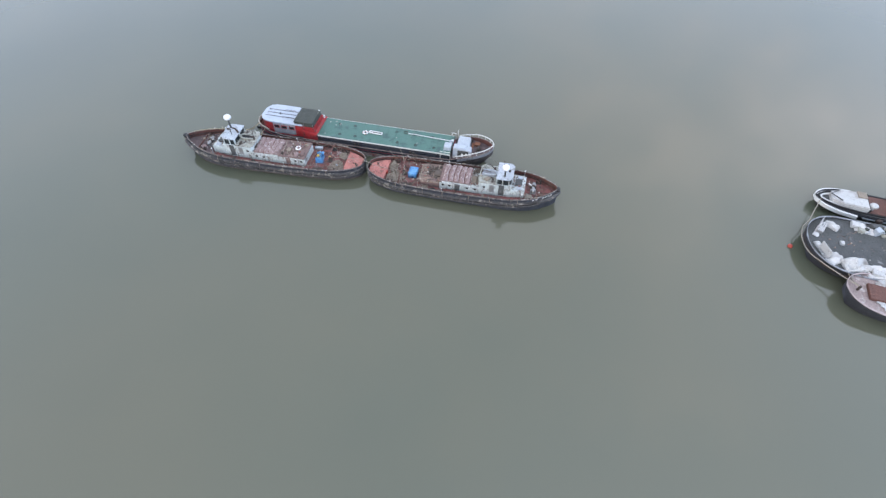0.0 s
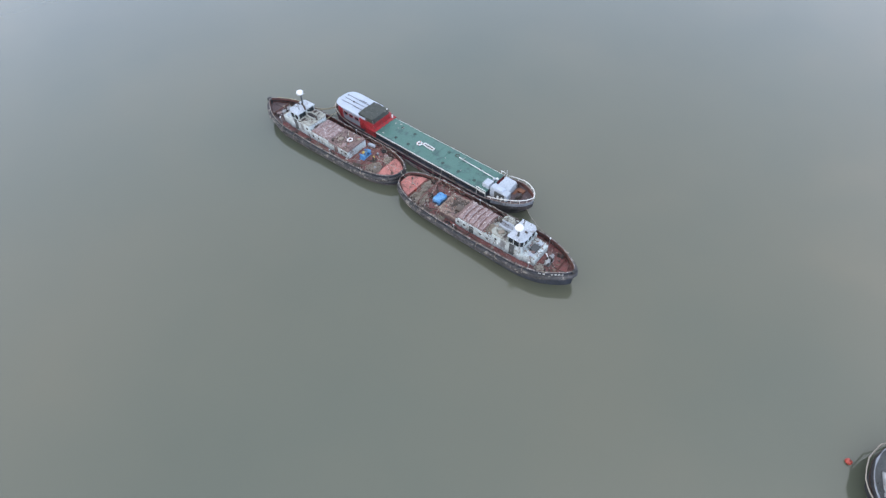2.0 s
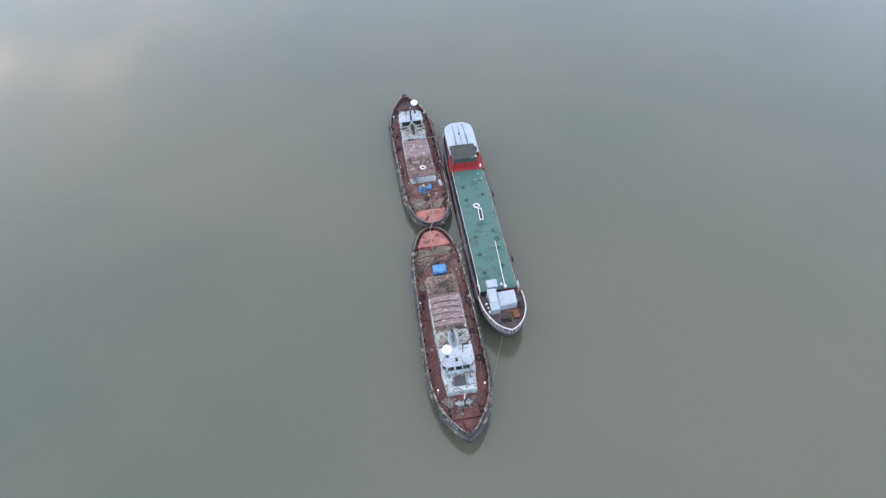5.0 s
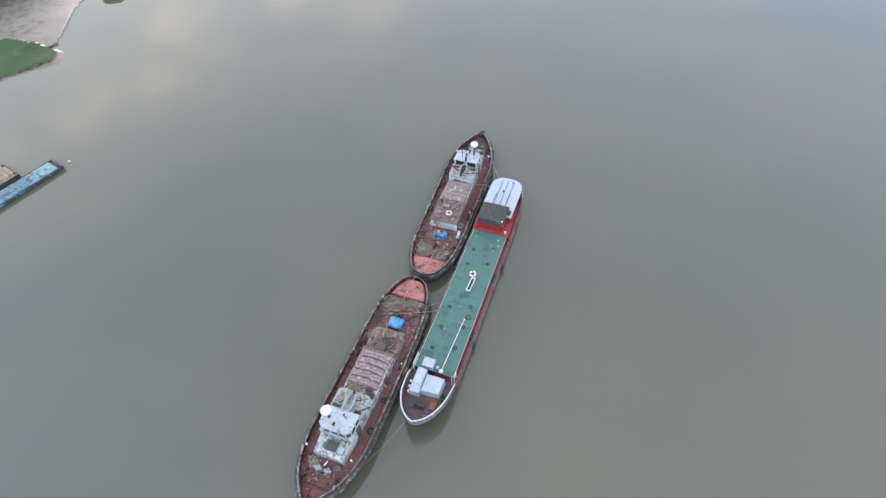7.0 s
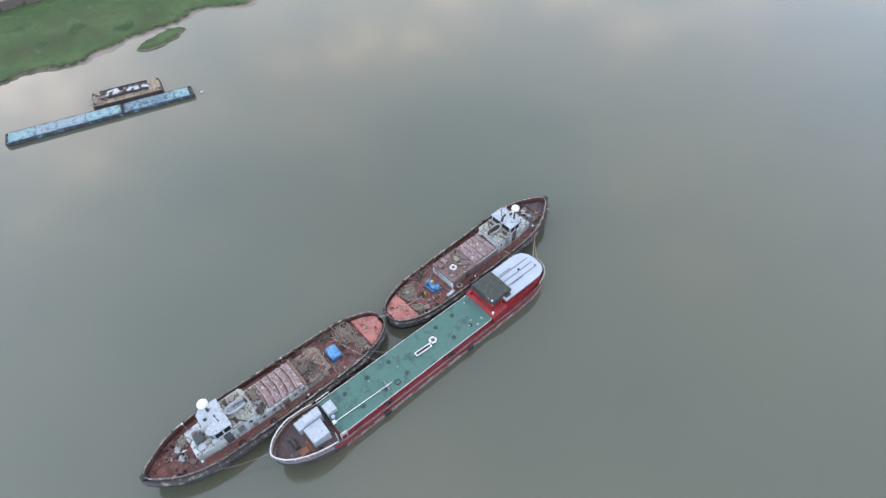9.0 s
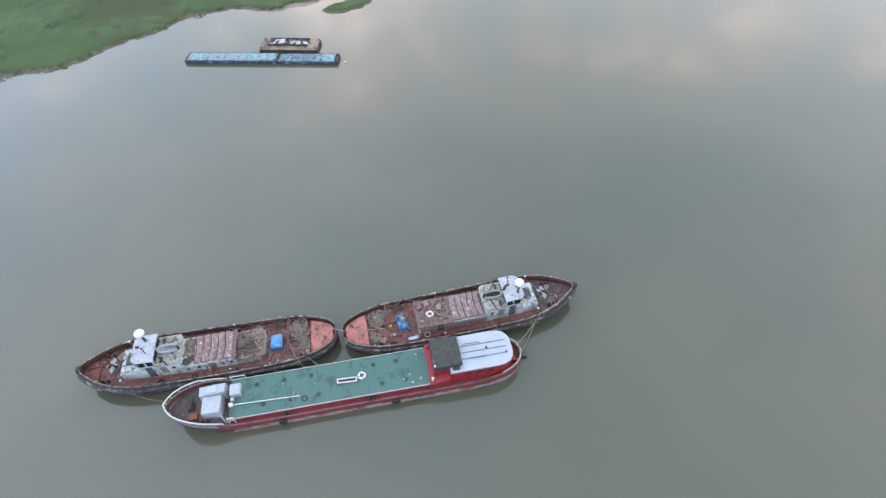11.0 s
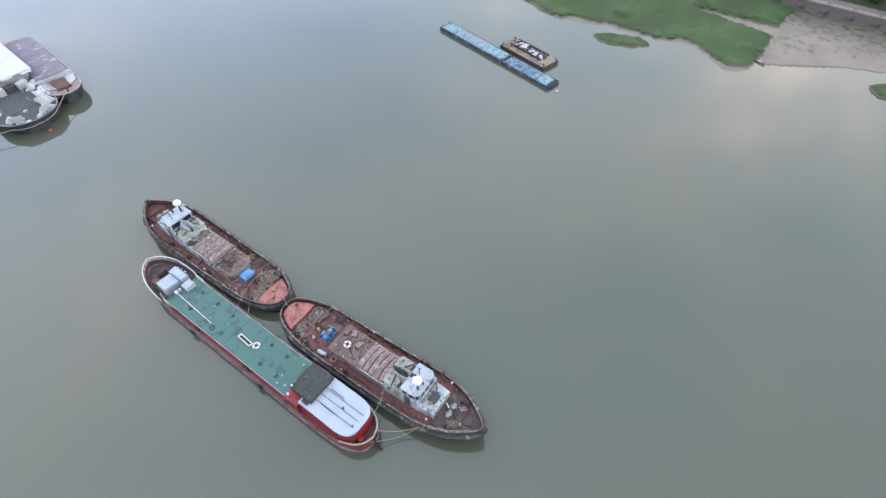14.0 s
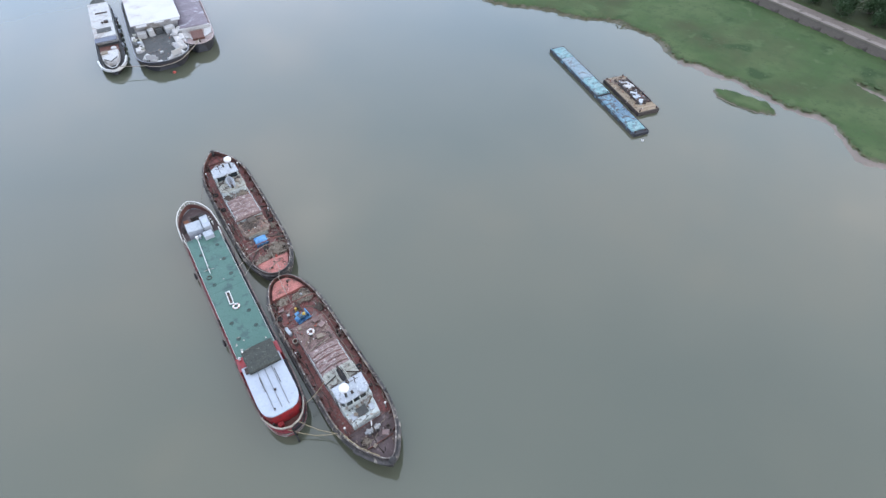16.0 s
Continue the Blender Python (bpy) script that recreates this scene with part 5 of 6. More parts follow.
    for side in (-1, 1):
        part("life_vent", ball(rod(bmesh.new(), (side * 1.55, 0.42, 1.8), (side * 1.55, 0.42, 2.15), 0.09), (side * 1.55, 0.42, 2.2), 0.13, sub=2), M_TUBEWHITE if side > 0 else M_BRIGHTRED, g, "", True)
    # cabin under the white ribbed roof
    def outline(k):
        bend = [(1.72 * k * max(0.0, math.cos(a)) ** 0.55, 5.7 + 1.95 * math.sin(a) ** 0.75) for a in (math.pi / 2 * i / 12 for i in range(13))]
        bend[0], bend[-1] = (1.72 * k, 5.7), (0.28 * k, 7.65)
        return [(-1.72 * k, 1.95), (1.72 * k, 1.95)] + bend + [(-x, y) for x, y in bend[::-1]]
    cab = part("cabin", prism(bmesh.new(), outline(0.97), 0.95, 2.74), M_BRIGHTRED, g, "red cabin walls")
    part("cabin_roof", prism(bmesh.new(), outline(1.0), 2.72, lambda xx, yy: 2.92 - 0.05 * (xx / 1.7) ** 2, 0.06), M_CABINROOF, cab, "white cambered cabin roof")
    # ribs coloured darker than the roof to stand in for their shadows
    for xx in (-0.62, 0.0, 0.62):
        part("roof_rib", B(xx - 0.032, xx + 0.032, 2.9, 7.2, 2.86, 2.935, 0.01), M_GREYBOW, cab, "roof rib, grey for the shadow along it")
    for xx, yy in ((-0.75, 4.2), (0.68, 4.4)):
        part("roof_grab_rail", tube(bmesh.new(), [(xx, yy - 0.7, 2.88), (xx, yy - 0.7, 3.0), (xx, yy + 0.7, 3.0), (xx, yy + 0.7, 2.88)], 0.028, 6), M_IRON, cab, "dark grab rail")
    part("roof_vent", ball(rod(bmesh.new(), (-0.1, 5.43, 2.85), (-0.1, 5.43, 3.0), 0.07), (-0.1, 5.43, 3.03), 0.11, 1, 1, 0.6, sub=2), M_IRON, cab, "small dark vent", True)
    part("roof_vent", ball(rod(bmesh.new(), (0.55, 7.05, 2.8), (0.55, 7.05, 2.96), 0.05), (0.55, 7.05, 2.98), 0.08, 1, 1, 0.6, sub=2), M_IRON, cab, "", True)
    part("roof_box", B(1.2, 1.5, 2.2, 2.8, 2.85, 3.02, 0.02), M_IRON, cab, "dark roof box")
    part("side_panel", B(-1.70, -1.66, 3.0, 5.9, 1.2, 2.7, 0.005), M_GREYBOW, cab, "grey cabin side")
    for side in (-1, 1):
        for yy in (3.45, 4.45, 5.4):
            window(cab, (side * (1.672 if side > 0 else 1.702), yy, 2.2), 0.7, 0.45, -side * math.pi / 2, "window", M_BRIGHTRED)
    # aft deck
    part("aft_rail", tube(bmesh.new(), [(a, b, GH.s(b) + 0.3) for a, b in [(GH.b(y), y) for y in GH.ys if y > 6.4]] + [(-a, b, GH.s(b) + 0.3) for a, b in [(GH.b(y), y) for y in GH.ys[::-1] if y > 6.4]], 0.085, 8), M_STERNRAIL, g, "worn pale stern rail", True)
    part("steering_box", B(0.45, 0.9, 7.68, 8.05, 1.1, 1.7, 0.03), M_BRIGHTRED, g, "red steering box")
    part("rudder_post", rod(bmesh.new(), (0, 8.75, -0.5), (0, 8.75, 1.4), 0.09), M_BLACK, g, "dark rudder post")
    part("rudder", B(-0.06, 0.06, 8.62, 9.4, -0.5, 0.28, 0.02), M_BLACK, g)
    for side in (-1, 1):
        bollard_pair(g, side * 1.2, 7.3, 1.12)
        bollard_pair(g, side * 1.5, -18.6, 1.47)
        bollard_pair(g, side * 1.93, -12.0, 1.04)
        bollard_pair(g, side * 1.93, -5.0, 1.04)
    return g


build_barge()


def white_rack(m):
    r = thing("boathook_rack", m, "white painted rack lying on the green deck", "rack")
    for x in (-0.17, 0.17):
        part("side_bar", B(x - 0.04, x + 0.04, -0.85, 0.85, 0.02, 0.16, 0.02), M_TUBEWHITE, r)
    for y in (-0.8, 0.8):
        part("end_bar", B(-0.17, 0.17, y - 0.05, y + 0.05, 0.03, 0.14, 0.02), M_TUBEWHITE, r)
    part("tray", B(-0.13, 0.13, -0.75, 0.75, 0.0, 0.04), M_IRON, r, "dark tray")
    return r


def white_mast(m):
    r = thing("lowered_mast", m, "white mast with a cross arm lowered onto the deck", "mast")
    part("spar", rod(bmesh.new(), (0, 0, 0.12), (0, 5.6, 0.16), 0.042, 0.03, 10), M_TUBEWHITE, r)
    part("cross_arm", rod(bmesh.new(), (-0.5, 5.1, 0.16), (0.5, 5.0, 0.16), 0.022), M_PALE, r)
    part("heel", B(-0.15, 0.15, -0.2, 0.1, 0.0, 0.3, 0.03), M_TUBEWHITE, r)
    part("crutch", B(-0.12, 0.12, 4.3, 4.4, 0, 0.12, 0.01), M_STEEL, r)
    return r


life_ring(GM @ pose(-0.06, -5.57, 1.785), "white life ring with red bands on the green deck", 0.27, 0.1)
white_rack(GM @ pose(0.15, -6.85, 1.785, 0, 0, -3))
white_mast(GM @ pose(0.6, -16.45, 1.785, 0, 0, -2.5))
solid("deck_store", prism(bmesh.new(), [(-0.82, -0.8), (0.8, -0.72), (0.84, 0.74), (-0.8, 0.78)], 0, lambda x, y: 1.2 + 0.1 * x, 0.025, 0.02), M_GREYCLOTH, GM @ pose(0.42, -18.0, 1.12), "pale grey painted deck store on the fore deck", "store")
locker = thing("tall_locker", GM @ pose(-0.84, -18.05, 1.12), "pale grey painted tall locker with a sloping top", "locker")
part("body", prism(bmesh.new(), [(-0.45, -1.1), (0.42, -1.05), (0.42, 1.1), (-0.42, 1.15)], 0, lambda x, y: 1.28 + 0.1 * y, 0.025, 0.02), M_GREYCLOTH, locker)
part("door", B(-0.475, -0.435, -0.75, 0.55, 0.15, 1.1, 0.01), M_SLATE, locker, "dark locker door")
part("lid", B(-0.3, 0.3, -0.35, 0.45, 1.22, 1.38, 0.02), M_CABINROOF, locker, "paler lid")
solid("deck_crate", prism(bmesh.new(), [(-0.5, -0.45), (0.52, -0.42), (0.5, 0.46), (-0.52, 0.44)], 0, 0.5, 0.02, 0.02), M_GREYCLOTH, GM @ pose(-0.62, -16.18, 1.785), "pale grey painted crate on the green hatch", "crate")
solid("deck_vent", ball(rod(bmesh.new(), (0, 0, 0), (0, 0, 0.35), 0.1), (0, 0, 0.4), 0.17, 1, 1, 0.7, 2), M_GREYCLOTH, GM @ pose(0.25, -16.35, 1.785), "pale grey mushroom vent on the hatch", "vent", smooth=True)


# ---------------------------------------------------------------- loose things on the tugs
def L(tug, x, y, z, rz=0, rx=0, ry=0):
    return tug @ pose(x, y, z, rx, ry, rz)


def tarped_winch(m):
    w = thing("towing_winch", m, "blue painted deck winch with a yellow cap", "winch")
    part("bed", B(-0.65, 0.65, -0.4, 0.4, 0, 0.14, 0.03), M_BLUE, w)
    for x in (-0.5, 0.42):
        part("side_plate", B(x - 0.05, x + 0.05, -0.36, 0.36, 0.12, 0.66, 0.04), M_BLUE, w)
    part("drum", rod(bmesh.new(), (-0.46, 0, 0.42), (0.4, 0, 0.42), 0.2, seg=16), M_MIDBLUE, w, "", True)
    part("flange", rod(bmesh.new(), (-0.1, 0, 0.42), (-0.04, 0, 0.42), 0.31, seg=18), M_BLUE, w)
    part("gear_case", ball(bmesh.new(), (0.55, 0.05, 0.4), 0.26, 0.7, 1, 1, sub=2), M_BLUE, w, "", True)
    part("motor", rod(bmesh.new(), (0.1, -0.32, 0.62), (0.5, -0.32, 0.62), 0.14, seg=14), M_BLUE, w, "", True)
    part("cap", ball(bmesh.new(), (-0.15, 0.1, 0.68), 0.17, 1, 1, 0.7, sub=2), M_YELLOW, w, "yellow cap", True)
    return w


cover_box("covered_deck_machine", L(TA, -0.1, -5.98, 0.95), 1.3, 1.0, 0.65, M_BLUE, "bright blue tarpaulin over a deck machine", "tarpaulin", 9)
tarped_winch(L(TB, 0.0, -5.75, 0.96, 8) @ Matrix.Scale(1.1, 4))
life_ring(L(TB, 0.21, -3.14, 2.065), "white life ring with red bands on the tug roof", 0.27, 0.1)
bm = B(-0.17, 0.17, -0.5, 0.5, 0, 0.28, 0.05)
solid("white_locker", bm, M_ROOFWHITE, L(TB, 1.85, -5.0, 0.98, 6), "white locker standing on the tug side deck", "locker")
bm = torus(torus(bmesh.new(), (0, 0, 0.07), 0.27, 0.06), (0.03, 0.02, 0.17), 0.24, 0.06)
solid("hose_coil", bm, M_ROPE, L(TB, 1.7, -3.7, 0.97), "pale coiled hose on the side deck", "hose", smooth=True)

# ropes, nets and clutter
solid("spread_net", rumpled(bmesh.new(), -1.36, 1.62, -1.14, 1.14, lambda x, y: 0.13 + 0.12 * noise.noise((x * 1.7, y * 1.7, 4)) - 0.3 * max(0, x - 1.35), 30, 28, 12, 0.0), M_NETSHEET, L(TA, -0.1, -3.75, 1.585, 4), "brown net spread in a heap on the engine casing", "net", smooth=True)
rope_coil(L(TA, -0.5, -3.6, 1.7), 1.3, 1.2, 10, M_DARKROPE, "dark rope on the spread net", 0.1, 3, 0.028)
rope_coil(L(TA, 1.0, -7.9, 0.98), 1.9, 1.7, 36, M_NET, "tangled grey-brown mooring ropes on the after deck", 0.3, 4)
rope_coil(L(TA, -0.5, -8.55, 0.98), 1.8, 0.9, 20, M_NET, "tangled mooring ropes before the salmon deck", 0.25, 5)
rope_coil(L(TA, 1.85, -6.3, 0.97), 0.7, 1.3, 14, M_DARKROPE, "dark tarred rope coil beside the bulwark", 0.2, 6)
rope_coil(L(TA, 1.9, -4.3, 0.95), 0.6, 1.4, 12, M_NET, "old rope coil on the side deck", 0.2, 12)
rope_coil(L(TA, 0.55, 1.45, 2.03), 1.5, 0.7, 16, M_NET, "rope and canvas scraps before the upper house", 0.15, 7)
rope_coil(L(TA, -1.0, 1.45, 2.03), 0.8, 0.7, 10, M_DARKROPE, "dark rope scraps on the house roof", 0.15, 17)
rope_coil(L(TA, 1.15, 7.7, 1.2), 0.8, 0.8, 10, M_ROPE, "straw coloured rope coil on the fore deck", 0.12, 8)
rope_coil(L(TB, -1.0, -8.1, 0.98), 1.7, 1.4, 30, M_NET, "tangled grey-brown ropes on the after deck", 0.28, 14)
rope_coil(L(TB, 0.9, -8.4, 0.98), 1.3, 0.9, 18, M_NET, "tangled rope before the salmon deck", 0.25, 15)
rope_coil(L(TB, -1.9, -6.0, 0.97), 0.7, 1.5, 16, M_DARKROPE, "dark rope coil beside the bulwark", 0.22, 16)
rope_coil(L(TB, -0.4, 1.95, 2.2), 1.4, 0.35, 10, M_DARKROPE, "dark rope scraps behind the upper house", 0.1, 18)
rope_coil(L(TB, 0.95, 8.6, 1.25), 0.8, 0.7, 10, M_NET, "brown rope coil on the fore deck", 0.12, 19)
bm = bmesh.new()
rumpled(bm, -0.45, 0.45, -0.4, 0.4, lambda x, y: 0.45 - 0.5 * (x * x + y * y), 8, 6, 21, 0)
solid("canvas_bundle", bm, M_DARKROPE, L(TA, 0.05, -2.95, 1.59), "dark folded canvas bundle behind the hatch", "canvas", smooth=True)
solid("deck_crate", B(-0.3, 0.3, -0.24, 0.24, 0, 0.26, 0.03), M_BROWNROOF, L(TB, -0.75, -4.0, 2.065, 5), "weathered wooden crate on the tug roof", "crate")
solid("deck_crate", B(-0.28, 0.28, -0.22, 0.22, 0, 0.2, 0.03), M_NET, L(TB, -0.3, -2.2, 2.065, -8), "weathered wooden crate on the tug roof", "crate")
for tug, x, y, r in ((TA, -2.05, 4.0, 0.24), (TA, -2.0, 1.2, 0.2), (TA, 2.0, -3.2, 0.22), (TB, 1.95, -6.9, 0.2), (TB, -1.95, 2.0, 0.2)):
    bm = torus(bmesh.new(), (0, 0, 0.09), r, 0.085, seg=18)
    solid("spare_tyre", bm, M_BLACK, L(tug, x, y, TUG.d(y) + 0.03), "worn black tyre lying on the deck", "tyre", "deck tyres", True)
for k, (x, y) in enumerate(((0.5, -9.0), (-1.0, -8.2), (0.2, -6.9))):
    bm = rod(rod(bmesh.new(), (0, 0, 0), (0, 0, 0.42), 0.13, 0.13, 12), (0, 0, 0.42), (0, 0, 0.46), 0.1)
    solid("paint_drum", bm, (M_ORANGE, M_STEEL, M_YELLOW)[k], L(TB if k else TA, x, y, 1.0), ("red", "grey", "yellow")[k] + " paint drum standing on the after deck", "drum", "paint drums")
for side, y in ((-1, 3.2), (-1, 1.0), (-1, 5.6)):
    tyre(TB @ pose(side * (TUG.b(y) + 0.16), y, TUG.s(y) - 0.62, 90, 0, 90))
for side, y in ((-1, 5.2), (1, -6.2)):
    tyre(TA @ pose(side * (TUG.b(y) + 0.16), y, TUG.s(y) - 0.62, 90, 0, 90))
for y in (-12.5, -3.0):
    tyre(GM @ pose(2.32, y, 0.62, 90, 0, 90), "worn black tyre fender on the red barge side")


def clutter(tug, spots, seed):
    rnd = random.Random(seed)
    for k, (x, y, z) in enumerate(spots):
        m = L(tug, x, y, z, rnd.uniform(0, 180))
        kind = k % 5
        if kind == 0:
            solid("loose_plank", B(-0.5, 0.5, -0.06, 0.06, 0, 0.05, 0.01), M_WOOD, m, "weathered loose plank on the tug deck", "plank", "deck clutter")
        elif kind == 1:
            b = rod(bmesh.new(), (0, 0, 0), (0, 0, 0.28), 0.11, 0.15, 12)
            solid("bucket", b, rnd.choice((M_STEEL, M_IRON, M_NET)), m, "old metal bucket standing on the tug deck", "bucket", "deck clutter")
        elif kind == 2:
            solid("loose_pipe", rod(bmesh.new(), (-0.7, 0, 0.05), (0.7, 0, 0.05), 0.05), M_IRON, m, "rusty loose pipe on the tug deck", "pipe", "deck clutter")
        elif kind == 3:
            b = rumpled(bmesh.new(), -0.3, 0.3, -0.22, 0.22, lambda u, v: 0.16, 6, 5, seed + k, 0)
            solid("rag_bundle", b, rnd.choice((M_HATCH, M_NET, M_BROWNROOF)), m, "rumpled old cloth bundle on the tug deck", "cloth", "deck clutter", True)
        else:
            solid("small_crate", B(-0.17, 0.17, -0.13, 0.13, 0, 0.18, 0.02), rnd.choice((M_WOOD, M_NET, M_BROWNROOF)), m, "small worn crate on the tug deck", "crate", "deck clutter")


clutter(TA, [(0.9, -4.4, 1.59), (-1.1, -2.8, 1.59), (1.9, -0.6, 0.92), (1.1, -3.2, 1.59), (-0.8, -4.7, 1.59), (1.3, -5.6, 0.94), (0.9, -6.9, 0.95), (-1.2, -7.2, 0.95), (-1.5, -8.7, 0.96),
             (0.6, 6.5, 2.13), (-0.9, 5.9, 2.13), (0.3, 5.85, 2.13), (-1.1, 3.3, 2.85), (-0.9, 7.6, 1.2), (0.7, 9.1, 1.32), (-0.4, 9.2, 1.32), (1.9, 2.6, 0.98), (-1.95, -0.4, 0.92), (0.9, 2.9, 2.85)], 3)
clutter(TB, [(0.9, -2.4, 2.07), (-1.1, -1.6, 2.07), (1.95, -0.4, 0.92), (-1.0, -3.3, 2.07), (0.9, -4.0, 2.07), (-1.2, -6.6, 0.95), (1.1, -6.7, 0.95), (-0.3, -7.0, 0.95), (1.4, -7.8, 0.95),
             (0.6, 6.4, 2.13), (-0.9, 6.0, 2.13), (0.2, 5.9, 2.13), (-1.1, 3.2, 2.85), (-0.8, 8.8, 1.28), (0.5, 9.3, 1.35), (-1.9, 0.4, 0.92), (-1.9, 4.3, 1.05), (1.0, 2.8, 2.85)], 4)


def scraps(tug, zones, seed, label, clamp=True):
    """Small rope ends, rags, chips and tins scattered over parts of a deck."""
    rnd = random.Random(seed)
    verts, faces = [], []
    for x0, x1, y0, y1, z, n in zones:
        for k in range(n):
            y = rnd.uniform(y0, y1)
            x = rnd.uniform(x0, x1)
            limit = TUG.b(y) - 0.28
            x = max(-limit, min(limit, x)) if clamp else x
            h = z if z is not None else TUG.d(y) + 0.06 * (1 - (x / 2.5) ** 2)
            a = rnd.uniform(0, math.tau)
            i = len(verts)
            if k % 3:
                sx, sy, sz = rnd.uniform(0.03, 0.13), rnd.uniform(0.03, 0.08), rnd.uniform(0.03, 0.11)
                for dz, q in ((-0.01, 1.0), (sz, rnd.uniform(0.5, 1.0))):
                    for ux, uy in ((-1, -1), (1, -1), (1, 1), (-1, 1)):
                        px, py = ux * sx * q, uy * sy * q
                        verts.append((x + px * math.cos(a) - py * math.sin(a), y + px * math.sin(a) + py * math.cos(a), h + dz))
                faces += [(i + 4, i + 5, i + 6, i + 7)] + [(i + j, i + (j + 1) % 4, i + 4 + (j + 1) % 4, i + 4 + j) for j in range(4)]
            else:
                px, py, r, steps = x, y, rnd.uniform(0.015, 0.03), rnd.randint(4, 9)
                for s in range(steps):
                    c, d = math.cos(a), math.sin(a)
                    verts += [(px - d * r, py + c * r, h + 0.005), (px, py, h + 2 * r), (px + d * r, py - c * r, h + 0.005)]
                    if s:
                        j = i + 3 * s
                        faces += [(j - 3, j - 2, j + 1, j), (j - 2, j - 1, j + 2, j + 1)]
                    px, py, a = px + c * 0.12, py + d * 0.12, a + rnd.uniform(-0.7, 0.7)
    me = bpy.data.meshes.new("deck_scraps")
    me.from_pydata(verts, [], faces)
    me.materials.append(M_SCRAP)
    ob = new("deck_scraps", me)
    ob.matrix_world = tug
    return tagged(ob, label, "scraps", kind="stuff")


scraps(TA, ((-2.4, 2.4, -9.0, -5.1, None, 190), (1.5, 2.4, -5, 6.5, None, 25), (-2.4, -1.5, -5, 6.5, None, 25), (-2.2, 2.2, 7.2, 9.8, None, 45), (-1.3, 1.3, -4.8, -2.6, 1.7, 130),
            (-1.3, 1.3, 1.0, 1.85, 2.05, 70), (-1.35, 1.35, 2.0, 3.9, 2.84, 12), (-1.2, 1.2, 5.7, 7.1, 2.12, 45), (-1.2, 1.2, -10.7, -9.2, 1.36, 8)), 61, "rope ends and scraps scattered over the tug decks")
scraps(TB, ((-2.4, 2.4, -9.0, -4.8, None, 150), (1.5, 2.4, -4.5, 6.5, None, 25), (-2.4, -1.5, -4.5, 6.5, None, 25), (-2.2, 2.2, 7.2, 9.9, None, 45), (-1.4, 1.4, -4.2, -1.3, 2.06, 80),
            (-1.35, 1.35, 2.0, 3.9, 2.84, 18), (-1.2, 1.2, 5.7, 7.1, 2.12, 30), (-1.2, 1.2, -10.7, -9.2, 1.36, 8)), 62, "rope ends and scraps scattered over the tug decks")


def deck_hoses(tug, form, runs, seed):
    """Loose hoses and lines that snake over a deck at a given height."""
    rnd = random.Random(seed)
    for x0, y0, x1, y1, z, mat, word in runs:
        pts = []
        for k in range(26):
            u = k / 25
            x, y = x0 + (x1 - x0) * u, y0 + (y1 - y0) * u
            x += 0.28 * noise.noise((u * 5, seed, x0)) + 0.1 * noise.noise((u * 14, seed, y0))
            y += 0.28 * noise.noise((u * 5, seed + 9, x0)) * (0 if abs(y1 - y0) > 3 else 1)
            limit = max(0.1, form.b(y) - 0.2)
            x = max(-limit, min(limit, x))
            h = z if z is not None else form.d(y) + 0.06 * (1 - (x / 2.5) ** 2) + 0.03
            pts.append((x, y, h + 0.03))
        solid("deck_hose", tube(bmesh.new(), pts, rnd.uniform(0.02, 0.034), 5), mat, tug, word + " hose snaking over the tug deck", "hose", "deck hoses", True)


deck_hoses(TA, TUG_FORM_A, ((1.9, -8.2, 1.95, 3.0, None, M_DARKROPE, "dark"), (-1.9, -7.0, -2.0, 5.5, None, M_NET, "brown"), (-1.6, -5.3, 1.7, -5.1, None, M_ROPE, "pale"), (-0.8, -8.9, 1.4, -6.3, None, M_ROPE, "pale"),
                            (-0.9, -10.4, 0.9, -9.6, 1.36, M_NET, "brown"), (-1.2, 2.1, 1.1, 3.7, 2.85, M_DARKROPE, "dark"), (-1.4, 7.6, 1.2, 9.3, None, M_NET, "brown")), 5)
deck_hoses(TB, TUG_FORM_B, ((1.95, -7.8, 2.0, 4.5, None, M_DARKROPE, "dark"), (-1.9, -7.0, -1.95, 5.0, None, M_NET, "brown"), (-1.7, -4.8, 1.6, -4.9, None, M_NET, "brown"), (-0.9, -8.8, 1.3, -6.6, None, M_ROPE, "pale"),
                            (-0.9, -10.5, 1.0, -9.5, 1.36, M_NET, "brown"), (-1.2, -1.6, 1.2, -1.4, 2.07, M_ROPE, "pale"), (-1.3, -3.9, 1.0, -2.0, 2.07, M_DARKROPE, "dark"), (-1.4, 7.6, 1.2, 9.3, None, M_NET, "brown")), 6)


# ---------------------------------------------------------------- mooring lines between the hulls
def at(m, x, y, z):
    return tuple(m @ Vector((x, y, z)))


line("mooring_line", [at(TA, 0.2, -8.3, 1.4), at(TA, 0.1, -11.0, 1.8), at(TB, 0.1, -11.0, 1.8), at(TB, 0.3, -7.4, 1.3)], 0.025, M_ROPE, "pale mooring rope between the two sterns", 0.03)
line("mooring_line", [at(TA, 0, -7.0, 1.5), at(TA, -1.9, -7.6, 1.7), at(GM, -1.85, -10.5, 1.6)], 0.025, M_ROPE, "pale mooring rope from tug to barge", 0.06)
line("mooring_line", [at(TA, -1.75, -8.3, 1.4), at(GM, -1.93, -9.2, 1.3)], 0.024, M_ROPE, "pale mooring rope from tug to barge", 0.08)
line("mooring_line", [at(TA, -1.94, 6.9, 1.9), at(TA, -2.9, 6.2, 1.3), at(GM, -0.6, -21.0, 1.7)], 0.02, M_NET, "long straw coloured mooring line to the barge bow", 0.5)
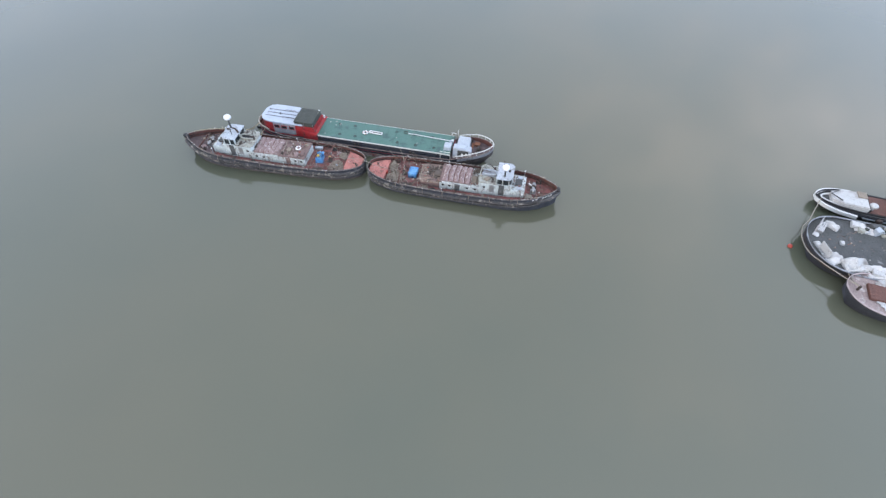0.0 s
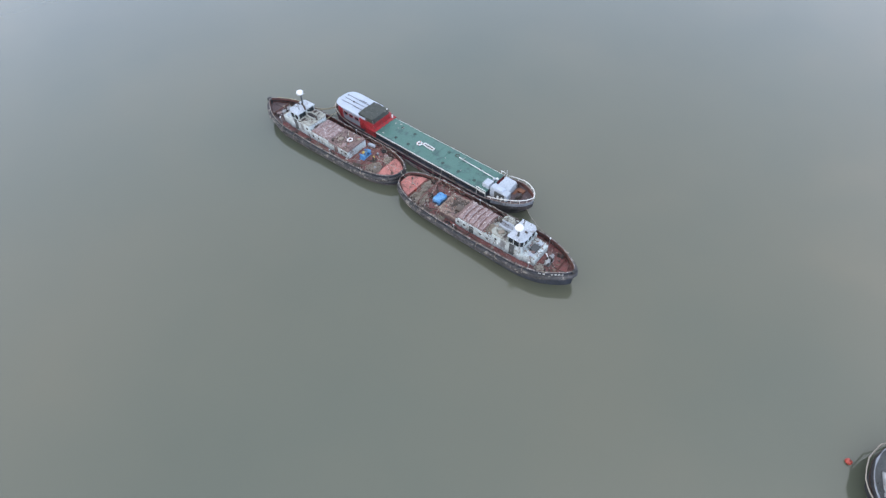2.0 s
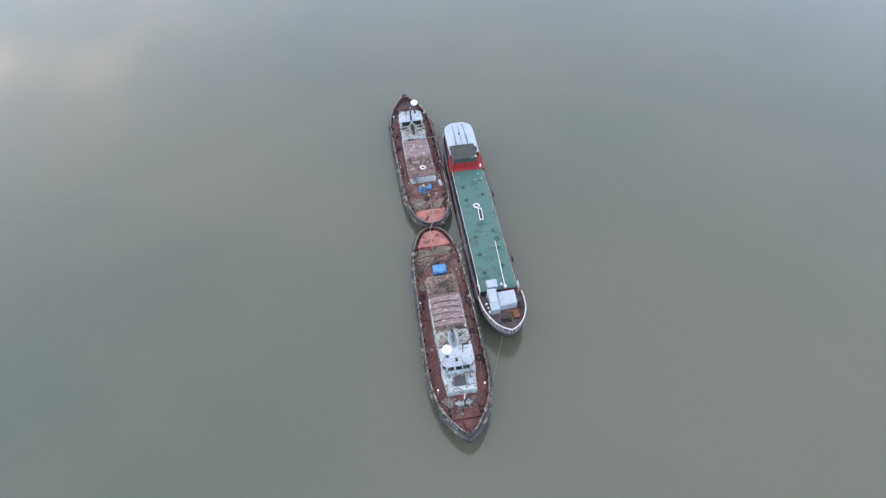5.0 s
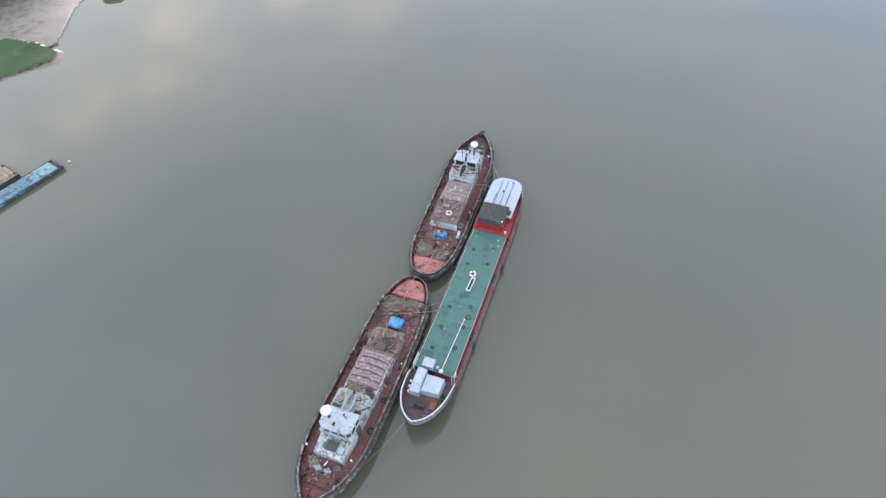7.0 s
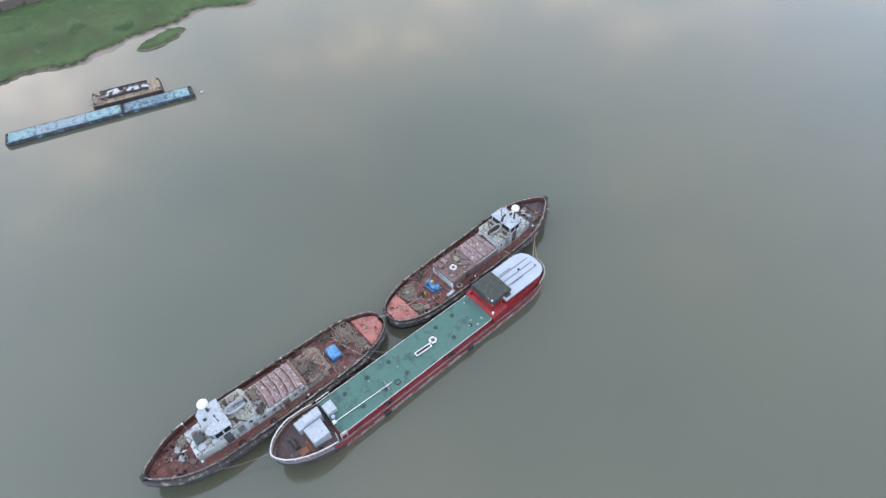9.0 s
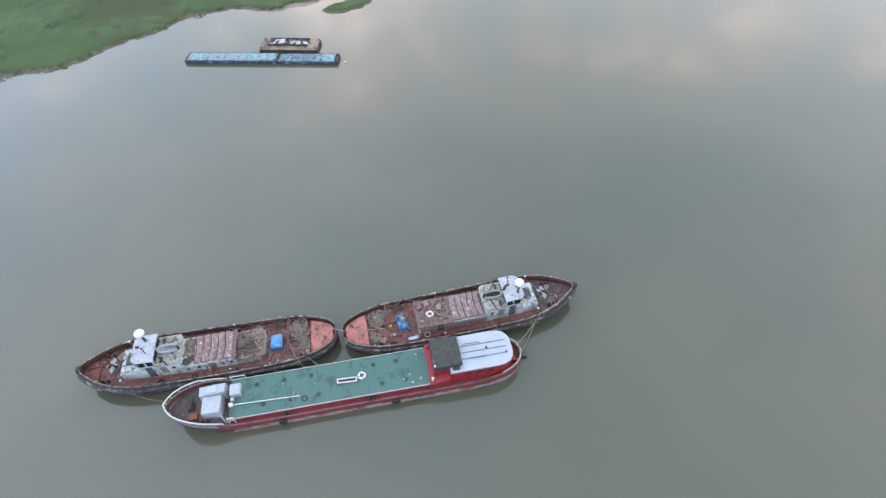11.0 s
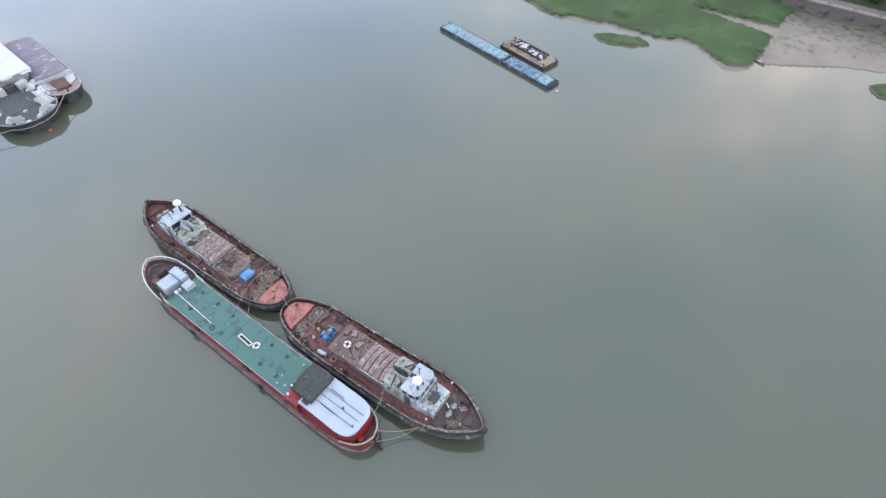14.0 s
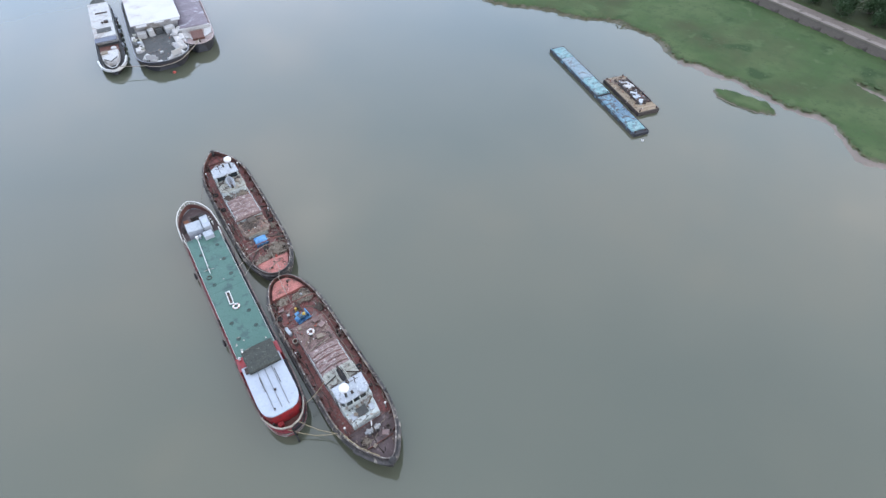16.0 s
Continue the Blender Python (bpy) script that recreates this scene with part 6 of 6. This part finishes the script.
line("mooring_line", [at(TB, 1.3, 2.1, 2.2), at(TB, 2.62, 2.6, 1.75), at(GM, -1.3, 7.3, 1.55)], 0.036, M_YROPE, "straw coloured mooring rope to the barge stern", 0.12)
line("mooring_line", [at(TB, 2.35, 7.0, 2.1), at(TB, 2.6, 6.6, 1.5), at(GM, -0.6, 8.3, 1.5)], 0.036, M_YROPE, "slack straw coloured mooring rope to the barge stern", 0.55)
line("mooring_line", [at(TB, 2.2, 7.6, 2.2), at(TB, 2.75, 6.4, 1.2), at(GM, 0.4, 8.5, 1.4)], 0.036, M_YROPE, "straw coloured mooring line dipping to the water", 0.75)
line("mooring_line", [at(TA, -1.9, -2.2, 1.4), at(TA, -2.6, -4.5, 1.55), at(GM, -1.95, -12.0, 1.35)], 0.03, M_DARKROPE, "dark mooring rope along the barge side", 0.1)
for tug, side, y0, y1 in ((TA, 1, -7.0, -1.0), (TA, -1, -1.5, 4.5), (TA, -1, -8.0, -4.0), (TB, 1, -8.0, -2.5), (TB, -1, -7.5, -0.5), (TB, -1, 1.5, 7.0)):
    pts = []
    for k in range(7):
        y = y0 + (y1 - y0) * k / 6
        low = k % 2 == 1
        pts.append(at(tug, side * (TUG.b(y) - (0.32 if low else 0.05)), y, TUG.s(y) - (0.3 if low else -0.08)))
    line("rail_rope", pts, 0.028, M_NET, "old rope draped along the tug bulwark", 0.06, 6)
line("hose", [at(TB, TUG_FORM_B.b(y) - 0.12, y, TUG_FORM_B.s(y) + 0.12) for y in (7.2, 8.1, 9.0, 9.8, 10.5)], 0.036, M_YROPE, "pale hose lying along the tug rail", 0.0, 6)


# ---------------------------------------------------------------- pontoons near the bank
def pontoon(name, m, sx, sy, h, covers, label):
    p = thing(name, m, label, "barge")
    part("hull", B(-sx / 2, sx / 2, -sy / 2, sy / 2, -0.4, h, 0.06), M_HULL, p, "rusty steel pontoon hull")
    for side in (-1, 1):
        part("coaming", B(side * sx / 2 - 0.07 * (side > 0), side * sx / 2 + 0.07 * (side < 0), -sy / 2 + 0.1, sy / 2 - 0.1, h, h + 0.1, 0.02), M_MIDBLUE if side > 0 else M_IRON, p, "low worn coaming")
        part("side_plating", B(side * sx / 2 - 0.004, side * sx / 2 + 0.012, -sy / 2 + 0.1, sy / 2 - 0.1, 0.08, h - 0.06), M_BLUESIDE, p, "dark side plating with blue paint remains")
    for k, (a, c, mat) in enumerate(covers):
        part("cover", rumpled(bmesh.new(), -sx / 2 + 0.1, sx / 2 - 0.1, a + 0.02, c - 0.02, lambda x, y: h + 0.16 - 0.1 * (2 * x / sx) ** 2, 8, max(6, int((c - a) * 2)), 30 + k + sy, h), mat, p, "faded blue cover sheet", True)
    for a in (-sy / 2 + 0.35, sy / 2 - 0.35):
        for side in (-1, 1):
            part("bollard", rod(bmesh.new(), (side * sx * 0.32, a, h), (side * sx * 0.32, a, h + 0.25), 0.1, 0.08), M_IRON, p)
    return p


def build_pontoons():
    rz = -22.7
    d = Vector((math.sin(radians(22.7)), math.cos(radians(22.7)), 0))
    c = Vector((-64.3, -11.5, 0))
    a, b = c + d * 7.3, c + d * (14.62 + 4.85)
    pontoon("long_pontoon", pose(a.x, a.y, 0, 0, 0, rz), 2.4, 14.6, 0.5, ((-6.9, -3.6, M_SKYBLUE), (-3.6, -1.0, M_GREYBLUE), (-1.0, 2.6, M_GREYBLUE), (2.6, 7.1, M_SKYBLUE)), "long low pontoon barge under light blue covers")
    pontoon("pontoon", pose(b.x, b.y, 0, 0, 0, rz), 2.4, 9.6, 0.45, ((-4.6, -0.4, M_MIDBLUE), (-0.4, 2.2, M_MIDBLUE), (2.2, 4.2, M_SKYBLUE)), "low pontoon barge with worn dark blue covers")
    t = thing("work_barge", pose(-61.8, 4.5, -0.2, 0, 0, -23), "tan decked work barge loaded with scrap machinery", "barge")
    part("hull", B(-1.75, 1.75, -4.7, 4.7, -0.4, 0.75, 0.06), M_RUSTHULL, t, "rusty steel hull")
    for k in range(16):
        y = -4.55 + k * 0.57
        if k in (0, 1) or k > 12:
            part("plank", B(-1.68, 1.68, y, y + 0.53, 0.75, 0.83, 0.015), M_SAND, t)
        else:
            part("plank", B(0.55, 1.68, y, y + 0.53, 0.75, 0.83, 0.015), M_SAND, t)
            part("plank", B(-1.68, -1.4, y, y + 0.53, 0.75, 0.83, 0.015), M_SAND, t)
    part("well", B(-1.4, 0.55, -3.4, 2.9, 0.7, 0.79), M_IRON, t, "dark cargo well")
    for side in (-1, 1):
        part("coaming", B(-0.43 + side * 1.0 - 0.05, -0.43 + side * 1.0 + 0.05, -3.5, 2.95, 0.75, 1.15, 0.02), M_RUSTHULL, t)
    for a in (-4.4, 4.4):
        for side in (-1, 1):
            part("bollard", rod(bmesh.new(), (side * 1.4, a, 0.8), (side * 1.4, a, 1.08), 0.11), M_IRON, t)
    rnd = random.Random(5)
    base = t.matrix_world
    for k in range(38):
        y, x = rnd.uniform(-3.2, 2.7), rnd.uniform(-1.2, 0.3)
        m = base @ pose(x, y, 0.8, 0, 0, rnd.uniform(0, 180))
        if k % 3 == 0:
            solid("scrap_plate", B(-0.5, 0.5, -0.25, 0.25, 0, rnd.uniform(0.12, 0.4), 0.03), (M_ROOFWHITE, M_IRON, M_GREYCLOTH)[k // 3 % 3], m, ("pale", "dark", "grey")[k // 3 % 3] + " scrap plate lying in the cargo well", "scrap", "scrap on the work barge")
        elif k % 3 == 1:
            solid("scrap_pipe", rod(bmesh.new(), (-0.9, 0, 0.14), (0.9, 0.1, 0.3), 0.1), M_IRON, m, "dark scrap pipe lying in the cargo well", "scrap", "scrap on the work barge")
        else:
            solid("scrap_beam", B(-0.8, 0.8, -0.08, 0.08, 0, 0.16, 0.02), M_BROWNROOF, m, "rusty scrap beam lying in the cargo well", "scrap", "scrap on the work barge")
    cover_box("covered_engine", base @ pose(-0.45, -1.7, 0.8, 0, 0, 14), 1.3, 1.6, 0.36, M_CLEANWHITE, "pale stained sheet over an engine on the work barge", "cover", 31)
    scraps(base, ((-1.35, 0.5, -3.3, 2.8, 0.8, 260), (-1.35, 0.5, -3.3, 2.8, 0.98, 160), (0.6, 1.6, -4.4, 4.4, 0.835, 60), (-1.6, 1.6, -4.4, -3.4, 0.835, 60)), 64, "small scrap metal heaped in the work barge", False)
    float_ = thing("mooring_float", pose(-54.1, 11.7, 0.0), "small pale mooring float on the water", "buoy")
    part("float_body", ball(bmesh.new(), (0, 0, 0.06), 0.2, 1, 1, 0.8), M_EDGE, float_, "", True)
    part("ring", torus(bmesh.new(), (0, 0, 0.24), 0.06, 0.02, Matrix.Rotation(math.pi / 2, 4, "X"), 12, 6), M_IRON, float_, "", True)


build_pontoons()
buoy = thing("marker_buoy", pose(-14.93, -47.6, 0), "small bright red marker buoy floating on the water", "buoy")
part("float_body", ball(bmesh.new(), (0, 0, 0.08), 0.25, 1, 1, 0.9), M_ORANGE, buoy, "", True)
part("lifting_eye", torus(bmesh.new(), (0, 0, 0.34), 0.06, 0.018, Matrix.Rotation(math.pi / 2, 4, "X"), 12, 6), M_IRON, buoy, "", True)


# ---------------------------------------------------------------- the moored group to the south
S_TURN = -15.0


def south_cruiser():
    """White cruiser: local y runs to the bow at y = 0."""
    m = pose(-8.05, -52.5, 0, 0, 0, S_TURN)
    c = thing("river_cruiser", m, "white river cruiser with a long flat cabin roof", "boat")
    h = Hull([(-25.2, 0.3), (-24.4, 1.2), (-23, 1.7), (-14, 1.85), (-5, 1.85), (-2.5, 1.62), (-1.0, 1.08), (-0.3, 0.5), (0, 0.05)], [(-25.2, 1.15), (-8, 1.1), (0, 1.4)], [(-25.2, 0.85), (0, 1.1)], -25.2, 0, 50)
    part("hull", h.shell(flare=0.45, bottom=-0.5), M_NAVY, c, "dark painted hull", True)
    part("deck", h.floor(0.06, h.d), M_SLATE, c, "dark grey side deck")
    part("deck_line", h.rail(0.3, lambda y: h.d(y) + 0.1, 0.1, 0.22), M_BLACK, c, "dark toe rail")
    part("bow_line", h.rail(0.62, lambda y: h.d(y) + 0.06, 0.16, 0.12, y0=-6.0), M_TUBEWHITE, c, "white curved line along the bow deck")
    part("fender_band", h.rail(-0.1, lambda y: h.s(y) - 0.4, 0.5, 0.4, y0=-4.6), M_TUBEWHITE, c, "thick white fender band round the bow")
    part("gunwale", h.rail(-0.02, lambda y: h.s(y) - 0.4, 0.16, 0.14, y1=-4.6), M_GREYCLOTH, c, "worn grey gunwale")
    part("dark_band", h.rail(0.0, lambda y: h.s(y) - 0.2, 0.16, 0.16), M_NAVY, c)
    part("fore_cabin", prism(bmesh.new(), [(-1.3, -5.2), (1.3, -5.2), (1.15, -2.6), (0.6, -1.5), (-0.6, -1.5), (-1.15, -2.6)], 0.9, 1.75, 0.08), M_CLEANWHITE, c, "rounded white fore cabin")
    part("windscreen", prism(bmesh.new(), [(-1.4, -5.35), (1.4, -5.35), (1.3, -5.1), (-1.3, -5.1)], 0.9, 1.6, 0.03, 0.05), M_GLASS, c, "dark windscreen")
    part("cockpit_sole", B(-1.4, 1.4, -7.9, -5.3, 0.9, 1.25), M_COCKPIT, c, "brown cockpit")
    part("awning", B(-1.62, 1.62, -9.4, -7.75, 2.02, 2.12, 0.03), M_AWNING, c, "grey-blue awning")
    part("helm_seat", ball(rod(bmesh.new(), (-0.75, -5.6, 1.15), (-0.75, -5.6, 1.7), 0.2), (-0.75, -5.6, 1.8), 0.45, 1, 1, 0.5, sub=2), M_CLEANWHITE, c, "rounded white seat", True)
    part("cushion", B(0.2, 1.2, -5.15, -4.2, 1.72, 1.86, 0.06), M_NET, c, "tan cushion on the fore cabin")
    part("grab_rail", tube(bmesh.new(), [(-0.9, -2.4, 1.85), (0.0, -1.35, 1.85), (0.9, -2.4, 1.85)], 0.06, 6), M_BLACK, c, "dark bow grab rail", True)
    roof = part("saloon", prism(bmesh.new(), [(-1.65, -22.5), (1.65, -22.5), (1.65, -9.2), (-1.65, -9.2)], 0.8, 2.2, 0.05), M_CLEANWHITE, c, "long white saloon")
    part("stern_canvas", prism(bmesh.new(), [(-1.5, -22.48), (1.5, -22.48), (1.1, -24.2), (0.0, -25.3), (-1.1, -24.2)], 0.85, 2.1, 0.05, 0.1), M_CANVAS, c, "dark canvas cover over the stern")
    for k in range(8):
        part("hung_fender", ball(bmesh.new(), (-2.0 - 0.03 * (k % 3), -6.4 - 1.75 * k, 0.78), 0.26, 0.9, 1.5, 1.2, sub=2), (M_IRON, M_GREYCLOTH, M_CANVAS)[k % 3], c, "scuffed fender hung over the side", True)
    for y in (-11.9, -11.1):
        part("solar_panel", B(-1.15, 1.0, y - 0.36, y + 0.36, 2.19, 2.27, 0.02), M_SLATE, roof, "dark flat panel on the saloon roof")
    part("roof_locker", B(-1.0, -0.35, -14.6, -14.0, 2.19, 2.5, 0.05), M_IRON, roof, "small dark roof locker")
    part("roof_vent", ball(rod(bmesh.new(), (-0.1, -14.0, 2.15), (-0.1, -14.0, 2.35), 0.12), (-0.1, -14.0, 2.4), 0.22, 1, 1, 0.7, sub=2), M_IRON, roof, "dark round vent", True)
    part("roof_bar", B(-1.2, 0.7, -18.2, -17.95, 2.19, 2.34, 0.04), M_IRON, roof, "dark bar across the roof")
    for side in (-1, 1):
        for k in range(6):
            window(roof, (side * 1.66, -10.5 - 2 * k, 1.7), 1.4, 0.5, -side * math.pi / 2)
    return m


def south_barge():
    m = pose(-14.7, -48.6, 0, 0, 0, S_TURN)
    c = thing("house_barge", m, "wide dark houseboat barge with a white flat roofed house", "houseboat")
    h = Hull([(-25.5, 3.6), (-24, 4.0), (-10, 4.15), (-4, 4.05), (-2.2, 3.6), (-1.0, 2.7), (-0.3, 1.5), (0, 0.05)], [(-25.5, 1.35), (-6, 1.4), (0, 1.65)], [(-25.5, 1.2), (0, 1.3)], -25.5, 0, 54)
    part("hull", h.shell(flare=0.42, bottom=-0.5), M_NAVY, c, "dark blue-black hull", True)
    part("deck", h.floor(0.08, h.d), M_SLATE, c, "slate grey fore deck")
    part("gunwale", h.rail(0.05, lambda y: h.s(y) + 0.02, 0.18, 0.08), M_GREYBOW, c, "worn grey gunwale")
    part("rubbing_strake", h.rail(0.0, lambda y: h.s(y) - 0.5, 0.12, 0.12), M_IRON, c)
    house = part("house", B(-3.85, 2.95, -24.4, -11.6, 1.25, 2.75, 0.05), M_CLEANWHITE, c, "white timber house")
    part("roof", B(-4.5, 3.35, -24.7, -11.2, 2.75, 2.9, 0.05), M_HOUSEROOF, house, "flat white roof with a brown smudge")
    for x0, x1, y1 in ((-4.3, -2.9, -10.5), (-1.8, -0.3, -10.75), (0.9, 2.6, -10.3)):
        part("awning", B(x0, x1, -11.19, y1, 2.75, 2.82, 0.02), M_CLEANWHITE, house, "short white awning")
    for side in (-1, 1):
        for k in range(4):
            window(house, (-0.45 + side * 3.41, -14.5 - 2.6 * k, 2.15), 1.3, 0.7, -side * math.pi / 2)
    return m


def south_lighter():
    m = pose(-21.1, -49.9, 0, 0, 0, S_TURN - 1.5)
    c = thing("covered_lighter", m, "long lighter under a mauve grey hold cover", "boat")
    h = Hull([(-21, 2.3), (-20, 2.6), (-8, 2.65), (-4, 2.6), (-2, 2.3), (-0.8, 1.62), (-0.25, 0.9), (0, 0.05)], [(-21, 1.35), (-5, 1.4), (0, 1.65)], [(-21, 1.2), (0, 1.38)], -21, 0, 50)
    part("hull", h.shell(flare=0.4, bottom=-0.5), M_NAVY, c, "dark hull", True)
    part("deck", h.floor(0.07, h.d), M_LIGHTERDECK, c, "faded pinkish fore deck")
    part("gunwale", h.rail(0.05, lambda y: h.s(y) + 0.03, 0.16, 0.1), M_HATCHPALE, c, "pale worn gunwale")
    part("hold_cover", rumpled(bmesh.new(), -2.35, 2.35, -20.3, -5.6, lambda x, y: 2.15 - 0.35 * (x / 2.35) ** 2, 14, 40, 44, 1.2), M_MAUVE, c, "mauve grey hold cover", True)
    part("fore_hatch", B(-0.95, 0.95, -4.9, -2.0, 1.35, 1.7, 0.04), M_COCKPIT, c, "red-brown fore hatch")
    for k in range(4):
        for side in (-1, 1):
            part("deck_board", B(-0.16, 0.16, -1.7, 1.5, 0.0, 0.06, 0.015, m=pose(side * (1.25 + 0.34 * k), -4.1 - 0.28 * k, 1.42, 0, 0, side * 9)), M_CLEANWHITE, c, "white deck board")
    part("end_beam", B(-2.45, 2.45, -5.75, -5.45, 1.35, 2.0, 0.05), M_CLEANWHITE, c, "white beam before the hold")
    part("sampson_post", rod(bmesh.new(), (0, -1.1, 1.35), (0, -1.1, 1.95), 0.12), M_IRON, c)
    return m


SC, SB, SL = south_cruiser(), south_barge(), south_lighter()
rnd = random.Random(8)
LOCKERS = ((-3.5, -9.6, 0.8, 1.3, 0.7, 0), (-3.4, -7.9, 0.7, 1.5, 0.6, 1), (-3.3, -6.2, 0.8, 1.2, 0.8, 0), (-3.1, -4.6, 0.6, 1.0, 0.5, 0), (3.5, -9.3, 0.8, 1.6, 0.7, 0), (3.4, -7.3, 0.7, 1.2, 0.9, 1),
           (3.3, -5.6, 0.8, 1.4, 0.6, 0), (-2.2, -10.3, 1.5, 1.2, 1.2, 0), (-0.6, -10.5, 1.1, 0.9, 1.0, 1), (0.7, -10.3, 1.0, 1.1, 1.3, 0), (2.1, -10.2, 1.3, 1.2, 1.1, 0), (-2.2, -8.5, 0.5, 0.5, 0.5, 0), (0.2, -3.6, 0.5, 0.45, 0.4, 0))
for k, (x, y, sx, sy, sz, grey_one) in enumerate(LOCKERS):
    w, d = sx / 2, sy / 2
    solid("deck_locker", prism(bmesh.new(), [(-w, -d), (w, -d * rnd.uniform(0.8, 1)), (w * rnd.uniform(0.8, 1), d), (-w, d * rnd.uniform(0.8, 1))], 0, lambda a, b, h=0.75 * sz, q=rnd.uniform(-0.15, 0.15): h + q * a, 0.04, 0.03), (M_CLEANWHITE, M_SLATE)[grey_one], SB @ pose(x, y, 1.24, 0, 0, rnd.uniform(-10, 10)), ("dark grey" if grey_one else "white") + " painted locker on the houseboat fore deck", "locker")
for side in (-1, 1):
    bench = thing("bow_bench", SB @ pose(side * 1.75, -1.75, 1.27, 0, 0, side * -24), "white slatted bench near the houseboat bow", "bench", "bow benches")
    for k in range(3):
        part("slat", B(-0.8, 0.8, -0.3 + 0.2 * k, -0.15 + 0.2 * k, 0.4, 0.45, 0.01), M_CLEANWHITE, bench)
    for k in (-0.7, 0.7):
        part("leg", B(k - 0.05, k + 0.05, -0.28, 0.28, 0, 0.4, 0.01), M_STEEL, bench)
    part("backrest", B(-0.8, 0.8, 0.31, 0.36, 0.3, 1.15, 0.01), M_CLEANWHITE, bench)
for k in range(22):
    side = -1 if k % 2 else 1
    y = -10.4 + 7.6 * (k // 2) / 16 + rnd.uniform(-0.2, 0.2)
    x = side * (min(3.55, 4.05 - 0.1 * max(0, y + 5) ** 2) - rnd.uniform(0.1, 0.9))
    w, l, h = rnd.uniform(0.35, 0.85), rnd.uniform(0.4, 0.9), rnd.uniform(0.3, 0.85)
    tone = rnd.choice((M_CLEANWHITE, M_CLEANWHITE, M_GREYCLOTH, M_PALE, M_IRON, M_CANVAS))
    word = "dark" if tone in (M_IRON, M_CANVAS) else "pale"
    slope = rnd.uniform(-0.3, 0.3)
    shape = [(-w / 2, -l / 2), (w / 2, -l / 2 * rnd.uniform(0.6, 1)), (w / 2 * rnd.uniform(0.7, 1), l / 2), (-w / 2, l / 2 * rnd.uniform(0.6, 1))]
    solid("deck_box", prism(bmesh.new(), shape, 0, lambda u, v, h=h, q=slope: h * 0.8 + q * u, 0.02, 0.04), tone, SB @ pose(x, y, 1.24, 0, 0, rnd.uniform(0, 90)), word + " box stowed beside the houseboat rail", "box")
for x, y, w, l, h, turn, tone in ((-2.7, -4.4, 1.7, 2.6, 0.75, 14, M_CLEANWHITE), (-3.1, -6.6, 1.5, 2.6, 0.6, 4, M_HOUSEROOF), (-3.1, -9.0, 1.6, 2.6, 0.7, -3, M_CLEANWHITE), (-2.3, -2.5, 1.3, 1.7, 0.45, 38, M_HOUSEROOF),
                                 (3.05, -6.2, 1.1, 1.9, 0.5, -8, M_HOUSEROOF), (3.1, -8.9, 1.2, 2.2, 0.7, 4, M_PALE), (-1.2, -1.35, 1.9, 0.6, 0.5, 22, M_CLEANWHITE), (1.35, -1.45, 1.8, 0.6, 0.5, -25, M_HOUSEROOF), (2.5, -2.9, 0.8, 1.5, 0.5, -32, M_CLEANWHITE)):
    def drape(u, v, w=w, l=l, h=h):
        return h * (0.75 + 0.9 * noise.noise((u * 1.7 + w, v * 1.7, l))) * (1 - 0.5 * (2 * u / w) ** 6) * (1 - 0.5 * (2 * v / l) ** 6)
    solid("thrown_sheet", rumpled(bmesh.new(), -w / 2, w / 2, -l / 2, l / 2, drape, 14, 18, 70 + x, 0.0), tone, SB @ pose(x, y, 1.22, 0, 0, turn), "white sheet thrown over gear beside the houseboat rail", "sheet")
scraps(SB, ((-3.6, 3.6, -10.8, -5.0, 1.25, 60), (-2.6, 2.6, -5.0, -1.8, 1.28, 25)), 63, "small boxes and gear scattered over the houseboat deck", False)
line("mooring_line", [at(SC, -0.5, -0.5, 1.35), at(SB, 2.95, -0.85, 1.25), at(SB, 1.8, -0.08, 1.15), at(SB, 0.1, 0.24, 1.2), at(SB, -1.75, -0.08, 1.25), at(SB, -2.9, -0.85, 1.4), at(SL, 0, -1.1, 1.85)], 0.05, M_ROPE, "pale mooring rope joining the three bows", 0.1)
line("mooring_line", [at(SB, -3.95, -3.5, 1.4), at(SL, 0.1, -1.0, 1.9)], 0.05, M_ROPE, "pale mooring rope from barge to lighter", 0.15)

solid("hose_coil", torus(bmesh.new(), (0, 0, 0.04), 0.24, 0.035, seg=24), M_IRON, GM @ pose(1.1, -10.47, 1.785), "dark coiled hose on the green hatch deck", "hose", smooth=True)
rnd = random.Random(19)
# thin raised patches stand for white scuffs in the green paint
for x, y, size in ((-1.25, -0.7, 0.08), (1.1, -0.6, 0.1), (1.35, -1.3, 0.12), (0.6, -1.5, 0.07), (0.95, -2.0, 0.08), (-0.1, -9.6, 0.05), (-0.6, -12.3, 0.05)):
    shape = [(size * rnd.uniform(0.5, 1.5) * math.cos(a), 1.6 * size * rnd.uniform(0.4, 1.4) * math.sin(a)) for a in (k * math.tau / 9 for k in range(9))]
    solid("torn_sheet", prism(bmesh.new(), shape, 0, 0.012), M_PALE, GM @ pose(x, y, 1.786, 0, 0, rnd.uniform(0, 90)), "thin pale patch standing for a paint scuff on the green deck", "sheet", "sheets on the hatch deck")


# white lettering on the tug bow, too small to read
for y, wide in ((8.25, 0.24), (8.62, 0.2), (9.3, 0.2), (9.58, 0.2), (9.86, 0.22), (10.12, 0.18)):
    run = (TUG.b(y + 0.05) - TUG.b(y - 0.05)) / 0.1
    part("name_bar", B(-0.012, 0.012, -wide / 2, wide / 2, -0.07, 0.07, m=pose(TUG.b(y) + 0.012, y, TUG.s(y) - 0.16, 0, 0, -math.degrees(math.atan(run)))), M_EDGE, TUG_A, "plain white painted bar")
